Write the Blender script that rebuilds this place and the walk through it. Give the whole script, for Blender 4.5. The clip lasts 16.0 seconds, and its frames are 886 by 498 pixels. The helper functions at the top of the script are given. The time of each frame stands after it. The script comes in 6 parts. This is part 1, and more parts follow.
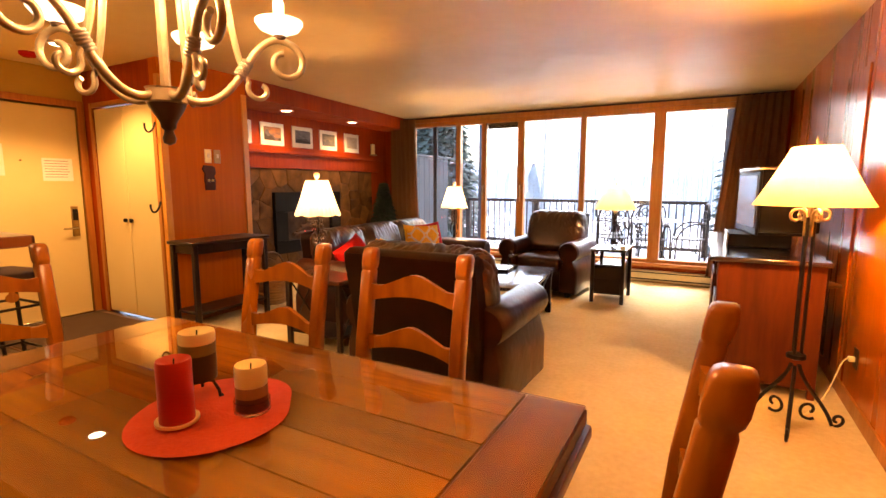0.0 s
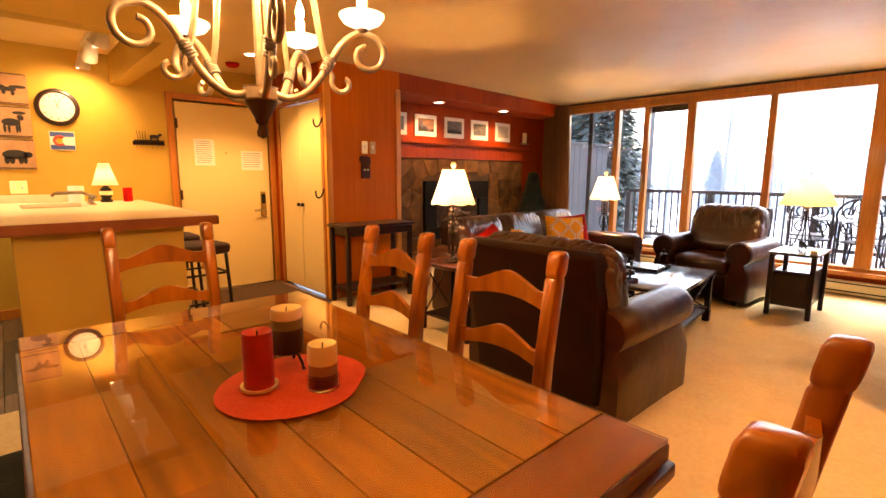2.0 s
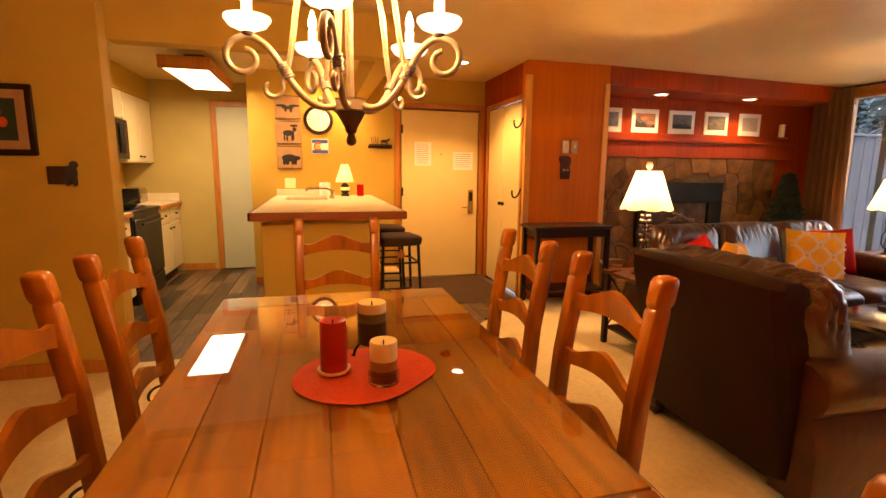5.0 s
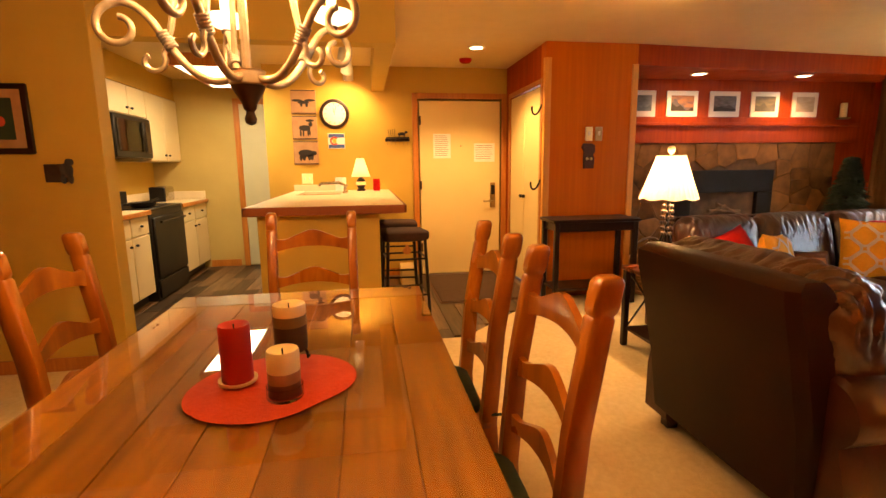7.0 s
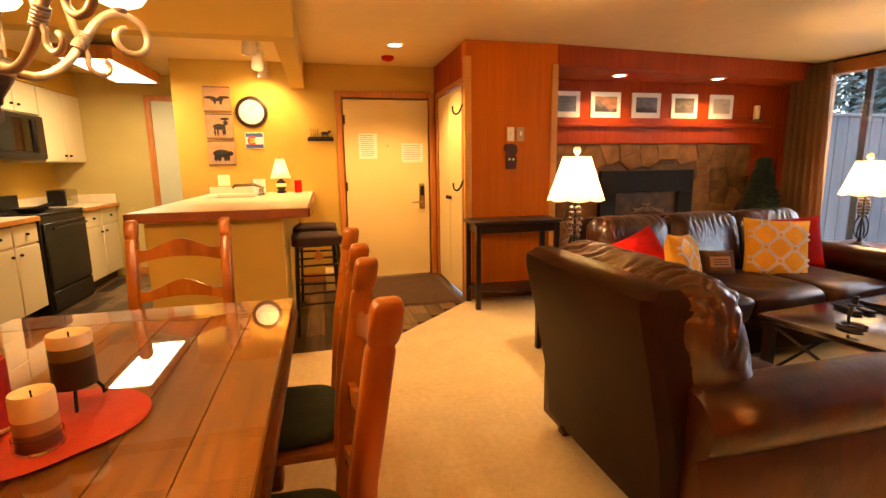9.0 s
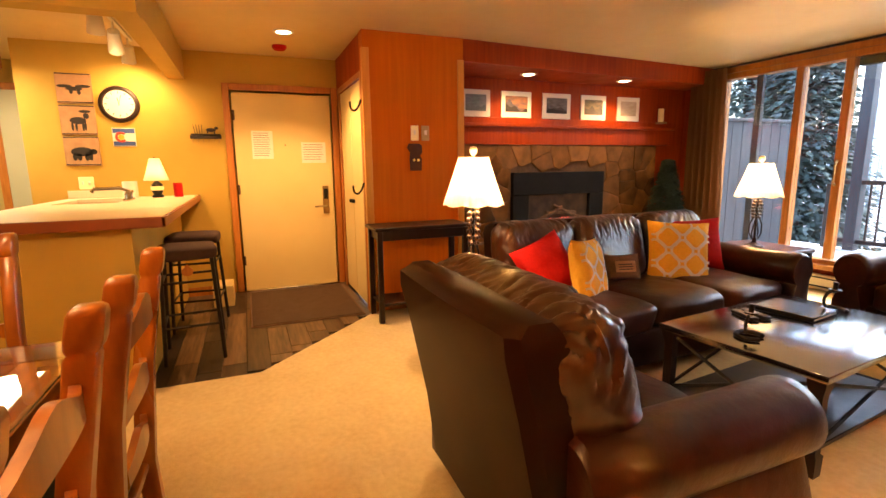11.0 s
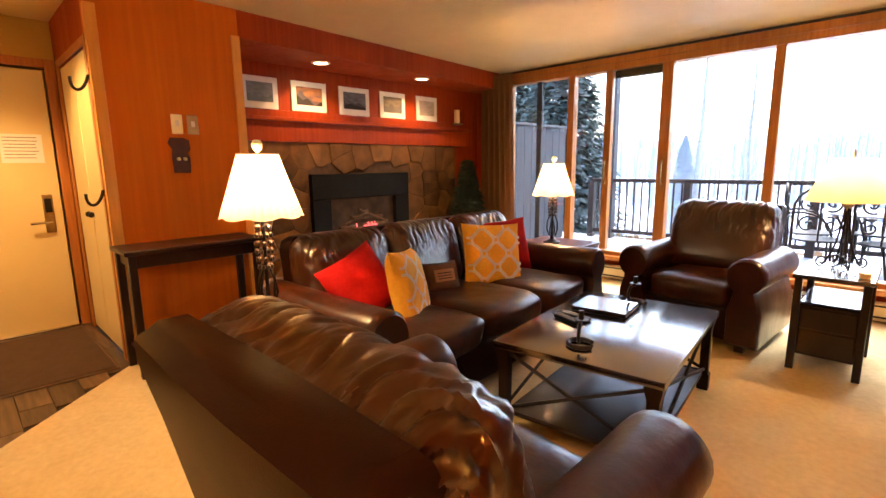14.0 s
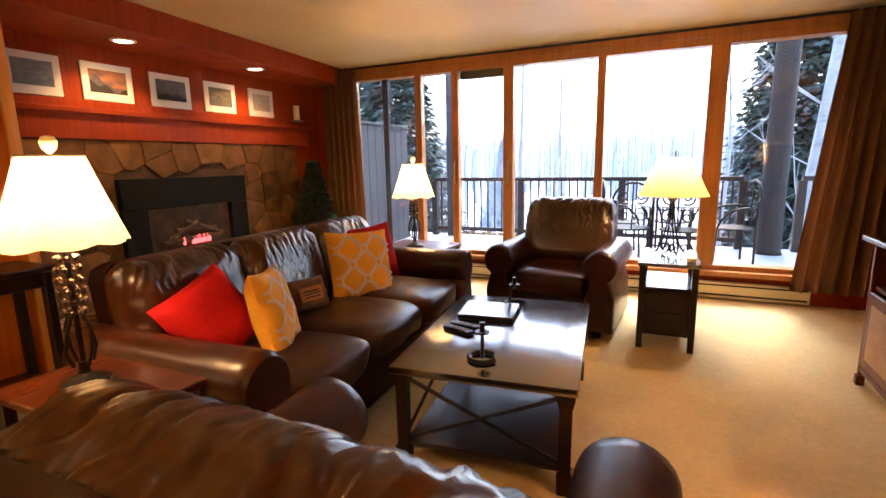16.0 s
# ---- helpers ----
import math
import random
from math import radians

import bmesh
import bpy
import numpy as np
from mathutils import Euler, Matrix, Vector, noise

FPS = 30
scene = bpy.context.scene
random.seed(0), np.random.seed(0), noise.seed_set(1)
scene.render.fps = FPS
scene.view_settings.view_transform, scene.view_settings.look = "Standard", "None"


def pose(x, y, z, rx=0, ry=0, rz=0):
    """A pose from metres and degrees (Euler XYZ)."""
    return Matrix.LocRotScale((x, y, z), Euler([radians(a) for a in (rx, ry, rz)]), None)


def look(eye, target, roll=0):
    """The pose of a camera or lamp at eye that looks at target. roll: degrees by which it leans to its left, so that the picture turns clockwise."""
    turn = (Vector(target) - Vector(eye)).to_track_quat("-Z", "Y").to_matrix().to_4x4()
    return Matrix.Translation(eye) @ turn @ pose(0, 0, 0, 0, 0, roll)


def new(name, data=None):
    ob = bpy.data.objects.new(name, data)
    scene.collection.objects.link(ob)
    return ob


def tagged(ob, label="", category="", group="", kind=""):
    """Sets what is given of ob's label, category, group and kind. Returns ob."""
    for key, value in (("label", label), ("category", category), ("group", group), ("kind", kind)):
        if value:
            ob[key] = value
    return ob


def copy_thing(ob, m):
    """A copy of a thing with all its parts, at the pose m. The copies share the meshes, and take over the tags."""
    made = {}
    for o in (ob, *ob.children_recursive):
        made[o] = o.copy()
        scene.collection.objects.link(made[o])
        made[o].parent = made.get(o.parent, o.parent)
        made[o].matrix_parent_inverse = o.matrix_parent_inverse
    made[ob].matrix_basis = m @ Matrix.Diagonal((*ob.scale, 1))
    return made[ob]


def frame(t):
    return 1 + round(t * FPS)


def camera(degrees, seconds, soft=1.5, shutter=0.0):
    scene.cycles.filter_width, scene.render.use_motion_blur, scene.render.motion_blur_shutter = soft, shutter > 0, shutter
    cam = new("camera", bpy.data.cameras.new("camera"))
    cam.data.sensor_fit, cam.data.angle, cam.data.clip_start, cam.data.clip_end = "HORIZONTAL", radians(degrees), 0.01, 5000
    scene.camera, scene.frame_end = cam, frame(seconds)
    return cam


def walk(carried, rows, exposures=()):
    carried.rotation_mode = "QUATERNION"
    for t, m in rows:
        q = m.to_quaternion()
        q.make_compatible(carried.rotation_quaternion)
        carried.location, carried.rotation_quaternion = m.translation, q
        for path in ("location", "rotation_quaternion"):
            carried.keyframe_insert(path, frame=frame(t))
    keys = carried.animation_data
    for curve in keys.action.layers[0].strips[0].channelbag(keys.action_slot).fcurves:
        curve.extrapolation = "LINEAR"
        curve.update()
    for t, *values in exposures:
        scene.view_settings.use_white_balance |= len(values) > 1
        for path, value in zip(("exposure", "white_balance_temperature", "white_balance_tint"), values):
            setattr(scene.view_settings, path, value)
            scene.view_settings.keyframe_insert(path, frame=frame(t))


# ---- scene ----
cam = camera(85.3, 16.0)
PATH = [
    (0, (0.256, 0.13, 1.301), (-0.693, 1.871, 1.038), 0.1),
    (0.5, (0.285, 0.157, 1.308), (-0.799, 1.815, 1.03), 0.2),
    (1, (0.323, 0.211, 1.3), (-0.896, 1.771, 1.014), 0.3),
    (1.5, (0.37, 0.26, 1.307), (-0.976, 1.709, 1.009), 0.2),
    (2, (0.397, 0.314, 1.305), (-1.064, 1.644, 0.996), 0.3),
    (2.5, (0.409, 0.361, 1.308), (-1.154, 1.567, 0.991), 0.5),
    (3, (0.419, 0.393, 1.311), (-1.226, 1.483, 0.986), 0.9),
    (3.5, (0.474, 0.46, 1.318), (-1.259, 1.403, 0.99), 0.9),
    (4, (0.516, 0.552, 1.323), (-1.294, 1.335, 0.993), 0.7),
    (4.5, (0.558, 0.629, 1.33), (-1.314, 1.255, 1.006), 0.7),
    (7, (0.422, 1.076, 1.288), (-1.525, 1.381, 0.949), -0.7),
    (7.5, (0.396, 1.134, 1.292), (-1.541, 1.491, 0.947), -0.6),
    (8, (0.377, 1.2, 1.282), (-1.55, 1.612, 0.941), -0.7),
    (8.5, (0.368, 1.3, 1.294), (-1.55, 1.753, 0.95), -0.8),
    (9, (0.358, 1.433, 1.295), (-1.555, 1.908, 0.952), -0.8),
    (11.5, (0.039, 1.839, 1.289), (-1.747, 2.671, 0.947), -0.6),
    (12, (-0.032, 1.893, 1.275), (-1.769, 2.823, 0.935), -0.6),
    (12.5, (-0.116, 1.939, 1.278), (-1.791, 2.978, 0.945), -0.6),
    (13, (-0.175, 1.985, 1.283), (-1.781, 3.13, 0.954), -0.7),
    (13.5, (-0.248, 2.02, 1.279), (-1.761, 3.286, 0.95), -0.9),
    (14, (-0.362, 2.046, 1.281), (-1.743, 3.451, 0.937), -0.7),
    (14.5, (-0.479, 2.07, 1.29), (-1.712, 3.602, 0.93), -0.5),
    (15, (-0.59, 2.099, 1.289), (-1.672, 3.742, 0.926), -0.4),
    (15.5, (-0.706, 2.123, 1.296), (-1.637, 3.856, 0.933), -0.7),
    (16, (-0.713, 2.139, 1.297), (-1.536, 3.927, 0.94), -1.1),
]
walk(cam, [(t, look(eye, target, roll)) for t, eye, target, roll in PATH], exposures=((0.0, 3.2, 7100, 17), (2.5, 3.17, 7100, 17), (4.5, 3.08, 7250, 17), (7.0, 3.17, 6900, 11), (8.5, 3.35, 6700, 10), (11.5, 3.22, 6500, 10), (12.5, 3.15, 6400, 10), (14.0, 3.1, 6350, 12), (15.0, 3.0, 6300, 13), (16.0, 2.8, 6300, 13)))

# ---- world, sun, exposure ----
world = bpy.data.worlds.new("sky")
scene.world = world
world.use_nodes = True
_n = world.node_tree.nodes
_sky = _n.new("ShaderNodeTexSky")
_sky.sky_type, _sky.sun_disc = "NISHITA", False
_sky.sun_elevation, _sky.sun_rotation = radians(50), radians(10)
_sky.dust_density, _sky.air_density = 1.5, 1.0
world.node_tree.links.new(_sky.outputs["Color"], _n["Background"].inputs["Color"])
_n["Background"].inputs["Strength"].default_value = 0.15
sun = new("sun", bpy.data.lights.new("sun", "SUN"))
sun.data.energy, sun.data.angle, sun.data.color = 0.8, radians(20), (1.0, 0.95, 0.9)
sun.matrix_world = look((0, 0, 10), (-0.13, -0.8, 9.05))

WARM = (1.0, 0.565, 0.235)
DIMMER = 1.25


def lamp(name, place, watts, radius=0.03, color=WARM, spot=0, target=None):
    data = bpy.data.lights.new(name, "SPOT" if spot else "POINT")
    data.energy, data.shadow_soft_size, data.color = watts * DIMMER, radius, color
    ob = new(name, data)
    if spot:
        data.spot_size, data.spot_blend = radians(spot), 0.6
        ob.matrix_world = look(place, target)
    else:
        ob.location = place
    return ob


# ---- materials ----
def mat(name, c1, c2=None, rough=0.5, scale=6.0, stretch=(1, 1, 1), bump=0.1, metal=0.0, coat=0.0, detail=6, vary=0.0,
        fine=0.0, rot=(0, 0, 0), coat_rough=0.08, ridged=False, spec=0.5, contrast=(0.35, 0.65), rvar=0.12):
    m = bpy.data.materials.new(name)
    m.use_nodes = True
    t = m.node_tree
    N, L = t.nodes, t.links
    b = N["Principled BSDF"]
    c2 = c2 or tuple(v * 0.75 for v in c1)
    co = N.new("ShaderNodeTexCoord")
    mp = N.new("ShaderNodeMapping")
    mp.inputs["Scale"].default_value = stretch
    mp.inputs["Rotation"].default_value = [radians(v) for v in rot]
    L.new(co.outputs["Object"], mp.inputs["Vector"])
    vec = mp.outputs["Vector"]
    oi = N.new("ShaderNodeObjectInfo")
    if vary:
        ad = N.new("ShaderNodeVectorMath")
        ad.operation = "MULTIPLY_ADD"
        cb = N.new("ShaderNodeCombineXYZ")
        for k in range(3):
            L.new(oi.outputs["Random"], cb.inputs[k])
        L.new(cb.outputs[0], ad.inputs[0])
        ad.inputs[1].default_value = (37, 53, 71)
        L.new(vec, ad.inputs[2])
        vec = ad.outputs[0]
    nz = N.new("ShaderNodeTexNoise")
    nz.inputs["Scale"].default_value, nz.inputs["Detail"].default_value = scale, detail
    if ridged:
        nz.noise_type = "RIDGED_MULTIFRACTAL"
        nz.inputs["Distortion"].default_value = 0.6
    L.new(vec, nz.inputs["Vector"])
    n2 = N.new("ShaderNodeTexNoise")
    n2.inputs["Scale"].default_value, n2.inputs["Detail"].default_value = scale * 0.17, 3
    L.new(vec, n2.inputs["Vector"])
    av = N.new("ShaderNodeMix")
    av.inputs[0].default_value = 0.4
    L.new(nz.outputs["Fac"], av.inputs[2])
    L.new(n2.outputs["Fac"], av.inputs[3])
    mr = N.new("ShaderNodeMapRange")
    mr.inputs["From Min"].default_value, mr.inputs["From Max"].default_value = contrast
    L.new(av.outputs[0], mr.inputs["Value"])
    mx = N.new("ShaderNodeMix")
    mx.data_type = "RGBA"
    mx.inputs[6].default_value, mx.inputs[7].default_value = (*c1, 1), (*c2, 1)
    L.new(mr.outputs[0], mx.inputs[0])
    col = mx.outputs[2]
    if vary:
        hs = N.new("ShaderNodeHueSaturation")
        vr = N.new("ShaderNodeMapRange")
        vr.inputs["To Min"].default_value, vr.inputs["To Max"].default_value = 1 - vary, 1 + vary
        L.new(oi.outputs["Random"], vr.inputs["Value"])
        L.new(vr.outputs[0], hs.inputs["Value"])
        L.new(col, hs.inputs["Color"])
        col = hs.outputs[0]
    L.new(col, b.inputs["Base Color"])
    rr = N.new("ShaderNodeMapRange")
    rr.inputs["To Min"].default_value, rr.inputs["To Max"].default_value = max(0.02, rough - rvar), min(1, rough + rvar)
    L.new(n2.outputs["Fac"], rr.inputs["Value"])
    L.new(rr.outputs[0], b.inputs["Roughness"])
    b.inputs["Metallic"].default_value = metal
    b.inputs["Specular IOR Level"].default_value = spec
    b.inputs["Coat Weight"].default_value = coat
    b.inputs["Coat Roughness"].default_value = coat_rough
    if bump or fine:
        bp = N.new("ShaderNodeBump")
        bp.inputs["Strength"].default_value, bp.inputs["Distance"].default_value = min(1.0, bump), 0.01
        L.new(nz.outputs["Fac"], bp.inputs["Height"])
        out = bp
        if fine:
            n3 = N.new("ShaderNodeTexNoise")
            n3.inputs["Scale"].default_value = 220
            L.new(co.outputs["Object"], n3.inputs["Vector"])
            b2 = N.new("ShaderNodeBump")
            b2.inputs["Strength"].default_value, b2.inputs["Distance"].default_value = fine, 0.004
            L.new(n3.outputs["Fac"], b2.inputs["Height"])
            L.new(bp.outputs[0], b2.inputs["Normal"])
            out = b2
        L.new(out.outputs[0], b.inputs["Normal"])
    return m


def glow(name, color, strength):
    m = bpy.data.materials.new(name)
    m.use_nodes = True
    b = m.node_tree.nodes["Principled BSDF"]
    b.inputs["Base Color"].default_value = (*color, 1)
    b.inputs["Emission Color"].default_value = (*color, 1)
    b.inputs["Emission Strength"].default_value = strength
    return m


def cloth_shade(name, color, through_part=0.55):
    m = bpy.data.materials.new(name)
    m.use_nodes = True
    t = m.node_tree
    N, L = t.nodes, t.links
    tr, df, mx = N.new("ShaderNodeBsdfTranslucent"), N.new("ShaderNodeBsdfDiffuse"), N.new("ShaderNodeMixShader")
    nz, cr = N.new("ShaderNodeTexNoise"), N.new("ShaderNodeMix")
    nz.inputs["Scale"].default_value = 90
    cr.data_type = "RGBA"
    cr.inputs[6].default_value, cr.inputs[7].default_value = (*color, 1), (*[v * 0.88 for v in color], 1)
    L.new(nz.outputs["Fac"], cr.inputs[0])
    L.new(cr.outputs[2], tr.inputs["Color"])
    L.new(cr.outputs[2], df.inputs["Color"])
    mx.inputs[0].default_value = through_part
    L.new(df.outputs[0], mx.inputs[1])
    L.new(tr.outputs[0], mx.inputs[2])
    L.new(mx.outputs[0], N["Material Output"].inputs["Surface"])
    return m


def glass_mat(name, color=(1, 1, 1), rough=0.0):
    m = bpy.data.materials.new(name)
    m.use_nodes = True
    b = m.node_tree.nodes["Principled BSDF"]
    b.inputs["Base Color"].default_value = (*color, 1)
    b.inputs["Transmission Weight"].default_value = 1.0
    b.inputs["Roughness"].default_value = rough
    b.inputs["IOR"].default_value = 1.45
    return m


M_RED = mat("red_stained_panelling", (0.35, 0.047, 0.0026), (0.24, 0.028, 0.0018), 0.5, 5, (6, 6, 0.35), 0.05, coat=0.02, spec=0.14)
M_PANEL = mat("oak_veneer_panelling", (0.58, 0.145, 0.005), (0.48, 0.110, 0.004), 0.45, 5, (7, 7, 0.25), 0.02, coat=0.04, spec=0.14)
M_CORNER = mat("pale_corner_trim", (0.74, 0.34, 0.05), (0.62, 0.26, 0.035), 0.4, 8, (7, 7, 0.6), 0.05, coat=0.15)
M_EDGE = mat("red_brown_edge_band", (0.30, 0.075, 0.012), (0.22, 0.05, 0.008), 0.4, 5, bump=0.03, coat=0.2)
M_PLATE = mat("tarnished_plate", (0.48, 0.36, 0.17), (0.40, 0.29, 0.13), 0.4, 12, bump=0.02)
M_TRIM = mat("honey_wood_trim", (0.50, 0.195, 0.032), (0.36, 0.118, 0.016), 0.4, 8, (7, 7, 0.6), 0.06, coat=0.2)
M_WINWOOD = mat("window_wood", (0.52, 0.215, 0.04), (0.38, 0.132, 0.02), 0.42, 8, (6, 6, 0.6), 0.06, coat=0.15)
M_YELLOW = mat("yellow_wall_paint", (0.53, 0.345, 0.062), (0.49, 0.315, 0.054), 0.7, 4, bump=0.1, fine=0.12, spec=0.3)
M_CEIL = mat("textured_ceiling_paint", (0.71, 0.535, 0.25), (0.67, 0.495, 0.22), 0.42, 9, bump=0.25, fine=0.35)
M_CARPET = mat("beige_carpet", (0.76, 0.625, 0.355), (0.66, 0.52, 0.275), 0.95, 30, bump=0.5, fine=0.9, spec=0.1)
M_DOOR = mat("cream_door_paint", (0.74, 0.575, 0.25), (0.71, 0.545, 0.23), 0.5, 3, bump=0.04)
M_CREAM = mat("cream_cabinet_paint", (0.66, 0.55, 0.33), (0.62, 0.51, 0.30), 0.45, 3, bump=0.03)
M_LAMIN = mat("white_laminate", (0.74, 0.62, 0.42), (0.68, 0.56, 0.37), 0.35, 12, bump=0.02)
M_PINE = mat("honey_pine_chair", (0.38, 0.118, 0.008), (0.165, 0.036, 0.003), 0.3, 6, (3, 3, 0.8), 0.06, coat=0.3, vary=0.08)
M_TABLE = mat("cherry_table_boards", (0.30, 0.108, 0.005), (0.118, 0.038, 0.002), 0.5, 6, (0.5, 6, 6), 0.02, spec=0.04, coat=0.0, vary=0.12)
M_TABLE2 = mat("cherry_breadboard_end", (0.16, 0.042, 0.003), (0.08, 0.018, 0.002), 0.4, 6, (6, 0.5, 6), 0.06, spec=0.2, vary=0.05)
M_LEATHER = mat("dark_brown_leather", (0.050, 0.0100, 0.0024), (0.018, 0.0036, 0.0010), 0.33, 9, bump=0.5, spec=0.3, coat=0.25, coat_rough=0.2, fine=0.12, rvar=0.1)
M_FOLD = mat("creased_brown_leather", (0.036, 0.0072, 0.0017), (0.016, 0.0033, 0.0009), 0.30, 3.2, (2.4, 0.8, 0.9), 0.35, coat=0.6, coat_rough=0.17, fine=0.08, rvar=0.08, ridged=True, detail=3)
M_SOOT = mat("sooty_black", (0.006, 0.005, 0.005), None, 0.75, 20, bump=0.2, spec=0.2)
M_EAST = mat("orange_red_panelling", (0.50, 0.125, 0.006), (0.40, 0.088, 0.004), 0.3, 5, (6, 6, 0.35), 0.02, coat=0.45, coat_rough=0.13, spec=0.3)
M_DARKWAX = mat("dark_olive_wax", (0.05, 0.035, 0.012), None, 0.45, 12, bump=0.06)
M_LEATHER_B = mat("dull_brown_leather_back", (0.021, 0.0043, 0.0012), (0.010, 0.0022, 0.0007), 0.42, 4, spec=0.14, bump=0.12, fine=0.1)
M_ESPRESSO = mat("espresso_wood", (0.022, 0.008, 0.004), (0.012, 0.0045, 0.0025), 0.34, 8, (4, 4, 0.8), 0.04, spec=0.35, coat=0.08)
M_CTOP = mat("espresso_tabletop", (0.024, 0.010, 0.007), (0.015, 0.006, 0.004), 0.2, 8, (5, 0.6, 4), 0.01, spec=1.0, coat=1.0, coat_rough=0.17, rvar=0.05)
M_CTOP.node_tree.nodes["Principled BSDF"].inputs["Coat IOR"].default_value = 2.7
M_IRON = mat("black_iron", (0.018, 0.014, 0.012), (0.03, 0.022, 0.016), 0.42, 25, bump=0.15, metal=0.5)
M_BRONZE = mat("brushed_bronze", (0.44, 0.345, 0.22), (0.26, 0.195, 0.115), 0.4, 20, bump=0.08, metal=0.55)
M_PEWTER = mat("grey_wire", (0.30, 0.25, 0.20), (0.20, 0.16, 0.12), 0.4, 30, bump=0.05, metal=0.6)
M_BRONZE_D = mat("dark_bronze", (0.10, 0.06, 0.035), (0.06, 0.035, 0.02), 0.38, 20, bump=0.08, metal=0.6)
M_CURTAIN = mat("brown_curtain", (0.30, 0.135, 0.045), (0.23, 0.10, 0.033), 0.85, 60, (1, 1, 0.1), 0.2)
M_TILEWOOD = mat("dark_wood_plank", (0.13, 0.076, 0.038), (0.032, 0.019, 0.010), 0.4, 7, (0.6, 7, 5), 0.1, vary=0.8)
M_SUB = mat("dark_joint", (0.03, 0.02, 0.014), (0.02, 0.014, 0.01), 0.9, 10)
M_MAT = mat("brown_doormat", (0.085, 0.045, 0.02), (0.06, 0.03, 0.013), 0.95, 80, bump=0.6, fine=0.8)
M_STONE = mat("brown_flagstone", (0.215, 0.098, 0.028), (0.058, 0.028, 0.011), 0.8, 6, spec=0.2, bump=0.7, vary=0.34, fine=0.2, detail=9)
M_MORTAR = mat("dark_mortar", (0.12, 0.060, 0.021), (0.07, 0.035, 0.013), 0.95, 20, bump=0.4)
M_BLACK = mat("black_enamel", (0.008, 0.007, 0.006), (0.012, 0.010, 0.009), 0.35, 10, spec=0.3, bump=0.02)
M_REDCLOTH = mat("red_cushion_cloth", (0.47, 0.010, 0.010), (0.37, 0.007, 0.007), 0.8, 50, bump=0.25, fine=0.3, spec=0.15)
M_PLACEMAT = mat("orange_red_placemat", (0.66, 0.075, 0.03), (0.58, 0.055, 0.022), 0.75, 120, bump=0.25, fine=0.4)
M_GOLDCLOTH = mat("mustard_cushion_cloth", (0.84, 0.47, 0.05), (0.74, 0.39, 0.038), 0.8, 50, bump=0.2, fine=0.3, spec=0.2)
M_WHITECLOTH = mat("white_cloth", (0.75, 0.70, 0.58), (0.68, 0.62, 0.50), 0.8, 60, bump=0.2)
M_BURLAP = mat("brown_burlap", (0.16, 0.09, 0.05), (0.11, 0.06, 0.03), 0.9, 80, bump=0.4)
M_GREENCLOTH = mat("dark_green_cushion", (0.018, 0.035, 0.018), (0.012, 0.022, 0.012), 0.85, 50, bump=0.3)
M_WAXRED = mat("red_wax", (0.50, 0.022, 0.018), (0.42, 0.015, 0.012), 0.4, 8, bump=0.06)
M_WAXCREAM = mat("cream_wax", (0.96, 0.88, 0.52), (0.92, 0.80, 0.44), 0.45, 12, bump=0.06)
M_WAXBROWN = mat("brown_wax", (0.20, 0.075, 0.03), (0.13, 0.045, 0.02), 0.45, 12, bump=0.06)
M_WAXGREEN = mat("olive_wax", (0.22, 0.19, 0.06), (0.15, 0.12, 0.035), 0.45, 12, bump=0.06)
M_CHROME = mat("brushed_chrome", (0.65, 0.62, 0.56), (0.5, 0.47, 0.42), 0.22, 30, bump=0.02, metal=1.0)
M_BRASS = mat("aged_brass", (0.42, 0.28, 0.11), (0.28, 0.18, 0.07), 0.35, 30, bump=0.03, metal=0.9)
M_PAPER = mat("white_paper", (0.82, 0.78, 0.68), (0.78, 0.74, 0.63), 0.8, 10, bump=0.02)
M_INK = mat("grey_print", (0.30, 0.24, 0.18), None, 0.8, 10, bump=0)
M_DARKPRINT = mat("black_print", (0.02, 0.014, 0.01), None, 0.7, 10, bump=0)
M_TAN = mat("tan_print_board", (0.42, 0.25, 0.12), (0.34, 0.18, 0.08), 0.7, 14, bump=0.1)
M_DECK = mat("snow_dusted_decking", (0.62, 0.66, 0.70), (0.46, 0.48, 0.50), 0.8, 5, (0.5, 6, 1), 0.2)
M_GREYWOOD = mat("grey_stained_siding", (0.075, 0.082, 0.092), (0.055, 0.06, 0.068), 0.75, 9, (4, 4, 0.5), 0.15)
M_RAIL = mat("dark_stained_railing", (0.040, 0.028, 0.022), (0.028, 0.02, 0.016), 0.6, 9, bump=0.12)
M_LOG = mat("weathered_log", (0.055, 0.048, 0.045), (0.035, 0.03, 0.028), 0.8, 8, (4, 4, 0.5), 0.4)
M_SNOW = mat("snowy_ground", (0.80, 0.82, 0.85), (0.66, 0.68, 0.70), 0.9, 1.2, bump=0.4)
M_BARK = mat("pale_aspen_bark", (0.50, 0.52, 0.53), (0.24, 0.24, 0.24), 0.8, 9, (1, 1, 3), 0.3, contrast=(0.5, 0.75))
M_SPRUCE = mat("frosted_spruce_needles", (0.075, 0.105, 0.085), (0.26, 0.31, 0.31), 0.85, 2.5, bump=0.2, contrast=(0.45, 0.75))
M_TRUNK = mat("spruce_bark", (0.07, 0.05, 0.04), None, 0.9, 9, bump=0.4)
M_FIR = mat("dark_green_needles", (0.018, 0.034, 0.014), (0.03, 0.05, 0.02), 0.8, 6, bump=0.2)
# distance haze painted as pale blue-grey colour in these four materials
M_FAR = mat("haze_tinted_trees", (0.34, 0.39, 0.45), (0.25, 0.30, 0.35), 0.95, 1.0, bump=0.1)
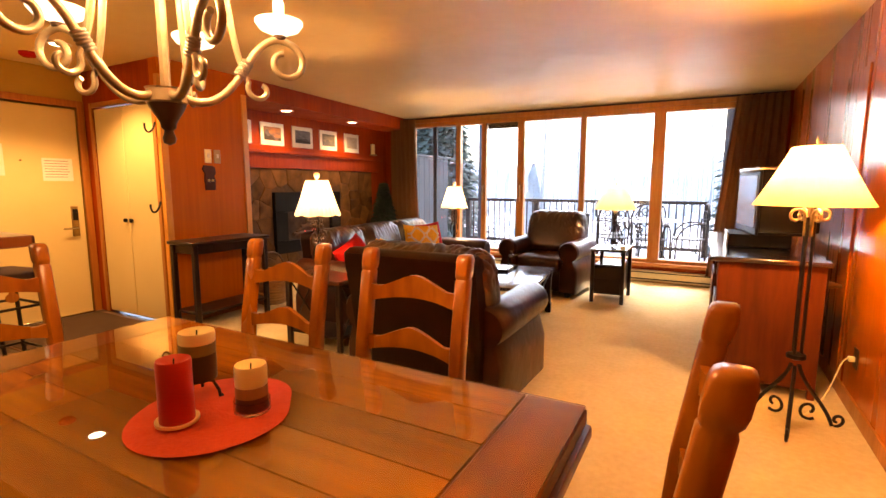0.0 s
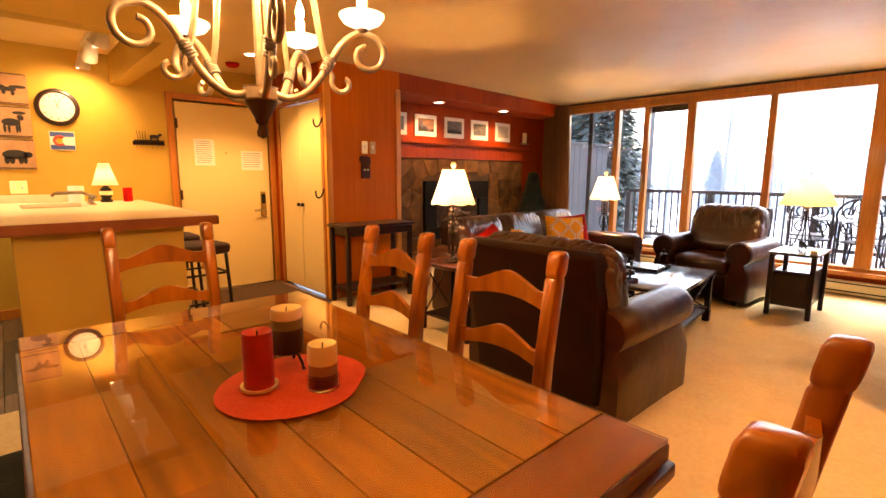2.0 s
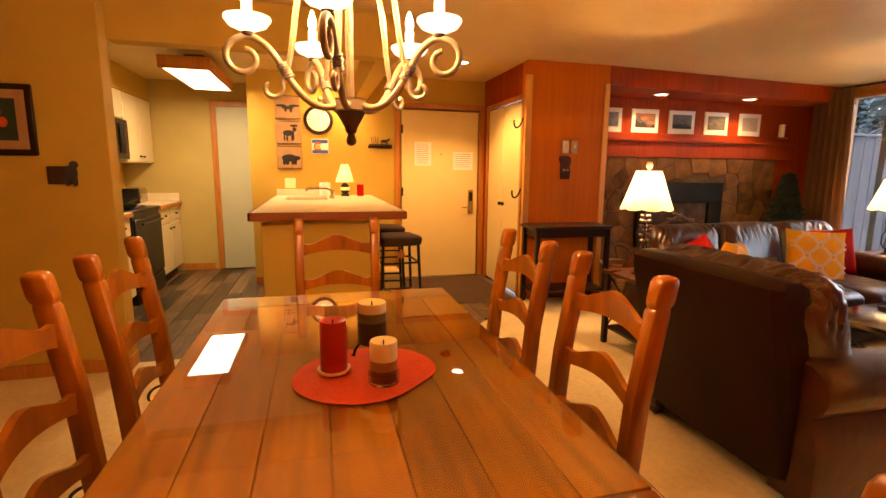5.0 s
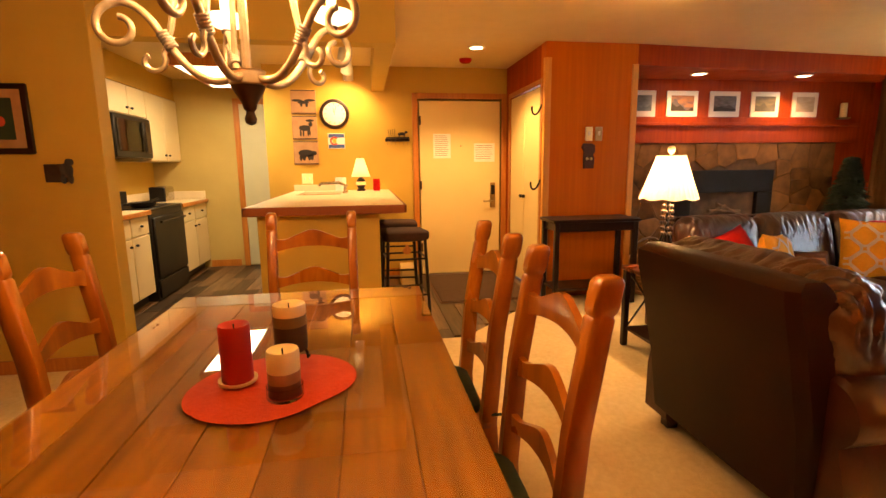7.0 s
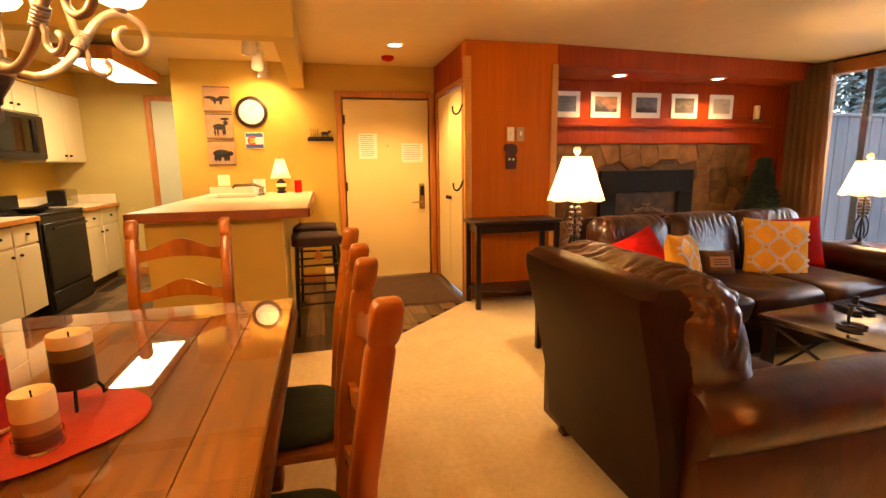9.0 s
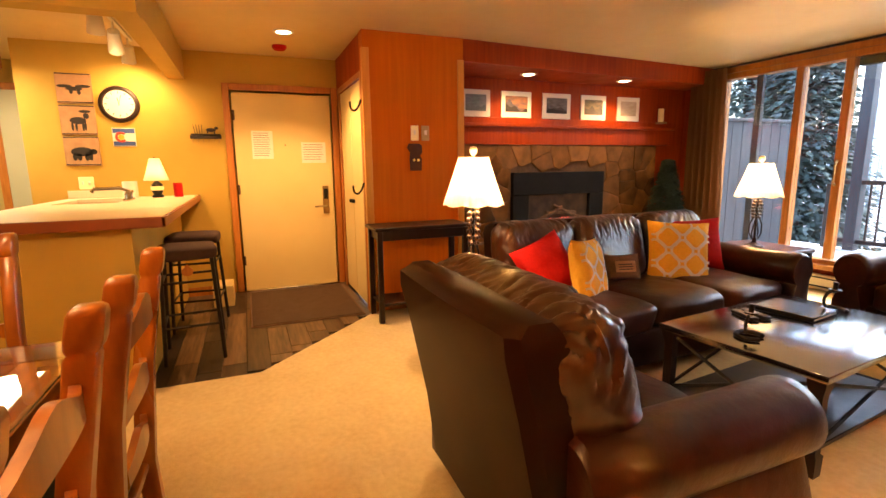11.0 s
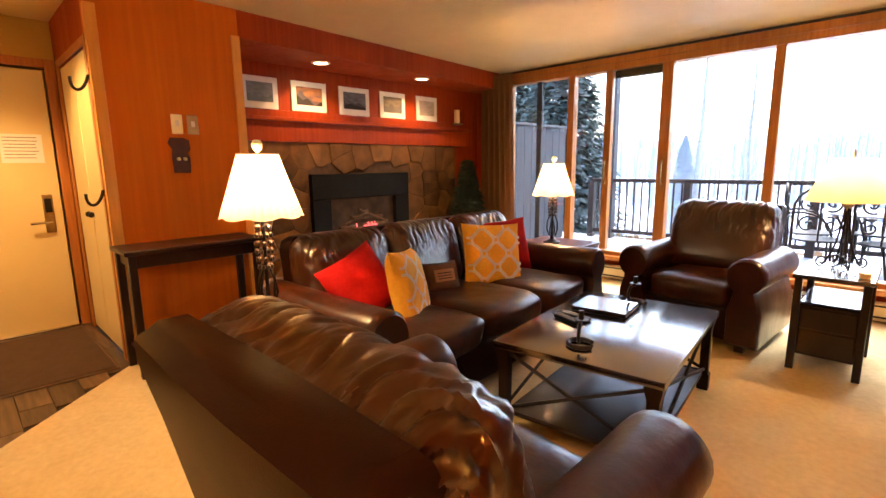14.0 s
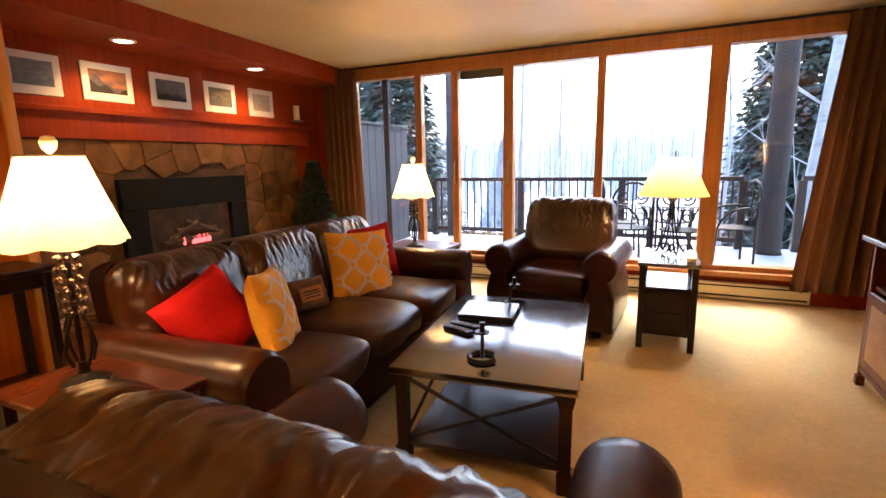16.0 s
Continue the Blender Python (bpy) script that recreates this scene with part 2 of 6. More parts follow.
M_HAZEHILL = mat("haze_blue_slope", (0.50, 0.57, 0.65), (0.34, 0.40, 0.48), 0.95, 0.25, (1, 1, 1), 0.1)
M_HAZEBARK = mat("haze_pale_bark", (0.50, 0.56, 0.62), (0.36, 0.41, 0.47), 0.9, 6, bump=0.1)
M_HAZENEEDLES = mat("haze_pale_needles", (0.46, 0.52, 0.57), (0.62, 0.67, 0.71), 0.9, 2.0, bump=0.1)
M_SHADE_W = cloth_shade("pale_parchment_shade", (0.93, 0.80, 0.50))
M_SHADE = cloth_shade("cream_pleated_shade", (0.95, 0.88, 0.74))
M_SHADE_Y = cloth_shade("parchment_shade", (0.90, 0.72, 0.36))
M_BULB = glow("lit_bulb", (1.0, 0.72, 0.40), 8)
M_CAN = glow("downlight_bulb", (1.0, 0.78, 0.5), 4)
M_DIFF = glow("lit_diffuser", (1.0, 0.80, 0.50), 1.2)
M_LITGLASS = glow("lit_frosted_glass", (1.0, 0.80, 0.50), 0.35)
M_GLASS = glass_mat("clear_glass")
M_SMOKE = glass_mat("smoked_fire_glass", (0.25, 0.22, 0.2))
M_EMBER = glow("glowing_ember", (1.0, 0.10, 0.10), 0.5)
M_BLUE = mat("blue_print", (0.05, 0.10, 0.32), None, 0.6, 10, bump=0)
M_GOLD = mat("gold_print", (0.75, 0.45, 0.05), None, 0.6, 10, bump=0)
M_BACKWALL = mat("pale_hall_paint", (0.48, 0.37, 0.13), (0.44, 0.335, 0.115), 0.7, 4, bump=0.08, spec=0.3)
M_PALEDOOR = mat("pale_pantry_door", (0.48, 0.47, 0.33), (0.45, 0.44, 0.30), 0.5, 4, bump=0.04)


# ---- mesh helpers ----
def V(*a):
    return Vector(a)


def bx(bm, x0, x1, y0, y1, z0, z1, bev=0.0, seg=2):
    start = len(bm.verts)
    vs = [bm.verts.new((x, y, z)) for x in (x0, x1) for y in (y0, y1) for z in (z0, z1)]
    fs = [bm.faces.new([vs[i] for i in q]) for q in ((0, 1, 3, 2), (4, 6, 7, 5), (0, 4, 5, 1), (2, 3, 7, 6), (0, 2, 6, 4), (1, 5, 7, 3))]
    if bev:
        es = list({e for f in fs for e in f.edges})
        bmesh.ops.bevel(bm, geom=es, offset=bev, segments=seg, affect="EDGES", profile=0.5)
    return bm


def loft(bm, rings, cap=True, closed=True):
    rows = [[bm.verts.new(p) for p in r] for r in rings]
    n = len(rows[0])
    for a, b in zip(rows, rows[1:]):
        for i in range(n if closed else n - 1):
            j = (i + 1) % n
            bm.faces.new((a[i], a[j], b[j], b[i]))
    if cap and closed:
        bm.faces.new(rows[0][::-1])
        bm.faces.new(rows[-1])
    return bm


def lathe(bm, prof, cx=0, cy=0, seg=20, cap=True):
    return loft(bm, [[(cx + r * math.cos(2 * math.pi * i / seg), cy + r * math.sin(2 * math.pi * i / seg), z) for i in range(seg)] for r, z in prof], cap)


def tube(bm, pts, r, seg=8, r1=None):
    pts = [Vector(p) for p in pts]
    rings = []
    up = V(0, 0, 1)
    last = None
    for i, p in enumerate(pts):
        d = (pts[min(i + 1, len(pts) - 1)] - pts[max(i - 1, 0)])
        d = d.normalized() if d.length > 1e-9 else V(0, 0, 1)
        if last is None:
            s = d.cross(up)
            if s.length < 1e-3:
                s = V(1, 0, 0)
        else:
            s = last - d * last.dot(d)
            if s.length < 1e-4:
                s = d.orthogonal()
        s.normalize()
        last = s
        q = d.cross(s)
        rr = r if r1 is None else r + (r1 - r) * i / max(1, len(pts) - 1)
        rings.append([p + (s * math.cos(2 * math.pi * k / seg) + q * math.sin(2 * math.pi * k / seg)) * rr for k in range(seg)])
    return loft(bm, rings)


def cushion(bm, cx, cy, cz, sx, sy, sz, e1=0.35, e2=0.35, wob=0.012, nu=28, nv=16, m=None, seed=0.0, freq=6.0, wrinkle=0.0):
    """A stuffed box: a superellipsoid of half sizes sx, sy, sz with soft wrinkles."""
    def sp(v, e):
        return math.copysign(abs(v) ** e, v)
    rings = []
    for j in range(1, nv):
        ph = -math.pi / 2 + math.pi * j / nv
        ring = []
        for i in range(nu):
            th = 2 * math.pi * i / nu
            p = V(sx * sp(math.cos(ph), e1) * sp(math.cos(th), e2), sy * sp(math.cos(ph), e1) * sp(math.sin(th), e2), sz * sp(math.sin(ph), e1))
            k = 1 + wob / max(0.05, min(sx, sy, sz)) * noise.noise(p * freq + V(seed, seed * 1.7, 3.1))
            if wrinkle:
                q = noise.noise(V(p.x * 13 + 2.5 * noise.noise(V(p.x * 4, p.z * 5, seed)), p.y * 5, p.z * 5 + seed))
                fold = max(0.0, 1 - abs(q) * 5)
                p = p * (1 - wrinkle * fold * min(1.0, max(0.0, 0.3 + p.z / sz)) / max(0.08, min(sx, sy, sz)))
            p = p * k + V(cx, cy, cz)
            ring.append(m @ p if m else p)
        rings.append(ring)
    return loft(bm, rings)


def puff(hx, hy, hz, r, m, seed=0.0, fold=0.012, crown=0.02, n=(150, 18, 34)):
    """A stuffed cushion of half sizes hx, hy, hz with rounded edges and creases that run across its length."""
    bm = bmesh.new()
    ax = ((0, 1, 2), (1, 2, 0), (2, 0, 1))
    half = (hx, hy, hz)
    for a, b, c in ax:
        for sg in (-1, 1):
            grid = []
            for i in range(n[a] + 1):
                row = []
                for j in range(n[b] + 1):
                    p = [0, 0, 0]
                    p[a], p[b], p[c] = half[a] * (2 * i / n[a] - 1), half[b] * (2 * j / n[b] - 1), half[c] * sg
                    row.append(bm.verts.new(p))
                grid.append(row)
            for i in range(n[a]):
                for j in range(n[b]):
                    bm.faces.new((grid[i][j], grid[i + 1][j], grid[i + 1][j + 1], grid[i][j + 1]))
    bmesh.ops.remove_doubles(bm, verts=bm.verts[:], dist=0.0005)
    for v in bm.verts:
        p = v.co.copy()
        core = V(*[max(-h + r, min(h - r, q)) for q, h in zip(p, half)])
        d = p - core
        d = d.normalized() if d.length > 1e-6 else V(0, 0, 0)
        p = core + d * r
        u, w = p.x / hx, p.z / hz
        swell = crown * (1 - u ** 4) * (1 - 0.5 * w * w)
        ang = math.atan2(p.z, p.y)
        q = noise.noise(V(p.x * 17 + 1.8 * noise.noise(V(p.x * 3, ang * 2, seed)), ang * 1.1 + seed, seed * 2.0))
        q2 = noise.noise(V(p.x * 38 + 2.2 * noise.noise(V(p.x * 5, ang * 3, seed + 7)) + seed, ang * 2.4, 4.0))
        mask = max(0.0, min(1.0, 0.35 + 0.9 * w)) * (0.55 + 0.45 * abs(u))
        crease = max(0.0, 1 - (q * 3.4) ** 2) ** 2 + 0.35 * max(0.0, 1 - (q2 * 3.0) ** 2) ** 2
        p += d * (swell - fold * crease * mask)
        v.co = m @ p
    return bm


def spiral(c, u, w, r0, r1, a0, a1, n=16):
    """Points of a scroll round c in the plane of u and w."""
    c, u, w = Vector(c), Vector(u), Vector(w)
    out = []
    for i in range(n + 1):
        f = i / n
        a, r = radians(a0 + (a1 - a0) * f), r0 + (r1 - r0) * f
        out.append(c + u * (r * math.cos(a)) + w * (r * math.sin(a)))
    return out


def bez(a, b, c, d, n=12):
    a, b, c, d = map(Vector, (a, b, c, d))
    return [a * (1 - t) ** 3 + b * 3 * t * (1 - t) ** 2 + c * 3 * t * t * (1 - t) + d * t ** 3 for t in [i / n for i in range(n + 1)]]


def mesh_of(name, bm, material, smooth=True):
    me = bpy.data.meshes.new(name)
    bmesh.ops.recalc_face_normals(bm, faces=bm.faces)
    bm.to_mesh(me)
    bm.free()
    me.materials.append(material)
    if smooth:
        me.polygons.foreach_set("use_smooth", [True] * len(me.polygons))
        me.set_sharp_from_angle(angle=radians(40))
    return me


def part(name, bm, material, parent=None, label="", smooth=True):
    ob = new(name, mesh_of(name, bm, material, smooth))
    if parent:
        ob.parent = parent
    if label:
        ob["label"] = label
    return ob


def boxpart(name, dims, material, parent=None, label="", bev=0.004, seg=1):
    return part(name, bx(bmesh.new(), *dims, bev, seg), material, parent, label)


def thing(name, label, category, m=None, group="", kind=""):
    ob = new(name)
    ob.empty_display_size = 0.1
    if m:
        ob.matrix_basis = m
    return tagged(ob, label, category, group, kind)


def struct(name, boxes, material, label="", category="", bev=0.0):
    bm = bmesh.new()
    for b in boxes:
        bx(bm, *b, bev)
    return tagged(part(name, bm, material, None, "", False), label, category or name.split("_")[0], "", "structure")


H = 2.40          # ceiling
XR = 1.07         # panelled side wall
YW = 7.13         # window wall
XD = -5.27        # entry wall
XF = -4.0         # closet front and soffit
XN = -4.69        # niche back

# ---- large structure ----
struct("ground", [(-400, 400, 7.4, 900, -2.6, -2.5)], M_SNOW, "snow-covered ground sloping away outside", "ground")
struct("subfloor", [(-6.6, 1.25, -4.2, 7.35, -0.2, -0.012)], M_SUB, "dark slab under the floor coverings", "floor")
# carpet with a slanted edge towards the entry
bm = bmesh.new()
_pl = [(-3.02, -4.0), (1.07, -4.0), (1.07, 7.13), (-4.7, 7.13), (-4.7, 3.6), (-4.0, 3.6), (-4.0, 2.78), (-3.02, 1.78)]
_f = bm.faces.new([bm.verts.new((x, y, 0.0)) for x, y in _pl])
_r = bmesh.ops.extrude_face_region(bm, geom=[_f])
bmesh.ops.translate(bm, verts=[v for v in _r["geom"] if isinstance(v, bmesh.types.BMVert)], vec=(0, 0, -0.012))
tagged(part("floor_carpet", bm, M_CARPET, None, "", False), "beige cut-pile carpet over the living and dining area", "carpet", "", "structure")
struct("ceiling", [(-6.6, 1.25, -4.2, 7.35, H, H + 0.15)], M_CEIL, "cream textured plaster ceiling", "ceiling")
struct("wall_east", [(XR, XR + 0.15, -4.2, 4.05, 0, H), (XR, XR + 0.15, 4.05, 7.35, 0, H)], M_EAST, "glossy red-stained wood panelled wall", "wall")
struct("wall_south", [(-6.6, XR, -4.2, -4.0, 0, H)], M_YELLOW, "plain yellow wall behind the dining area", "wall")
struct("wall_entry", [(XD - 0.15, XD, 0.0, 1.66, 0, H), (XD - 0.15, XD, 2.71, 2.95, 0, H), (XD - 0.15, XD, 1.66, 2.71, 2.06, H)], M_YELLOW, "yellow painted wall round the entry door", "wall")
struct("wall_corridor_end", [(XD - 0.6, XD - 0.15, 1.4, 2.95, 0, H)], M_BACKWALL, "plain wall behind the entry door", "wall")
struct("wall_kitchen_return", [(-6.3, XD - 0.15, 0.05, 0.12, 0, H)], M_YELLOW, "yellow return wall beside the pantry", "wall")
struct("wall_kitchen_back", [(-6.45, -6.3, -4.0, 0.12, 0, H)], M_BACKWALL, "olive yellow kitchen end wall", "wall")
struct("wall_kitchen_side", [(-6.3, -3.06, -1.72, -1.6, 0, H)], M_YELLOW, "yellow kitchen wall behind the cabinets", "wall")
struct("wall_stub", [(-3.04, -2.90, -4.0, -0.52, 0, H)], M_YELLOW, "yellow painted wall end beside the kitchen opening", "wall", 0.006)
struct("wall_window", [(-4.85, XR, YW, YW + 0.15, 0, 0.26), (-4.85, XR, YW, YW + 0.15, 2.30, H), (-4.85, -4.3, YW, YW + 0.15, 0.26, 2.30), (0.72, XR, YW, YW + 0.15, 0.26, 2.30)], M_RED, "red wood wall round the wide window", "wall")
struct("kitchen_header", [(-3.16, -3.02, -0.52, 1.31, 2.11, H), (XD, -3.16, 1.17, 1.31, 2.13, H)], M_YELLOW, "yellow dropped ceiling beam over the kitchen counter", "beam")
# closet box, soffit and niche
struct("wall_closet_front", [(XF - 0.12, XF, 2.745, 3.655, 0, H)], M_PANEL, "orange oak veneer panel wall", "wall")
struct("wall_closet_side", [(XD, -5.10, 2.75, 2.85, 0, H), (-4.10, XF - 0.12, 2.75, 2.85, 0, H), (-5.10, -4.10, 2.75, 2.85, 2.045, H)], M_RED, "red wood wall over the closet doors", "wall")
struct("wall_closet_inner", [(XN, XF - 0.12, 3.58, 3.655, 0, H), (XD, XF - 0.12, 3.4, 3.55, 0, H)], M_RED, "red wood side of the fireplace niche", "wall")
struct("wall_niche", [(XN - 0.15, XN, 3.6, YW, 0, H)], M_RED, "red wood back wall of the fireplace niche", "wall")
bm = loft(bmesh.new(), [[(XN, 3.655, z), (XF - 0.005, 3.655, z), (-4.27, YW, z), (XN, YW, z)] for z in (2.21, H)])
tagged(part("soffit", bm, M_RED, None, "", False), "red wood soffit over the fireplace niche", "soffit", "", "structure")
struct("mantel_panel", [(XN, -4.63, 3.655, 6.86, 1.515, 1.70)], M_RED, "red wood panel above the stone", "panel")
struct("mantel_ledge", [(XN, -4.60, 3.655, 6.90, 1.70, 1.735), (XN, -4.665, 3.655, 6.9, 1.735, 1.80)], M_RED, "narrow red wood ledge under the pictures", "ledge", 0.004)
struct("corner_trim", [(XF - 0.045, XF + 0.006, 2.737, 2.80, 0, 2.26), (XF - 0.03, XF + 0.012, 3.60, 3.662, 0, 2.215)], M_CORNER, "honey wood corner trim of the closet wall", "trim", 0.003)
struct("baseboard", [(XR - 0.014, XR, -4.0, 7.1, 0, 0.09), (-2.9, -2.886, -4.0, -0.52, 0, 0.09), (-3.04, -2.886, -0.52, -0.506, 0, 0.09), (XD, XD + 0.012, 0.0, 1.6, 0, 0.09), (-6.3, -6.288, -1.0, -0.62, 0, 0.09), (XF, XF + 0.012, 2.81, 3.6, 0, 0.08)], M_TRIM, "honey wood baseboard along the walls", "baseboard", 0.003)
struct("wall_north_outer", [(-4.85, -4.7, YW + 0.15, 7.6, -0.2, 2.6)], M_GREYWOOD, "grey outside corner of the house", "wall")
struct("deck_roof", [(-5.2, 3.0, YW + 0.15, 8.0, 2.62, 2.75)], M_GREYWOOD, "dark eave over the balcony", "eave")

# ---- window ----
win = thing("window_1", "wide honey wood framed window with six panes", "window", kind="structure")
boxpart("window_sill", (-4.2, 0.75, YW - 0.09, YW + 0.02, 0.225, 0.27), M_WINWOOD, win)
boxpart("window_frame", (-4.3, 0.72, YW - 0.02, YW + 0.12, 0.26, 0.315), M_WINWOOD, win)
boxpart("window_frame", (-4.3, 0.72, YW - 0.03, YW + 0.12, 2.245, 2.31), M_WINWOOD, win)
boxpart("window_frame", (-4.3, 0.72, YW - 0.035, YW + 0.0, 2.312, 2.395), M_WINWOOD, win)
for x0, x1, z0, z1, d in ((-4.3, -4.1, 0.315, 2.245, 0.1), (-3.31, -3.235, 0.315, 2.245, 0.1), (-2.865, -2.79, 0.33, 2.245, 0.08), (-2.28, -2.175, 0.33, 2.245, 0.1),
                          (-1.35, -1.275, 0.315, 2.245, 0.08), (-0.41, -0.265, 0.315, 2.245, 0.12), (0.60, 0.72, 0.315, 2.245, 0.1)):
    boxpart("mullion", (x0, x1, YW - 0.03, YW - 0.03 + d, z0, z1), M_WINWOOD, win, bev=0.006)
boxpart("screen_frame", (-3.77, -3.70, YW + 0.04, YW + 0.09, 0.315, 2.245), M_GREYWOOD, win, "grey metal screen frame")
boxpart("screen_frame", (-3.36, -3.315, YW + 0.05, YW + 0.09, 0.315, 2.245), M_GREYWOOD, win, "grey metal screen frame")
for x0, x1 in ((-4.1, -3.31), (-3.235, -2.865), (-2.79, -2.28), (-2.175, -1.35), (-1.275, -0.41), (-0.265, 0.60)):
    g = boxpart("pane", (x0 + 0.002, x1 - 0.002, YW + 0.012, YW + 0.018, 0.317, 2.243), M_GLASS, win, bev=0)
    g.visible_shadow = False
# plain dark bar across the head of the third pane
boxpart("dark_header", (-2.785, -2.285, YW + 0.03, YW + 0.10, 2.165, 2.243), M_BLACK, win, "dark header bar across the top of one pane")
for x in (-2.83, -2.225):
    bm = bmesh.new()
    tube(bm, [(x, YW - 0.03, 1.06), (x, YW - 0.065, 1.09), (x, YW - 0.065, 1.27), (x, YW - 0.03, 1.30)], 0.011)
    part("handle", bm, M_BRASS, win, "brass pull handle")


def curtain(xa, xb, spread, label, n):
    rings = []
    for k in range(15):
        z = 2.36 - k * 0.15 if k < 14 else 0.16
        f = (2.36 - z) / 2.2
        row = []
        for i in range(n * 8 + 1):
            u = i / (n * 8)
            x = xa + (xb - xa) * u + spread * f * (u if spread > 0 else 1 - u)
            row.append((x, 6.96 + 0.05 * math.sin(u * n * 2 * math.pi) * (0.75 + 0.3 * f) + 0.012 * noise.noise(V(x * 6, z * 2, 1)), z))
        rings.append(row)
    bm = loft(bmesh.new(), rings, False, False)
    bmesh.ops.solidify(bm, geom=bm.faces[:], thickness=0.006)
    return tagged(part("curtain", bm, M_CURTAIN), label, "curtain")


curtain(-4.47, -3.99, 0.08, "brown pleated curtain drawn beside the window", 6)
curtain(0.50, 1.02, -0.20, "brown pleated curtain drawn to the window's end", 7)
rod = thing("curtain_rod", "thin dark metal curtain rod under the ceiling", "curtain rod")
part("rod", tube(bmesh.new(), [(-4.5, 7.03, 2.372), (0.98, 7.03, 2.372)], 0.012), M_IRON, rod)
for x in (-4.2, -1.85, 0.4):
    part("bracket", tube(bmesh.new(), [(x, 7.03, 2.372), (x, 7.06, 2.385), (x, 7.1, 2.385)], 0.012), M_IRON, rod)
heater = thing("baseboard_heater", "long cream metal baseboard heater under the window", "heater")
boxpart("casing", (-4.0, 0.48, YW - 0.075, YW, 0.02, 0.165), M_CREAM, heater, bev=0.006)
boxpart("slot", (-3.98, 0.46, YW - 0.079, YW - 0.0755, 0.045, 0.06), M_BLACK, heater)
boxpart("slot", (-3.98, 0.46, YW - 0.079, YW - 0.0755, 0.135, 0.148), M_BLACK, heater)


# ---- doors ----
def door_trim(parent, axis, a, b, at, top, w=0.07, d=0.02, out=1):
    for lo, hi, z0, z1 in ((a - w, a, 0, top + w), (b, b + w, 0, top + w), (a, b, top, top + w)):
        dims = (at, at + d * out, lo, hi, z0, z1) if axis == "x" else (lo, hi, at, at + d * out, z0, z1)
        dims = (min(dims[0], dims[1]), max(dims[0], dims[1]), min(dims[2], dims[3]), max(dims[2], dims[3]), z0, z1)
        boxpart("door_frame", dims, M_TRIM, parent, bev=0.004)


d1 = thing("door_1", "cream painted flat entry door, closed, with papers taped on", "door", kind="structure")
boxpart("door_leaf", (XD - 0.03, XD + 0.018, 1.705, 2.665, 0.012, 2.03), M_DOOR, d1, bev=0.003)
door_trim(d1, "x", 1.69, 2.68, XD, 2.05, 0.065, 0.03)
boxpart("threshold", (XD - 0.02, XD + 0.05, 1.70, 2.67, 0.0, 0.012), M_CHROME, d1)
for z in (0.28, 1.02, 1.76):
    boxpart("hinge", (XD + 0.016, XD + 0.026, 1.70, 1.725, z, z + 0.1), M_BRONZE_D, d1)
boxpart("lock_plate", (XD + 0.018, XD + 0.032, 2.545, 2.61, 0.79, 1.09), M_BRASS, d1, "tall brass lock plate", 0.006)
boxpart("lock_reader", (XD + 0.032, XD + 0.045, 2.555, 2.60, 0.95, 1.06), M_BLACK, d1)
part("door_handle", tube(bmesh.new(), [(XD + 0.03, 2.577, 0.875), (XD + 0.075, 2.577, 0.875), (XD + 0.08, 2.55, 0.875), (XD + 0.08, 2.45, 0.872)], 0.010), M_CHROME, d1)
part("peephole", tube(bmesh.new(), [(XD + 0.016, 2.19, 1.52), (XD + 0.024, 2.19, 1.52)], 0.009), M_BRASS, d1)


def notice(y0, y1, z0, z1, n):
    p = thing("door_notice", "white printed paper notice taped to the entry door", "paper", group="door notices")
    boxpart("sheet", (XD + 0.0185, XD + 0.0205, y0, y1, z0, z1), M_PAPER, p, bev=0)
    for i in range(n):
        z = z1 - (i + 1) * (z1 - z0) / (n + 1.5)
        boxpart("print_line", (XD + 0.0207, XD + 0.0214, y0 + 0.02, y1 - 0.02 - 0.03 * random.random(), z - 0.003, z + 0.003), M_INK, p, bev=0)


notice(1.865, 2.07, 1.38, 1.66, 11)
notice(2.35, 2.60, 1.335, 1.55, 7)

d2 = thing("door_2", "cream flat bifold closet doors, closed", "closet door", kind="structure")
for a, b in ((-5.085, -4.612), (-4.604, -4.118)):
    lf = boxpart("door_leaf", (a, b, 2.752, 2.79, 0.02, 2.03), M_DOOR, d2, bev=0.004)
for x in (-4.655, -4.56):
    part("knob", lathe(bmesh.new(), [(0.004, 0.94), (0.016, 0.945), (0.02, 0.96), (0.016, 0.975), (0.004, 0.98)], x, 2.735, 12), M_BLACK, d2)
door_trim(d2, "y", -5.09, -4.11, 2.75, 2.04, 0.05, 0.016, -1)
for z in (1.80, 1.10):
    hk = thing("coat_hook", "dark curved iron coat hook on the closet corner", "hook", group="coat hooks")
    part("hook", tube(bmesh.new(), bez((-4.06, 2.732, z + 0.05), (-4.06, 2.70, z - 0.08), (-4.06, 2.63, z - 0.06), (-4.06, 2.64, z + 0.03)), 0.009), M_IRON, hk)
d3 = thing("door_3", "red-stained wood door flush in the panelled wall", "door", kind="structure")
boxpart("door_leaf", (XR - 0.012, XR, 3.95, 4.8, 0.01, 2.03), M_EAST, d3)
part("knob", tube(bmesh.new(), [(XR - 0.01, 4.04, 0.66), (XR - 0.05, 4.04, 0.66), (XR - 0.055, 4.04, 0.66), (XR - 0.085, 4.04, 0.66)], 0.012, 12, 0.028), M_BRASS, d3)
d4 = thing("door_4", "pale grey-green pantry door, closed", "door", kind="structure")
boxpart("door_leaf", (-6.3, -6.27, -0.50, 0.04, 0.012, 2.10), M_PALEDOOR, d4)
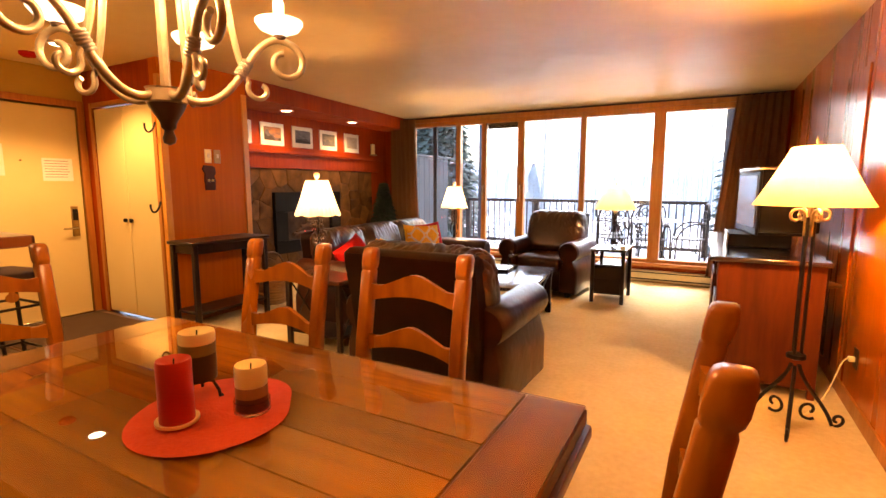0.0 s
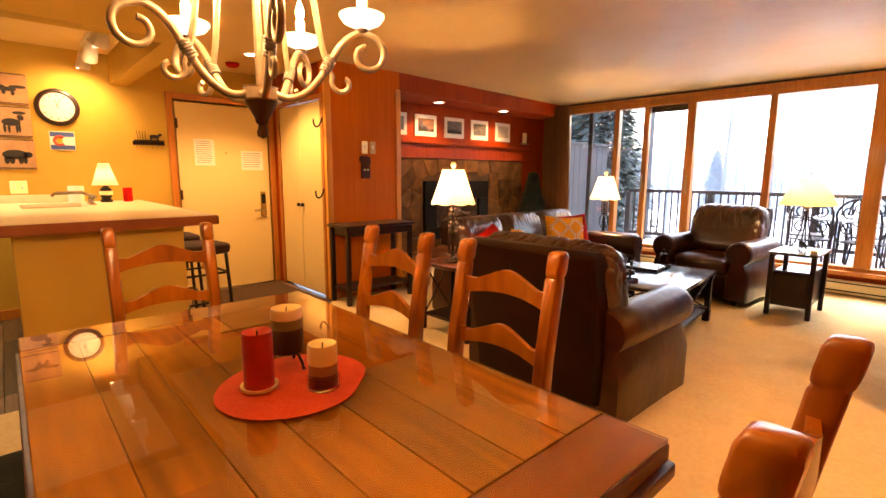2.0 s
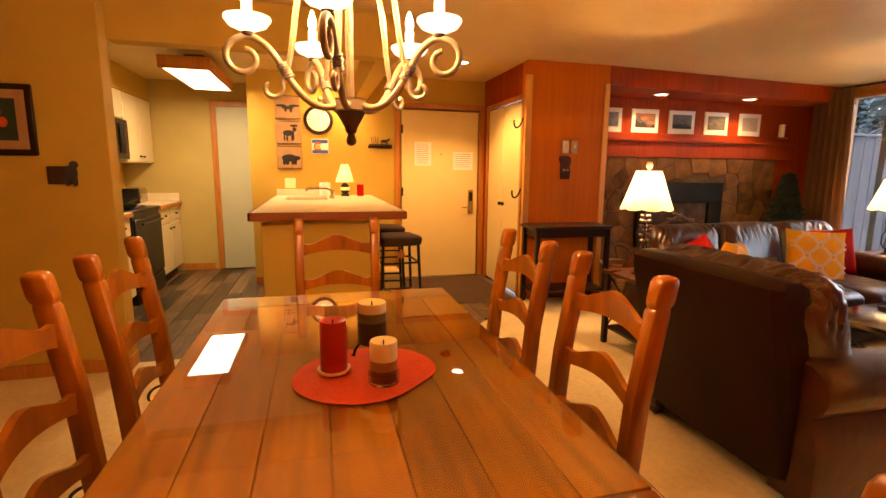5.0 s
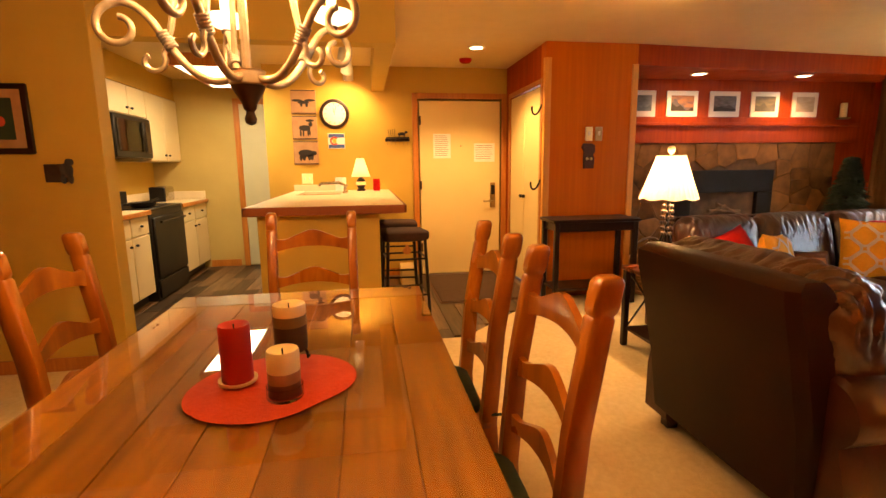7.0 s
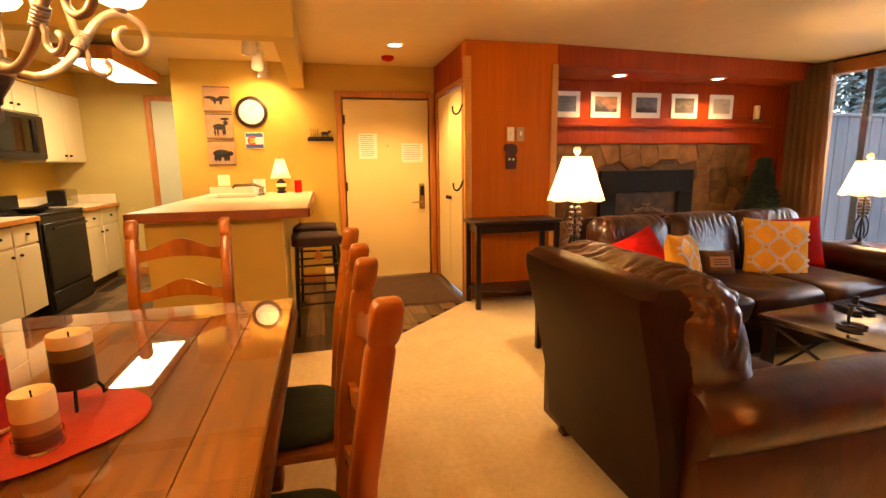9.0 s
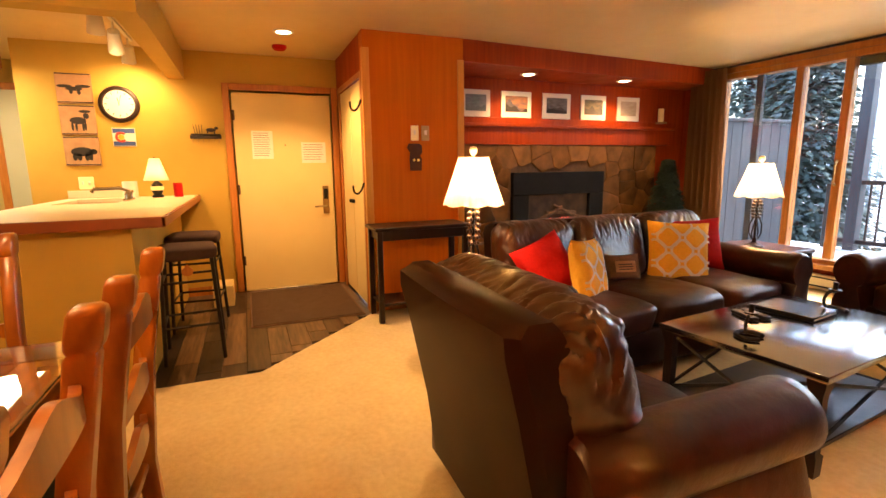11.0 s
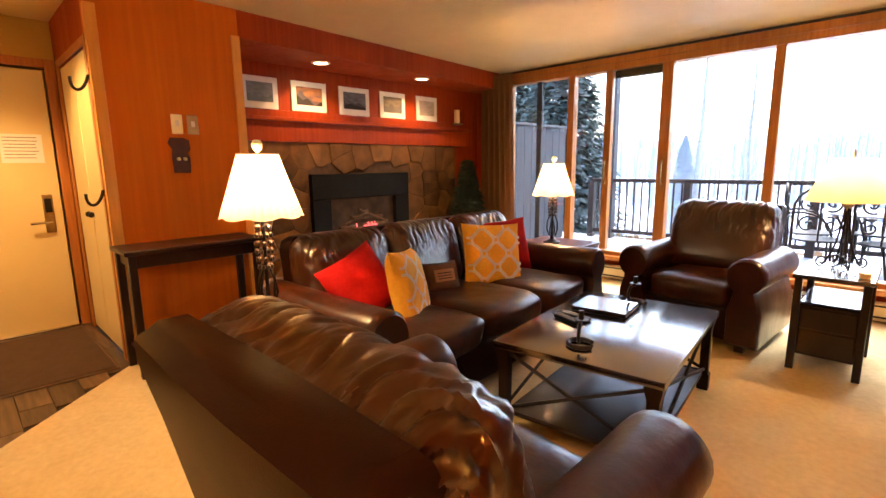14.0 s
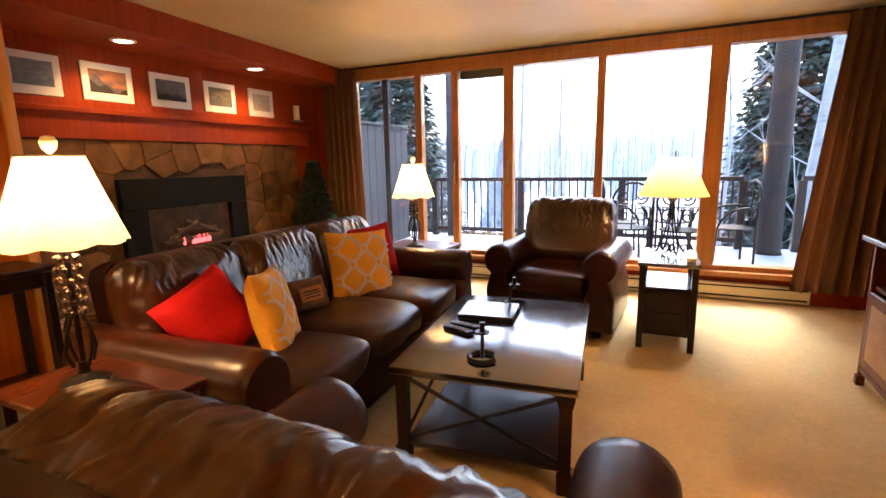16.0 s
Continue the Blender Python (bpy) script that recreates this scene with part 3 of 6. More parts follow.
boxpart("door_frame", (-6.3, -6.26, -0.57, -0.50, 0, 2.17), M_TRIM, d4)
boxpart("door_frame", (-6.3, -6.26, -0.50, 0.04, 2.10, 2.17), M_TRIM, d4)
part("knob", lathe(bmesh.new(), [(0.004, 1.0), (0.02, 1.01), (0.02, 1.03), (0.004, 1.04)], -6.25, -0.02, 12), M_BLACK, d4)
dm = thing("doormat", "flat brown rug on the plank floor inside the entry", "doormat")
boxpart("mat", (-5.13, -3.97, 1.75, 2.66, 0.0, 0.014), M_MAT, dm, bev=0.003)
for _d in ((-5.15, -5.13, 1.73, 2.68), (-3.97, -3.95, 1.73, 2.68), (-5.13, -3.97, 1.73, 1.75), (-5.13, -3.97, 2.66, 2.68)):
    boxpart("border", (*_d, 0.0, 0.009), M_BURLAP, dm, "stitched brown edging", 0.003)

# ---- fireplace ----
tagged(boxpart("mortar_bed", (XN, -4.655, 3.66, 6.64, 0.0, 1.512), M_MORTAR, None, bev=0), "dark mortar behind the fireplace stones", "stone wall", "", "structure")
fp = thing("fireplace", "black metal gas fireplace with charred logs and glowing embers", "fireplace")
for dims in ((-4.66, -4.60, 4.54, 5.80, 0.95, 1.205), (-4.66, -4.60, 4.54, 5.80, 0.40, 0.56), (-4.66, -4.60, 4.54, 4.75, 0.56, 0.95), (-4.66, -4.60, 5.60, 5.80, 0.56, 0.95)):
    boxpart("surround", dims, M_SOOT, fp, bev=0.005)
boxpart("firebox", (-4.654, -4.65, 4.75, 5.60, 0.56, 0.95), mat("sooted_firebrick", (0.10, 0.055, 0.03), (0.03, 0.017, 0.01), 0.9, 9, bump=0.4), fp, "sooty brown fire brick")
M_BURNT = mat("charred_log_bark", (0.16, 0.09, 0.05), (0.02, 0.013, 0.01), 0.9, 14, bump=0.8)
for i, (ya, za, yb, zb, rr) in enumerate(((4.85, 0.64, 5.45, 0.66, 0.026), (4.92, 0.66, 5.22, 0.80, 0.022), (5.48, 0.66, 5.10, 0.82, 0.022), (5.0, 0.74, 5.42, 0.73, 0.02))):
    pts = [(-4.622 - 0.003 * i, ya + (yb - ya) * k / 8, za + (zb - za) * k / 8 + 0.008 * noise.noise(V(k * 0.9, i * 3.0, 1))) for k in range(9)]
    part("log", tube(bmesh.new(), pts, rr, 9, rr * 0.8), M_BURNT, fp, "charred ceramic log")
for i in range(16):
    yy = 4.95 + 0.42 * random.random()
    part("ember", lathe(bmesh.new(), [(0.002, 0.60), (0.012, 0.61), (0.010, 0.63 + 0.02 * random.random()), (0.002, 0.655 + 0.03 * random.random())], -4.606, yy, 6), M_EMBER, fp, "glowing ember")

# ---- dining table ----
table = thing("dining_table", "cherry-stained plank dining table with breadboard ends", "table")
TX0, TX1, TY0, TY1 = -1.68, 0.03, 0.30, 1.295
nb = 7
wdt = (TY1 - TY0) / nb
for i in range(nb):
    boxpart("plank", (TX0 + 0.16, TX1 - 0.16, TY0 + i * wdt + 0.0012, TY0 + (i + 1) * wdt - 0.0012, 0.71, 0.752), M_TABLE, table, bev=0.0015)
for a, b in ((TX0, TX0 + 0.156), (TX1 - 0.156, TX1)):
    boxpart("breadboard_end", (a, b, TY0, TY1, 0.71, 0.753), M_TABLE2, table, bev=0.005)
boxpart("under_panel", (TX0 + 0.02, TX1 - 0.02, TY0 + 0.01, TY1 - 0.01, 0.709, 0.7475), M_TABLE2, table, bev=0)
boxpart("under_edge", (TX0 - 0.012, TX1 + 0.012, TY0 - 0.012, TY1 + 0.012, 0.672, 0.708), M_TABLE2, table, bev=0.008, seg=2)
for dims in ((TX0 + 0.1, TX1 - 0.1, TY0 + 0.08, TY0 + 0.105, 0.57, 0.672), (TX0 + 0.1, TX1 - 0.1, TY1 - 0.105, TY1 - 0.08, 0.57, 0.672), (TX0 + 0.08, TX0 + 0.1, TY0 + 0.08, TY1 - 0.08, 0.57, 0.672), (TX1 - 0.1, TX1 - 0.08, TY0 + 0.08, TY1 - 0.08, 0.57, 0.672)):
    boxpart("apron", dims, M_TABLE2, table)
for x in (TX0 + 0.13, TX1 - 0.13):
    for y in (TY0 + 0.13, TY1 - 0.13):
        boxpart("leg", (x - 0.05, x + 0.05, y - 0.05, y + 0.05, 0.0, 0.672), M_TABLE2, table, bev=0.01)
gl = tagged(boxpart("table_glass", (TX0 + 0.004, TX1 - 0.004, TY0 + 0.004, TY1 - 0.004, 0.7545, 0.7605), M_GLASS, None, bev=0), "clear glass sheet covering the dining table", "glass top")
gl.visible_shadow = False

# placemat and candles
bm = bmesh.new()
_c, _n1 = [], 48
for k in range(_n1):
    a = 2 * math.pi * k / _n1
    _k = 1 - 0.10 * math.exp(-((a - 5.1) / 0.42) ** 2)
    _c.append((0.203 * _k * math.cos(a), 0.184 * _k * math.sin(a)))
loft(bm, [[(x * s, y * s, z) for x, y in _c] for s, z in ((0.985, 0.0), (1.0, 0.002), (0.985, 0.004))])
pm = part("placemat", bm, M_PLACEMAT)
pm.matrix_basis = pose(-0.745, 0.833, 0.7608, 0, 0, 112)
tagged(pm, "oval orange-red woven placemat on the table", "placemat")


def candle(name, label, x, y, z, r, bands, base):
    c = thing(name, label, "candle", pose(x, y, z))
    for i, (z0, z1, m) in enumerate(bands):
        last = i == len(bands) - 1
        prof = [(r * 0.98, z0), (r, z0 + 0.004), (r, z1 - 0.006)]
        prof += [(r * 0.95, z1), (r * 0.72, z1 - 0.004), (r * 0.25, z1 - 0.016)] if last else [(r * 0.99, z1)]
        part("wax", lathe(bmesh.new(), prof, 0, 0, 28), m, c)
    zt = bands[-1][1]
    part("wick", tube(bmesh.new(), [(0, 0, zt - 0.018), (0.002, 0, zt + 0.002)], 0.0018, 6), M_BLACK, c)
    base(c, r)
    return c


def saucer(c, r):
    part("saucer", lathe(bmesh.new(), [(r * 0.9, 0.0), (r * 1.22, 0.006), (r * 1.25, 0.014), (r * 1.12, 0.013), (r * 0.8, 0.008)], 0, 0, 28), M_WAXCREAM, c, "cream saucer")


def glass_foot(c, r):
    part("glass_dish", lathe(bmesh.new(), [(r * 1.1, 0.0), (r * 1.14, 0.004), (r * 1.12, 0.03), (r * 1.08, 0.03), (r * 1.08, 0.007), (r * 0.3, 0.007)], 0, 0, 28), M_GLASS, c, "low clear glass dish")


def iron_stand(c, r):
    for k in range(3):
        a = radians(120 * k + 20)
        u = V(math.cos(a), math.sin(a), 0)
        part("stand_leg", tube(bmesh.new(), [u * (r * 0.2) + V(0, 0, 0.045), u * (r * 0.9) + V(0, 0, 0.043), u * (r * 1.25) + V(0, 0, 0.02), u * (r * 1.3) + V(0, 0, 0.004), u * (r * 1.45) + V(0, 0, 0.008)], 0.004), M_IRON, c, "black iron leg")


candle("pillar_candle", "tall red wax pillar candle on a cream saucer", -0.762, 0.745, 0.765, 0.037, ((0.008, 0.152, M_WAXRED),), saucer)
candle("pillar_candle", "olive and dark brown layered pillar candle on an iron stand", -0.85, 0.862, 0.765, 0.043, ((0.048, 0.115, M_DARKWAX), (0.115, 0.143, M_WAXGREEN), (0.143, 0.172, M_WAXCREAM)), iron_stand)
candle("pillar_candle", "short cream and brown layered candle in a glass dish", -0.668, 0.872, 0.765, 0.037, ((0.009, 0.040, M_WAXBROWN), (0.040, 0.066, M_TAN), (0.066, 0.116, M_WAXCREAM)), glass_foot)


# ---- dining chairs: facing +y, back posts at y = 0 ----
def dining_chair():
    c = thing("dining_chair", "honey pine ladder-back dining chair with a dark green seat pad", "chair", group="chairs round the dining table")
    for s in (-1, 1):
        bm = bmesh.new()
        rings = []
        for z, y, h, hy in ((0.0, 0.0, 0.019, 0.022), (0.3, 0.03, 0.021, 0.024), (0.45, 0.04, 0.022, 0.026), (0.75, 0.015, 0.022, 0.025), (0.99, -0.024, 0.022, 0.025), (0.998, -0.026, 0.0195, 0.0215), (1.006, -0.028, 0.022, 0.026), (1.02, -0.031, 0.0228, 0.028), (1.06, -0.038, 0.0228, 0.0275), (1.071, -0.040, 0.0205, 0.024), (1.076, -0.041, 0.015, 0.017)):
            x = s * 0.19
            rings.append([(x + h * cx, y + hy * cy, z) for cx, cy in ((-0.78, -1), (0.78, -1), (1, -0.78), (1, 0.78), (0.78, 1), (-0.78, 1), (-1, 0.78), (-1, -0.78))])
        part("back_post", loft(bm, rings), M_PINE, c).data.set_sharp_from_angle(angle=radians(48))
    for z0, hgt, y in ((0.91, 0.085, -0.012), (0.735, 0.075, 0.014), (0.57, 0.07, 0.03)):
        rings = []
        for i in range(17):
            u = i / 16 * 2 - 1
            top = z0 + hgt * 0.55 + 0.035 * math.exp(-(u / 0.42) ** 2) - 0.012 * math.exp(-((abs(u) - 0.8) / 0.2) ** 2)
            bot = z0 - 0.02 + 0.022 * (1 - u * u)
            yy = y - 0.022 * (1 - u * u)
            rings.append([(u * 0.172, yy - 0.009, bot), (u * 0.172, yy + 0.009, bot), (u * 0.172, yy + 0.009, top), (u * 0.172, yy - 0.009, top)])
        part("back_slat", loft(bmesh.new(), rings), M_PINE, c)
    boxpart("seat", (-0.215, 0.215, 0.03, 0.45, 0.425, 0.455), M_PINE, c, bev=0.012, seg=2)
    part("seat_pad", cushion(bmesh.new(), 0, 0.24, 0.477, 0.19, 0.19, 0.025, 0.4, 0.35, 0.004), M_GREENCLOTH, c, "dark green tufted seat pad")
    for s in (-1, 1):
        part("leg", lathe(bmesh.new(), [(0.016, 0), (0.022, 0.1), (0.024, 0.425)], s * 0.185, 0.415, 10), M_PINE, c)
        part("stretcher", tube(bmesh.new(), [(s * 0.188, 0.03, 0.2), (s * 0.185, 0.41, 0.2)], 0.011), M_PINE, c)
    part("stretcher", tube(bmesh.new(), [(-0.185, 0.41, 0.27), (0.185, 0.41, 0.27)], 0.011), M_PINE, c)
    part("tie", tube(bmesh.new(), bez((-0.2, 0.04, 0.47), (-0.25, 0.0, 0.5), (-0.2, -0.06, 0.47), (-0.23, -0.05, 0.42)), 0.005), M_GREENCLOTH, c, "green cushion tie")
    return c


ch = dining_chair()
ch.matrix_basis = pose(-1.22, 1.49, 0, 0, 0, 180)
copy_thing(ch, pose(-0.612, 1.49, 0, 0, 0, 180))
copy_thing(ch, pose(-1.225, 0.10, 0, 0, 0, 0))
copy_thing(ch, pose(-0.60, 0.095, 0, 0, 0, 0))
copy_thing(ch, pose(-1.955, 0.807, 0, 0, 0, -90))
copy_thing(ch, pose(0.262, 1.0, 0, 0, 0, 90))


# ---- leather seats: facing +y ----
def rolled_arm(x, D, side, rz=0.535, rr=0.115):
    prof = []
    for a in range(-60, 241, 15):
        prof.append((x + rr * 1.02 * math.cos(radians(a)), rz + rr * math.sin(radians(a))))
    prof += [(x - rr * 0.85, 0.30), (x - rr * 0.85, 0.06), (x + rr * 0.85, 0.06), (x + rr * 0.85, 0.30)]
    rings = []
    for y, s in ((-D / 2 + 0.06, 0.9), (-D / 2 + 0.08, 1.0), (-D * 0.2, 1.0), (0.0, 1.0), (D * 0.2, 1.0), (D / 2 - 0.06, 1.03), (D / 2 - 0.02, 1.02), (D / 2, 0.93)):
        rings.append([(x + (px - x) * s + 0.004 * noise.noise(V(px * 9, y * 7, pz * 9)), y, 0.36 + (pz - 0.36) * (1 + (s - 1) * 0.6)) for px, pz in prof])
    return loft(bmesh.new(), rings)


def leather_seat(name, label, category, n, W, D, backtop, m, backw=None, lean=0.10, thick=0.30):
    s = thing(name, label, category, m)
    aw = 0.21
    inner = W - 2 * aw
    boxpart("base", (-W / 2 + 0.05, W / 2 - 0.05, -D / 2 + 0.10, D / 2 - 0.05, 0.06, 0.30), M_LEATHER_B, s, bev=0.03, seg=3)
    for sd in (-1, 1):
        part("arm", rolled_arm(sd * (W / 2 - aw / 2), D, sd), M_LEATHER, s)
        for y in (-D / 2 + 0.13, D / 2 - 0.08):
            boxpart("foot", (sd * (W / 2 - 0.12) - 0.03, sd * (W / 2 - 0.12) + 0.03, y - 0.03, y + 0.03, 0.0, 0.065), M_ESPRESSO, s, bev=0.006)
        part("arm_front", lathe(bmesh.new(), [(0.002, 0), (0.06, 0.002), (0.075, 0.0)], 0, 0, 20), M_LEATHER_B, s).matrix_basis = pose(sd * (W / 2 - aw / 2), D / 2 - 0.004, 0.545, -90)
    cw = inner / n
    for i in range(n):
        cx = -inner / 2 + (i + 0.5) * cw
        part("seat_cushion", cushion(bmesh.new(), cx, 0.12, 0.37, cw / 2 * 1.0, D / 2 - 0.13, 0.105, 0.45, 0.3, 0.012, 36, 18, seed=i * 3.3), M_LEATHER, s)
    # outer back shell
    bw = backw or inner + 0.10
    rings = []
    for z, y, t, ww in ((0.14, -D / 2 + 0.12, 0.09, 0.98), (0.40, -D / 2 + 0.09, 0.09, 1.0), (0.70, -D / 2 + 0.09 - lean * 0.55, 0.085, 1.0), (backtop - 0.10, -D / 2 + 0.09 - lean * 0.9, 0.08, 1.0), (backtop - 0.045, -D / 2 + 0.09 - lean, 0.07, 0.985), (backtop - 0.02, -D / 2 + 0.10 - lean, 0.04, 0.95)):
        h = bw / 2 * ww * 0.97
        rings.append([(-h, y + t, z), (-h, y - t * 0.6, z), (-h + 0.03, y - t, z), (-h * 0.3, y - t - 0.008, z), (h * 0.3, y - t - 0.008, z), (h - 0.03, y - t, z), (h, y - t * 0.6, z), (h, y + t, z), (0, y + t + 0.01, z)])
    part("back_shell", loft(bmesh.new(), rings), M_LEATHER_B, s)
    bwi = bw / n
    for i in range(n):
        cx = -bw / 2 + (i + 0.5) * bwi
        mm = Matrix.Translation((cx, -D / 2 + 0.24 - lean * 0.6, (0.42 + backtop) / 2 - 0.01)) @ pose(0, 0, 0, 12 + lean * 30)
        part("back_cushion", puff(bwi / 2 * (1.03 if n == 1 else 0.995), thick / 2 - 0.01, (backtop - 0.40) / 2, 0.115, mm, i * 5.1 + 1, 0.015 if n == 1 else 0.008, 0.025), M_FOLD, s)
        seam = [mm @ V(u * bwi / 2 * 0.8, -thick / 2 * 0.55, (backtop - 0.40) / 2 * 0.72) for u in (-1, -0.5, 0, 0.5, 1)]
        part("seam", tube(bmesh.new(), seam, 0.0022, 6), M_FOLD, s)
    return s


leather_seat("recliner", "dark brown leather recliner with rolled arms, seen from behind", "armchair", 1, 1.06, 0.88, 0.955, pose(-1.18, 2.83, 0, 0, 0, 0), 0.88, 0.12)
leather_seat("recliner", "dark brown leather recliner with rolled arms before the window", "armchair", 1, 0.98, 0.88, 0.97, pose(-1.45, 6.06, 0, 0, 0, 176), 0.74, 0.10)
leather_seat("sofa", "dark brown leather three-seat sofa with rolled arms", "sofa", 3, 2.28, 1.04, 0.90, pose(-2.49, 4.33, 0, 0, 0, -88), 1.98, 0.06, 0.25)


# ---- throw pillows on the sofa ----
def pillow(label, material, w, m, t=0.07, quatrefoil=False, strap=False, ground=None, h=None):
    p = thing("throw_pillow", label, "pillow", m, "pillows on the sofa")
    h = h or w
    bm = bmesh.new()
    n = 20
    for sgn in (-1, 1):
        grid = []
        for i in range(n + 1):
            row = []
            for j in range(n + 1):
                u, v = i / n * 2 - 1, j / n * 2 - 1
                pinch = 1 - 0.07 * (1 - abs(u * v) ** 2) * max(abs(u), abs(v)) ** 4
                zz = sgn * t * ((1 - u ** 4) * (1 - v ** 4)) ** 0.55 * (1 + 0.12 * noise.noise(V(u * 2.2, v * 2.2, w * 9)))
                row.append(bm.verts.new((u * w / 2 * pinch, zz, v * h / 2 * pinch)))
            grid.append(row)
        for i in range(n):
            for j in range(n):
                bm.faces.new((grid[i][j], grid[i + 1][j], grid[i + 1][j + 1], grid[i][j + 1]))
    bmesh.ops.remove_doubles(bm, verts=bm.verts[:], dist=0.0008)
    part("cover", bm, material, p)

    def lift(u, v):
        return t * (max(0, (1 - u ** 4)) * max(0, (1 - v ** 4))) ** 0.55 * (1 + 0.12 * noise.noise(V(u * 2.2, v * 2.2, w * 9))) + 0.002
    if quatrefoil:
        bm = bmesh.new()
        cell = 0.86
        for a in range(-3, 4):
            for b in range(-3, 4):
                if (a + b) % 2:
                    continue
                cu, cv = a * cell / 2, b * cell / 2 * 1.0
                pts = []
                for k in range(33):
                    th = 2 * math.pi * k / 32
                    r = cell * 0.365 * (1 + 0.10 * math.cos(4 * th))
                    u, v = cu + r * math.cos(th), cv + r * math.sin(th)
                    pts.append((u, v))
                run = []
                for u, v in pts + [(9, 9)]:
                    if abs(u) < 0.93 and abs(v) < 0.93:
                        run.append((u * w / 2 * 0.985, lift(u, v) + 0.0005, v * h / 2 * 0.985))
                    else:
                        if len(run) > 2:
                            rings = []
                            for q, pt in enumerate(run):
                                d = V(*run[min(q + 1, len(run) - 1)]) - V(*run[max(q - 1, 0)])
                                sd = V(d.z, 0, -d.x).normalized() * w * 0.018
                                rings.append([V(*pt) - sd, V(*pt) + sd])
                            loft(bm, rings, False, False)
                        run = []
        part("trellis_print", bm, quatrefoil, p, "pale trellis pattern")
    if strap:
        boxpart("label_patch", (-w * 0.28, w * 0.28, t + 0.001, t + 0.004, -h * 0.2, h * 0.2), M_TAN, p, "tan printed patch")
        for k in range(3):
            boxpart("print_line", (-w * 0.2, w * 0.2, t + 0.0042, t + 0.005, -h * 0.12 + k * h * 0.09, -h * 0.09 + k * h * 0.09), M_DARKPRINT, p)
    return p


def on_sofa(x, y, z, turn, tip, roll=0):
    return pose(x, y, z, 0, 0, -90 + turn) @ pose(0, 0, 0, tip, 0, 0) @ pose(0, 0, 0, 0, roll, 0)


pillow("bright red square throw pillow leaning on the sofa", M_REDCLOTH, 0.40, on_sofa(-2.54, 3.60, 0.615, -5, 24, 22), 0.075)
pillow("mustard and white trellis pillow turned half away", M_GOLDCLOTH, 0.42, on_sofa(-2.40, 3.83, 0.60, 32, 14, -6), 0.075, M_WHITECLOTH)
pillow("small brown burlap pillow with a printed patch", M_BURLAP, 0.27, on_sofa(-2.58, 4.28, 0.545, -15, 20), 0.05, None, True, h=0.2)
pillow("bright red square throw pillow behind a mustard one", M_REDCLOTH, 0.42, on_sofa(-2.64, 5.06, 0.645, -25, 14, 4), 0.07)
pillow("mustard square throw pillow with a white trellis pattern", M_GOLDCLOTH, 0.46, on_sofa(-2.52, 4.75, 0.635, -25, 16, -3), 0.075, M_WHITECLOTH)


# ---- coffee table ----
ct = thing("coffee_table", "low espresso coffee table with crossed iron bars and lower shelf", "coffee table", pose(-1.40, 4.37, 0, 0, 0, 6))
CW, CL = 0.385, 0.575
boxpart("tabletop", (-CW, CW, -CL, CL, 0.425, 0.46), M_CTOP, ct, bev=0.006, seg=2)
boxpart("shelf", (-CW + 0.05, CW - 0.05, -CL + 0.05, CL - 0.05, 0.08, 0.105), M_ESPRESSO, ct, bev=0.004)
for sx in (-1, 1):
    for sy in (-1, 1):
        x, y = sx * (CW - 0.045), sy * (CL - 0.045)
        rings = [[(x + h * a, y + h * b, z) for a, b in ((-1, -1), (1, -1), (1, 1), (-1, 1))] for z, h in ((0, 0.028), (0.09, 0.03), (0.10, 0.022), (0.36, 0.024), (0.40, 0.034), (0.425, 0.036))]
        part("leg", loft(bmesh.new(), rings), M_ESPRESSO, ct)
for sy in (-1, 1):
    y = sy * (CL - 0.045)
    for a, b in ((-1, 1), (1, -1)):
        part("cross_bar", tube(bmesh.new(), [(a * (CW - 0.06), y, 0.40), (b * (CW - 0.06), y, 0.12)], 0.009, 6), M_IRON, ct, "black iron bar")
    part("rail", tube(bmesh.new(), [(-CW + 0.05, y, 0.10), (CW - 0.05, y, 0.10)], 0.012, 6), M_ESPRESSO, ct)
for sx in (-1, 1):
    x = sx * (CW - 0.045)
    for a, b in ((-1, 1), (1, -1)):
        part("cross_bar", tube(bmesh.new(), [(x, a * (CL - 0.06), 0.40), (x, b * (CL - 0.06), 0.12)], 0.009, 6), M_IRON, ct, "black iron bar")


def horseshoe_holder(m):
    h = thing("candle_holder", "black horseshoe candle holder on the coffee table", "candle holder", m, "horseshoe candle holders")
    part("base_shoe", tube(bmesh.new(), spiral((0, 0, 0.011), (1, 0, 0), (0, 1, 0), 0.055, 0.06, 35, 325, 16), 0.011, 8), M_IRON, h)
    part("upright_shoe", tube(bmesh.new(), spiral((0.0, -0.03, 0.075), (0, 1, 0), (0, 0, 1), 0.05, 0.045, 230, 60, 14), 0.008, 8), M_IRON, h)
    part("cup", lathe(bmesh.new(), [(0.006, 0.118), (0.03, 0.122), (0.032, 0.13), (0.012, 0.13), (0.012, 0.17), (0.004, 0.17)], 0, -0.01, 14), M_IRON, h)
    return h


horseshoe_holder(pose(-1.38, 3.97, 0.461, 0, 0, 20))
horseshoe_holder(pose(-1.47, 4.78, 0.461, 0, 0, -10))
lap = thing("binder", "black closed binder lying on the coffee table", "binder", pose(-1.56, 4.58, 0.461, 0, 0, 8))
boxpart("cover", (-0.15, 0.15, -0.13, 0.13, 0.0, 0.022), M_BLACK, lap, bev=0.004)
boxpart("pages", (-0.145, 0.152, -0.125, 0.125, 0.005, 0.016), M_PAPER, lap)
boxpart("top_cover", (-0.15, 0.15, -0.13, 0.13, 0.022, 0.028), M_CTOP, lap, bev=0.002)


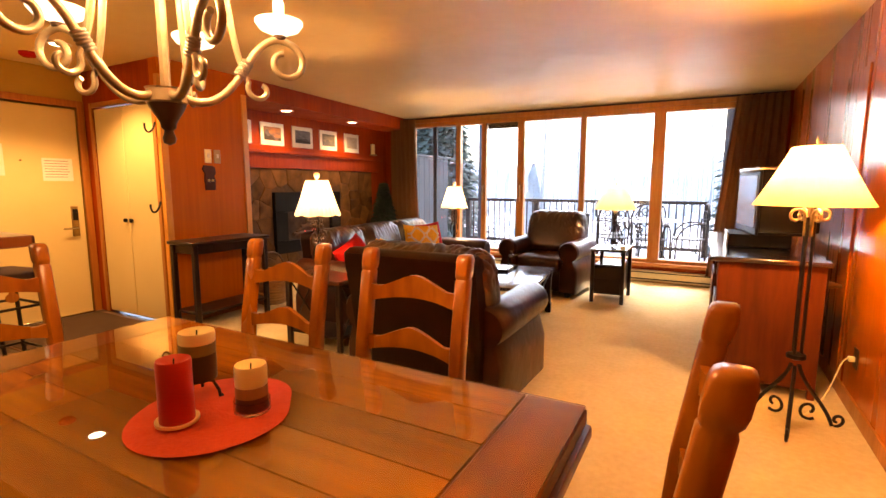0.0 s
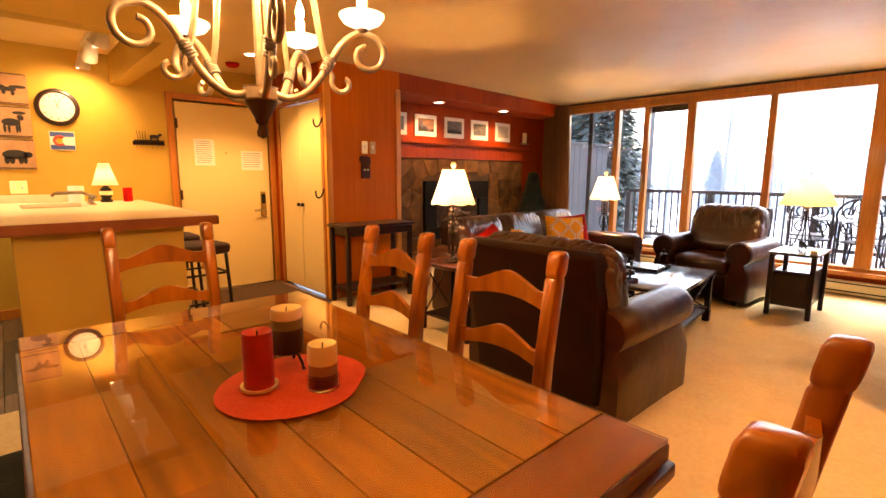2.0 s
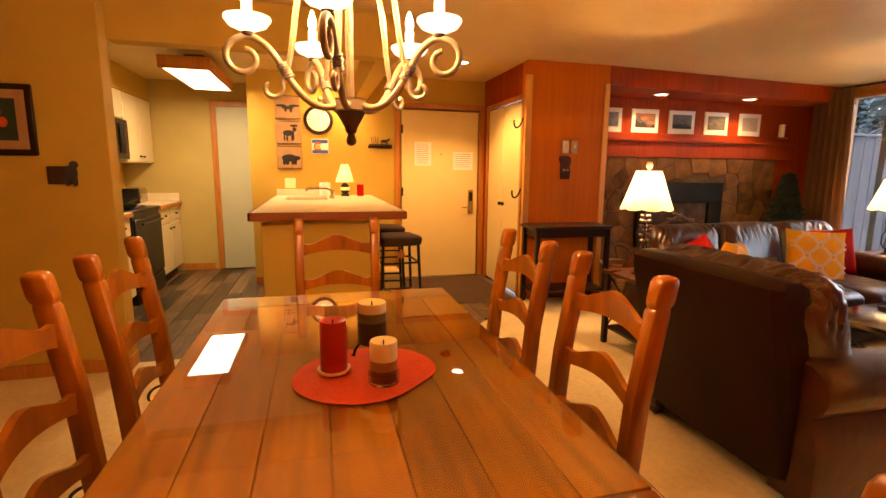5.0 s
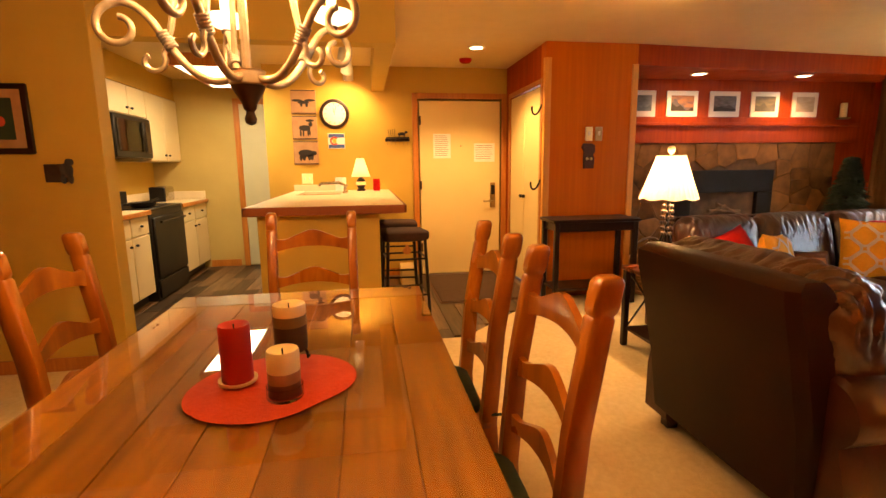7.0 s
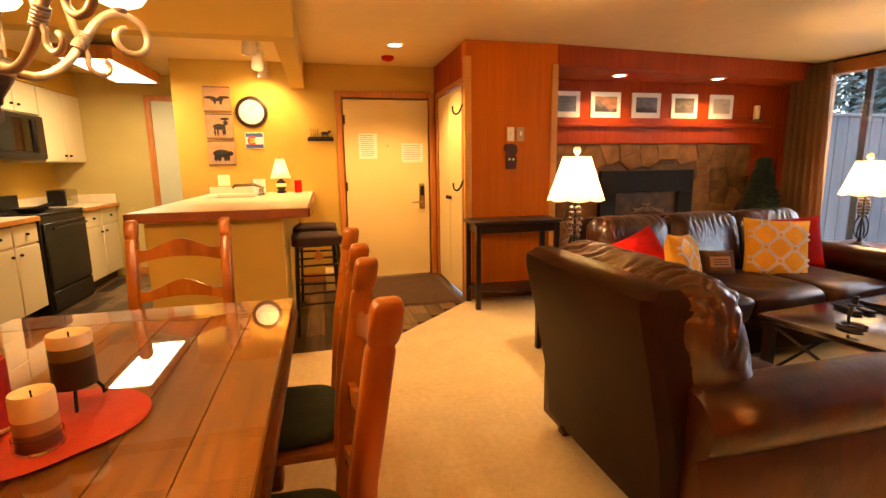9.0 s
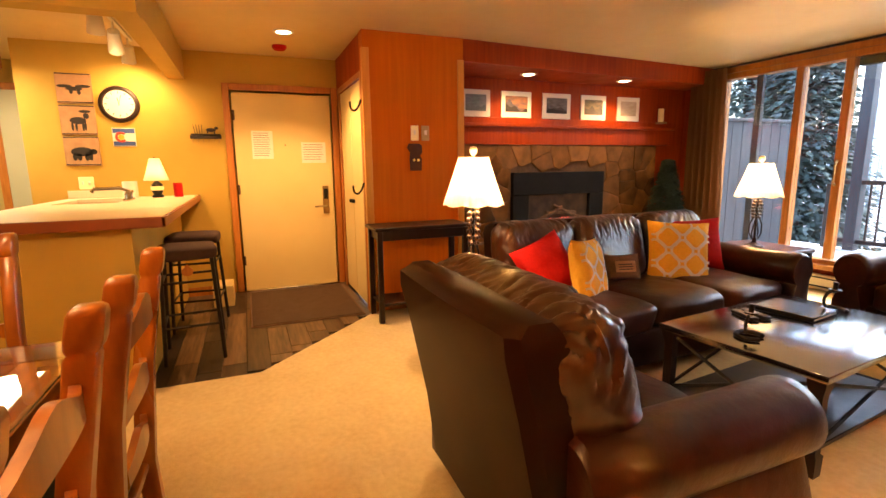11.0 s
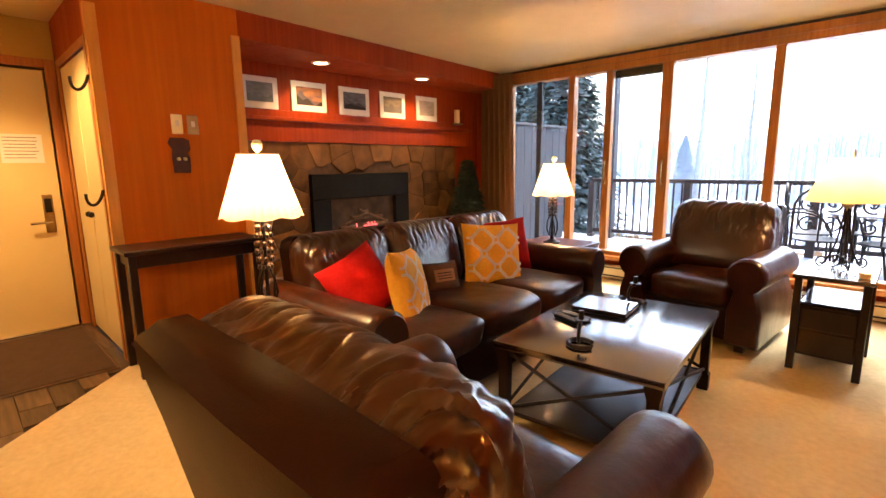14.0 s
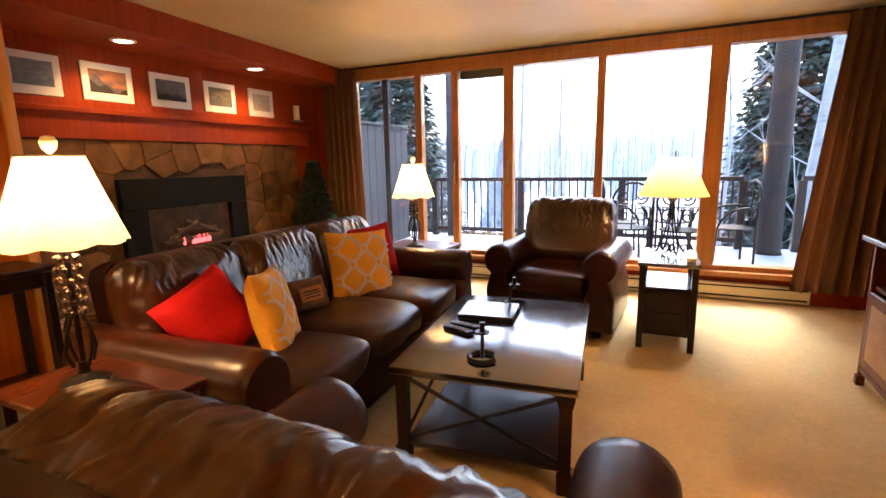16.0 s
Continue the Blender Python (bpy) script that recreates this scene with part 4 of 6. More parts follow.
def remote(m):
    r = thing("remote_control", "black remote control lying on the coffee table", "remote control", m, "remote controls")
    boxpart("body", (-0.025, 0.025, -0.085, 0.085, 0, 0.02), M_BLACK, r, bev=0.005)
    for i in range(3):
        for j in range(5):
            boxpart("button", (-0.016 + i * 0.012, -0.008 + i * 0.012, -0.06 + j * 0.024, -0.048 + j * 0.024, 0.02, 0.0225), M_INK, r, bev=0.001)


remote(pose(-1.61, 4.25, 0.461, 0, 0, 70))
remote(pose(-1.60, 4.32, 0.461, 0, 0, 78))


# ---- lamps ----
def shade(bm, r0, r1, z0, z1, pleats=0, scallop=0.0, seg=64):
    rings = []
    for k in range(9):
        f = k / 8
        z = z0 + (z1 - z0) * f
        r = r0 + (r1 - r0) * (f ** 0.92)
        rings.append([((r + (0.003 * math.cos(i * math.pi) if pleats else 0)) * math.cos(2 * math.pi * i / seg), (r + (0.003 * math.cos(i * math.pi) if pleats else 0)) * math.sin(2 * math.pi * i / seg), z - (scallop * abs(math.sin(8 * math.pi * i / seg)) if k == 0 else 0)) for i in range(seg)])
    loft(bm, rings, False)
    bmesh.ops.solidify(bm, geom=bm.faces[:], thickness=0.002)
    return bm


def table_lamp(x, y, z, h, watts):
    l = thing("table_lamp", "lit table lamp with cream pleated shade and dark iron stem", "lamp", pose(x, y, z), "pleated table lamps")
    zs = h - 0.33
    part("base", lathe(bmesh.new(), [(0.07, 0.0), (0.075, 0.012), (0.05, 0.022), (0.018, 0.04), (0.016, 0.08)], 0, 0, 20), M_IRON, l)
    for k in range(4):
        a = math.pi / 2 * k
        part("scroll_foot", tube(bmesh.new(), [V(math.cos(a + s * 1.2) * r, math.sin(a + s * 1.2) * r, zz) for s, r, zz in ((0, 0.03, 0.07), (0.1, 0.05, 0.12), (0.3, 0.045, 0.19), (0.5, 0.02, 0.25))], 0.006), M_IRON, l)
    part("stem", tube(bmesh.new(), [(0, 0, 0.07), (0, 0, zs + 0.06)], 0.009), M_IRON, l)
    bm = bmesh.new()
    for row in range(6):
        zz = 0.25 + row * (zs - 0.27) / 6
        rr = 0.024 + 0.012 * math.sin(math.pi * (row + 0.7) / 6.5)
        for k in range(8):
            a = 2 * math.pi * (k + 0.5 * (row % 2)) / 8
            lathe(bm, [(0.001, zz - 0.012), (0.009, zz - 0.004), (0.009, zz + 0.006), (0.001, zz + 0.013)], rr * math.cos(a), rr * math.sin(a), 6)
    part("pine_cone_knop", bm, M_BRONZE_D, l, "dark bronze pine-cone ornament")
    part("shade", shade(bmesh.new(), 0.178, 0.084, zs, h - 0.06, 1, 0.012), M_SHADE, l, "cream pleated shade, lit")
    part("shade_top_ring", tube(bmesh.new(), spiral((0, 0, h - 0.062), (1, 0, 0), (0, 1, 0), 0.088, 0.088, 0, 360, 32), 0.003, 6), M_BRONZE, l)
    # brass finial coloured cream: the lamplight on it is painted in
    part("finial", lathe(bmesh.new(), [(0.004, h - 0.075), (0.006, h - 0.055), (0.02, h - 0.04), (0.024, h - 0.018), (0.02, h - 0.012), (0.018, h - 0.004), (0.006, h)], 0, 0, 12), M_WAXCREAM, l)
    part("bulb", lathe(bmesh.new(), [(0.01, zs + 0.08), (0.026, zs + 0.12), (0.028, zs + 0.15), (0.012, zs + 0.185)], 0, 0, 12), M_BULB, l)
    lamp("table_lamp_light", (x, y, z + zs + 0.135), watts, 0.035)
    return l


table_lamp(-2.45, 3.015, 0.585, 0.815, 11)
table_lamp(-2.64, 5.75, 0.585, 0.76, 11)


def scroll_legs(bm, n, r, z0, z1, rr):
    for k in range(n):
        a = 2 * math.pi * k / n + 0.4
        u = V(math.cos(a), math.sin(a), 0)
        tube(bm, bez(u * 0.012 + V(0, 0, z1), u * 0.02 + V(0, 0, z0 + (z1 - z0) * 0.5), u * r * 0.5 + V(0, 0, z0 + 0.09), u * r + V(0, 0, z0 + 0.02)), rr)
        tube(bm, spiral(u * (r + 0.0) + V(0, 0, z0 + 0.045), u, (0, 0, 1), 0.036, 0.012, -90, 330, 16), rr * 0.85)
        tube(bm, spiral(u * (r * 0.42) + V(0, 0, z0 + 0.055), u, (0, 0, 1), 0.045, 0.014, -80, -430, 18), rr * 0.85)
    return bm


def lamp_empire(name, label, x, y, z, h, rb, rt, hs, watts, floor_std):
    l = thing(name, label, "lamp", pose(x, y, z))
    zs = h - 0.06 - hs
    if floor_std:
        for k in range(3):
            leg = bmesh.new()
            a = radians(120 * k - 100)
            u = V(math.cos(a), math.sin(a), 0)
            tube(leg, bez(u * 0.02 + V(0, 0, 0.34), u * 0.05 + V(0, 0, 0.22), u * 0.17 + V(0, 0, 0.13), u * 0.21 + V(0, 0, 0.008)), 0.010)
            tube(leg, spiral(u * 0.235 + V(0, 0, 0.04), u, (0, 0, 1), 0.036, 0.012, -110, 260, 16), 0.008)
            tube(leg, spiral(u * 0.09 + V(0, 0, 0.09), u, (0, 0, 1), 0.055, 0.015, -60, -420, 18), 0.008)
            part("leg", leg, M_IRON, l)
        for k in range(3):
            a = radians(120 * k)
            part("stem", tube(bmesh.new(), [(0.022 * math.cos(a), 0.022 * math.sin(a), 0.38), (0.022 * math.cos(a), 0.022 * math.sin(a), zs - 0.06)], 0.008), M_IRON, l)
        part("collar", lathe(bmesh.new(), [(0.02, 0.37), (0.045, 0.38), (0.045, 0.40), (0.02, 0.41)], 0, 0, 14), M_IRON, l)
        for k in range(4):
            a = radians(90 * k + 20)
            u = V(math.cos(a), math.sin(a), 0)
            part("scroll", tube(bmesh.new(), [u * 0.02 + V(0, 0, zs - 0.16)] + spiral(u * 0.065 + V(0, 0, zs - 0.055), u, (0, 0, 1), 0.042, 0.012, 180, -230, 16), 0.008), M_BRONZE, l, "bronze scroll")
        part("neck", tube(bmesh.new(), [(0, 0, zs - 0.10), (0, 0, zs + 0.08)], 0.014), M_BRONZE, l)
    else:
        for k in range(4):
            part("leg", scroll_legs(bmesh.new(), 1, 0.10, 0.0, zs - 0.02, 0.006), M_IRON, l).matrix_basis = pose(0, 0, 0, 0, 0, 90 * k)
        part("neck", tube(bmesh.new(), [(0, 0, zs - 0.06), (0, 0, zs + 0.08)], 0.011), M_BRONZE, l)
        part("collar", lathe(bmesh.new(), [(0.01, zs - 0.05), (0.03, zs - 0.03), (0.03, zs - 0.015), (0.01, zs)], 0, 0, 14), M_BRONZE, l)
    part("shade", shade(bmesh.new(), rb, rt, zs, zs + hs, 0, 0, 48), M_SHADE_Y if floor_std else M_SHADE_W, l, "smooth parchment shade, lit")
    part("harp", tube(bmesh.new(), [(0, 0, zs + hs - 0.01), (0, 0, h - 0.03)], 0.003), M_BRONZE, l)
    part("shade_spider", tube(bmesh.new(), [(-rt, 0, zs + hs - 0.006), (rt, 0, zs + hs - 0.006)], 0.002), M_BRONZE, l)
    part("finial", lathe(bmesh.new(), [(0.004, h - 0.05), (0.009, h - 0.03), (0.006, h - 0.012), (0.001, h)], 0, 0, 10), M_BRONZE, l)
    part("bulb", lathe(bmesh.new(), [(0.01, zs + 0.07), (0.026, zs + 0.11), (0.028, zs + 0.14), (0.012, zs + 0.175)], 0, 0, 12), M_BULB, l)
    lamp(name + "_light", (x, y, z + zs + hs * 0.55), watts, 0.035)
    return l


lamp_empire("floor_lamp", "black wrought iron floor lamp with a lit parchment shade", 0.735, 3.24, 0, 1.56, 0.262, 0.105, 0.30, 12, True)
lamp_empire("accent_lamp", "wrought iron scroll lamp with a lit parchment shade", -0.655, 5.93, 0.605, 0.745, 0.232, 0.11, 0.26, 8, False)

# cord and outlet beside the floor lamp
ot = thing("wall_outlet", "brown wall outlet with a plugged-in cord", "outlet")
boxpart("plate", (XR - 0.008, XR, 3.55, 3.63, 0.26, 0.38), M_BRONZE_D, ot)
boxpart("plug", (XR - 0.04, XR - 0.008, 3.575, 3.605, 0.30, 0.33), M_WAXCREAM, ot)
part("cord", tube(bmesh.new(), bez((XR - 0.04, 3.59, 0.315), (0.98, 3.58, 0.31), (0.95, 3.4, 0.10), (0.78, 3.28, 0.03)), 0.004), M_WAXCREAM, ot, "cream lamp cord")


# ---- end tables ----
M_ENDTOP = mat("red_brown_tabletop", (0.085, 0.018, 0.005), (0.05, 0.010, 0.003), 0.3, 8, (5, 0.6, 4), 0.02, coat=0.5, coat_rough=0.15)


def end_table(x0, x1, y0, y1, h, label):
    e = thing("end_table", label, "side table", None, "espresso end tables")
    boxpart("tabletop", (x0, x1, y0, y1, h - 0.03, h), M_ENDTOP, e, bev=0.005)
    boxpart("shelf", (x0 + 0.03, x1 - 0.03, y0 + 0.03, y1 - 0.03, 0.12, 0.14), M_ESPRESSO, e)
    for x in (x0 + 0.03, x1 - 0.03):
        for y in (y0 + 0.03, y1 - 0.03):
            boxpart("leg", (x - 0.02, x + 0.02, y - 0.02, y + 0.02, 0, h - 0.03), M_ESPRESSO, e)
    for x in (x0 + 0.03, x1 - 0.03):
        for a, b in ((0.14, h - 0.05), (h - 0.05, 0.14)):
            part("cross_bar", tube(bmesh.new(), [(x, y0 + 0.05, a), (x, y1 - 0.05, b)], 0.007, 6), M_IRON, e, "black iron bar")
    return e


end_table(-2.68, -2.10, 2.84, 3.22, 0.585, "espresso end table between recliner and sofa")
end_table(-2.92, -2.34, 5.50, 6.07, 0.585, "espresso end table beside the sofa by the window")
e3 = thing("chairside_table", "narrow espresso chairside table with open shelf and cupboard", "side table")
boxpart("tabletop", (-0.845, -0.465, 5.57, 6.16, 0.58, 0.605), M_CTOP, e3, bev=0.004)
for x in (-0.815, -0.495):
    for y in (5.60, 6.13):
        boxpart("leg", (x - 0.02, x + 0.02, y - 0.02, y + 0.02, 0, 0.58), M_ESPRESSO, e3)
boxpart("cupboard", (-0.80, -0.51, 5.60, 6.13, 0.10, 0.42), M_ESPRESSO, e3)
boxpart("drawer_front", (-0.79, -0.52, 5.592, 5.60, 0.27, 0.40), M_ESPRESSO, e3)
boxpart("drawer_front", (-0.79, -0.52, 5.592, 5.60, 0.12, 0.26), M_ESPRESSO, e3)
boxpart("shelf", (-0.80, -0.51, 5.61, 6.12, 0.425, 0.432), M_CTOP, e3)
tagged(part("tea_light", lathe(bmesh.new(), [(0.025, 0.606), (0.03, 0.61), (0.03, 0.635), (0.024, 0.637)], -0.52, 5.68, 16), M_WAXCREAM), "small cream candle on the chairside table", "candle")

con = thing("console_table", "dark narrow console table against the panel wall", "console table")
boxpart("tabletop", (XF + 0.014, -3.615, 2.71, 3.55, 0.77, 0.80), M_ESPRESSO, con, bev=0.006)
boxpart("apron", (XF + 0.04, -3.64, 2.75, 3.51, 0.69, 0.77), M_ESPRESSO, con)
boxpart("shelf", (XF + 0.04, -3.64, 2.75, 3.51, 0.14, 0.165), M_ESPRESSO, con)
for x in (XF + 0.05, -3.65):
    for y in (2.75, 3.51):
        boxpart("leg", (x - 0.022, x + 0.022, y - 0.022, y + 0.022, 0, 0.77), M_ESPRESSO, con)
# basket by the console
bk = thing("wicker_basket", "brown wicker basket with a hooped handle", "basket", pose(-3.95, 3.85, 0.0))
for i in range(12):
    part("woven_row", tube(bmesh.new(), spiral((0, 0, 0.02 + i * 0.03), (1, 0, 0), (0, 1, 0), 0.15 + 0.003 * i, 0.15 + 0.003 * i, 0, 360, 24), 0.017, 6), M_TAN, bk)
part("handle", tube(bmesh.new(), spiral((0, 0, 0.38), (0, 1, 0), (0, 0, 1), 0.18, 0.18, 0, 180, 16), 0.012), M_BURLAP, bk)
part("base", lathe(bmesh.new(), [(0.01, 0.0), (0.15, 0.0), (0.15, 0.03), (0.01, 0.03)], 0, 0, 20), M_BURLAP, bk)

# ---- chandelier ----
CX, CY = -0.82, 0.81
chd = thing("chandelier", "bronze scroll-arm chandelier with five lit candle lights", "chandelier", pose(CX, CY, 0.336) @ Matrix.Diagonal((0.76, 0.76, 0.75, 1)))
part("finial", lathe(bmesh.new(), [(0.003, 1.405), (0.016, 1.412), (0.019, 1.425), (0.014, 1.44), (0.012, 1.448), (0.02, 1.456), (0.022, 1.47), (0.048, 1.515), (0.052, 1.525)], 0, 0, 20), M_BRONZE_D, chd)
part("hub", lathe(bmesh.new(), [(0.052, 1.525), (0.056, 1.53), (0.052, 1.565), (0.056, 1.57), (0.02, 1.575)], 0, 0, 20), M_BRONZE, chd)
part("center_rod", tube(bmesh.new(), [(0, 0, 1.57), (0, 0, 2.24)], 0.014), M_BRONZE, chd)
part("canopy", lathe(bmesh.new(), [(0.01, 2.68), (0.06, 2.72), (0.085, 2.748), (0.02, 2.751)], 0, 0, 20), M_BRONZE_D, chd)
part("chain", tube(bmesh.new(), [(0, 0, 2.22), (0, 0, 2.70)], 0.009), M_BRONZE_D, chd)
part("top_crown", lathe(bmesh.new(), [(0.012, 2.16), (0.04, 2.19), (0.045, 2.21), (0.012, 2.24)], 0, 0, 16), M_BRONZE, chd)
for k in range(5):
    a = radians(72 * k + 58)
    u, w = V(math.cos(a), math.sin(a), 0), V(0, 0, 1)
    pts = bez(u * 0.04 + w * 1.55, u * 0.13 + w * 1.50, u * 0.19 + w * 1.60, u * 0.235 + w * 1.675, 10)
    pts += bez(u * 0.235 + w * 1.675, u * 0.27 + w * 1.74, u * 0.315 + w * 1.765, u * 0.35 + w * 1.75, 8)[1:]
    pts += spiral(u * 0.345 + w * 1.685, u, w, 0.064, 0.028, 82, -260, 22)[1:]
    part("arm", tube(bmesh.new(), pts, 0.0128, 10, 0.0095), M_BRONZE, chd)
    part("scroll", tube(bmesh.new(), [u * 0.215 + w * 1.645] + spiral(u * 0.262 + w * 1.592, u, w, 0.038, 0.016, 150, 420, 16), 0.0085), M_BRONZE, chd)
    c0, c1 = u * 0.203 + w * 1.627, u * 0.23 + w * 1.675
    d, e = (c1 - c0).normalized(), V(-u.y, u.x, 0)
    f = d.cross(e)
    rings = []
    for b in range(25):
        rr = 0.0175 + 0.0025 * abs(math.sin(math.pi * b / 4))
        rings.append([c0.lerp(c1, b / 24) + (e * math.cos(q * math.pi / 6) + f * math.sin(q * math.pi / 6)) * rr for q in range(12)])
    part("binding", loft(bmesh.new(), rings), M_PEWTER, chd, "ribbed grey wire binding")
    part("upper_rod", tube(bmesh.new(), bez(u * 0.215 + w * 1.65, u * 0.16 + w * 1.80, u * 0.21 + w * 1.95, u * 0.03 + w * 2.19, 14), 0.0100), M_BRONZE, chd)
    cx, cy = u.x * 0.33, u.y * 0.33
    dish = part("dish", lathe(bmesh.new(), [(0.012, 1.768), (0.03, 1.774), (0.060, 1.787), (0.074, 1.806), (0.073, 1.814), (0.070, 1.812), (0.056, 1.796), (0.016, 1.786)], cx, cy, 24), M_LITGLASS, chd, "glowing frosted glass drip dish")
    part("cup", lathe(bmesh.new(), [(0.008, 1.752), (0.018, 1.757), (0.02, 1.767), (0.01, 1.77)], cx, cy, 14), M_BRONZE_D, dish)
    part("candle_sleeve", lathe(bmesh.new(), [(0.016, 1.787), (0.017, 1.87), (0.015, 1.875)], cx, cy, 14), M_LITGLASS, chd, "glowing white candle sleeve")
    part("bulb", lathe(bmesh.new(), [(0.008, 1.876), (0.016, 1.895), (0.015, 1.915), (0.003, 1.95)], cx, cy, 12), M_BULB, chd)
    lamp("chandelier_light", (CX + cx * 0.76, CY + cy * 0.76, 1.775), 2.1, 0.03)


# ---- recessed lights and detector ----
def downlight(x, y, z, watts, tilt):
    d = thing("downlight", "round recessed ceiling downlight, lit", "ceiling light", pose(x, y, z), "recessed downlights")
    part("ring", lathe(bmesh.new(), [(0.085, 0.0), (0.085, -0.006), (0.062, -0.010), (0.058, -0.004)], 0, 0, 28, False), M_PAPER, d)
    part("lens", lathe(bmesh.new(), [(0.002, -0.004), (0.058, -0.004), (0.058, -0.002), (0.002, -0.002)], 0, 0, 28), M_CAN, d)
    lamp("downlight_lamp", (x, y, z - 0.03), watts, 0.04, spot=120, target=(x + tilt, y, z - 1.0))


downlight(-4.36, 4.56, 2.21, 4.2, -0.15)
downlight(-4.355, 5.81, 2.21, 4.2, -0.15)
downlight(-4.30, 2.16, H, 15, 0.0)
tagged(part("smoke_detector", lathe(bmesh.new(), [(0.065, H), (0.065, H - 0.02), (0.045, H - 0.04), (0.01, H - 0.042)], -4.81, 2.16, 20), M_REDCLOTH), "small red alarm horn on the ceiling", "alarm")

# ---- pictures over the mantel ----
PICT = (("pale misty lake", (0.45, 0.47, 0.46), (0.12, 0.14, 0.14)), ("orange sunset over a hill", (0.62, 0.25, 0.07), (0.06, 0.05, 0.06)), ("dark pier at dusk", (0.30, 0.30, 0.32), (0.04, 0.03, 0.03)),
        ("autumn shore", (0.40, 0.30, 0.16), (0.08, 0.07, 0.05)), ("pale snowy field", (0.60, 0.52, 0.40), (0.38, 0.30, 0.2)))
for i, (what, ca, cb) in enumerate(PICT):
    y0 = (3.94, 4.42, 4.95, 5.475, 6.015)[i]
    y1 = (4.285, 4.80, 5.33, 5.84, 6.355)[i]
    p = thing("framed_picture", "white-matted print of a " + what + " on the ledge", "picture", group="pictures over the mantel")
    xx = XN + 0.001
    ma = mat("print_" + what.replace(" ", "_"), tuple(v * (0.9 if i == 4 else 0.6) for v in ca), cb, 0.5, 4, (1, 2.5, 7), 0)
    boxpart("frame", (xx, xx + 0.016, y0, y1, 1.805, 2.085), M_PAPER, p, "white frame and mat", 0.003)
    boxpart("print", (xx + 0.0165, xx + 0.018, y0 + 0.05, y1 - 0.05, 1.865, 2.035), ma, p, bev=0)
    _hm = mat("hill_" + str(i), tuple(v * 0.8 for v in cb), tuple(v * 1.6 for v in cb), 0.5, 9, bump=0)
    for lay in range(2):
        base, tall = 1.868, (0.075, 0.12, 0.09, 0.10, 0.05)[i] * (1 - 0.45 * lay)
        top = [(y0 + 0.052 + (y1 - y0 - 0.104) * k / 16, base + tall * (0.62 + 0.6 * noise.noise(V(k * 0.23 + lay * 3, i * 4.7, lay)) + (0.5 - k / 16) * (0.7 if i == 1 else 0.15))) for k in range(17)]
        ring = [(y0 + 0.052, base)] + top + [(y1 - 0.052, base)]
        part("hill_shape", loft(bmesh.new(), [[(xx + d, a, b) for a, b in ring] for d in (0.0182 + 0.0006 * lay, 0.0186 + 0.0006 * lay)]), _hm if lay == 0 else M_DARKPRINT if i in (1, 2) else _hm, p, "", False)
sc = thing("candle_sconce", "cream candle in a small wall holder", "candle")
boxpart("holder", (XN, XN + 0.10, 6.62, 6.74, 1.78, 1.80), M_BRASS, sc)
part("wax", lathe(bmesh.new(), [(0.034, 1.80), (0.035, 1.81), (0.035, 1.96), (0.03, 1.965)], XN + 0.05, 6.68, 16), M_WAXCREAM, sc)

# ---- small things on the panel wall ----
for n, (y, m) in enumerate(((3.185, M_WAXCREAM), (3.285, M_PLATE))):
    s = thing("thermostat" if n else "light_switch", "grey thermostat on the panel wall" if n else "cream light switch plate on the panel wall", "thermostat" if n else "switch")
    boxpart("plate", (XF, XF + 0.012, y - 0.036, y + 0.036, 1.51, 1.64), m, s)
    boxpart("lever" if not n else "display", (XF + 0.012, XF + 0.018, y - 0.012, y + 0.012, 1.56, 1.60), M_PAPER, s)
mk = thing("wooden_bear_key_rack", "small dark carved bear plaque with hooks", "wall plaque")
bm = bmesh.new()
_pr = [(-0.05, 0), (0.05, 0), (0.055, 0.1), (0.04, 0.13), (0.06, 0.16), (0.055, 0.22), (0.02, 0.235), (-0.06, 0.235), (-0.075, 0.20), (-0.05, 0.16), (-0.055, 0.1)]
loft(bm, [[(XF + d, 3.19 + a, 1.25 + b) for a, b in _pr] for d in (0.0, 0.02)])
part("plaque", bm, mat("dark_carved_wood", (0.075, 0.018, 0.007), None, 0.6, 20, bump=0.3), mk)
for y in (3.17, 3.21):
    part("eye_peg", lathe(bmesh.new(), [(0.002, 1.33), (0.012, 1.335), (0.012, 1.35), (0.002, 1.355)], XF + 0.022, y, 10), M_WAXCREAM, mk)

# ---- yellow wall: plaques, clock, flag, rack ----
XW = XD + 0.001


def blob(bm, yc, zc, shapes, x0, x1):
    for cy, cz, ry, rz in shapes:
        loft(bm, [[(x, yc + cy + ry * math.cos(2 * math.pi * i / 14), zc + cz + rz * math.sin(2 * math.pi * i / 14)) for i in range(14)] for x in (x0, x1)])
    return bm


ANIMALS = (("eagle", ((0, 0, 0.055, 0.016), (-0.06, 0.018, 0.05, 0.012), (0.06, 0.02, 0.05, 0.012), (0.03, -0.025, 0.012, 0.02), (-0.02, -0.02, 0.012, 0.02))),
           ("moose", ((0, 0, 0.055, 0.028), (0.055, 0.035, 0.02, 0.022), (0.05, 0.07, 0.04, 0.012), (-0.04, -0.045, 0.008, 0.035), (-0.015, -0.045, 0.008, 0.035), (0.03, -0.045, 0.008, 0.035), (0.045, -0.04, 0.008, 0.035))),
           ("bear", ((0, 0, 0.075, 0.036), (0.075, 0.0, 0.026, 0.022), (-0.05, -0.04, 0.016, 0.03), (-0.02, -0.04, 0.016, 0.03), (0.03, -0.04, 0.016, 0.03), (0.055, -0.038, 0.014, 0.03))))
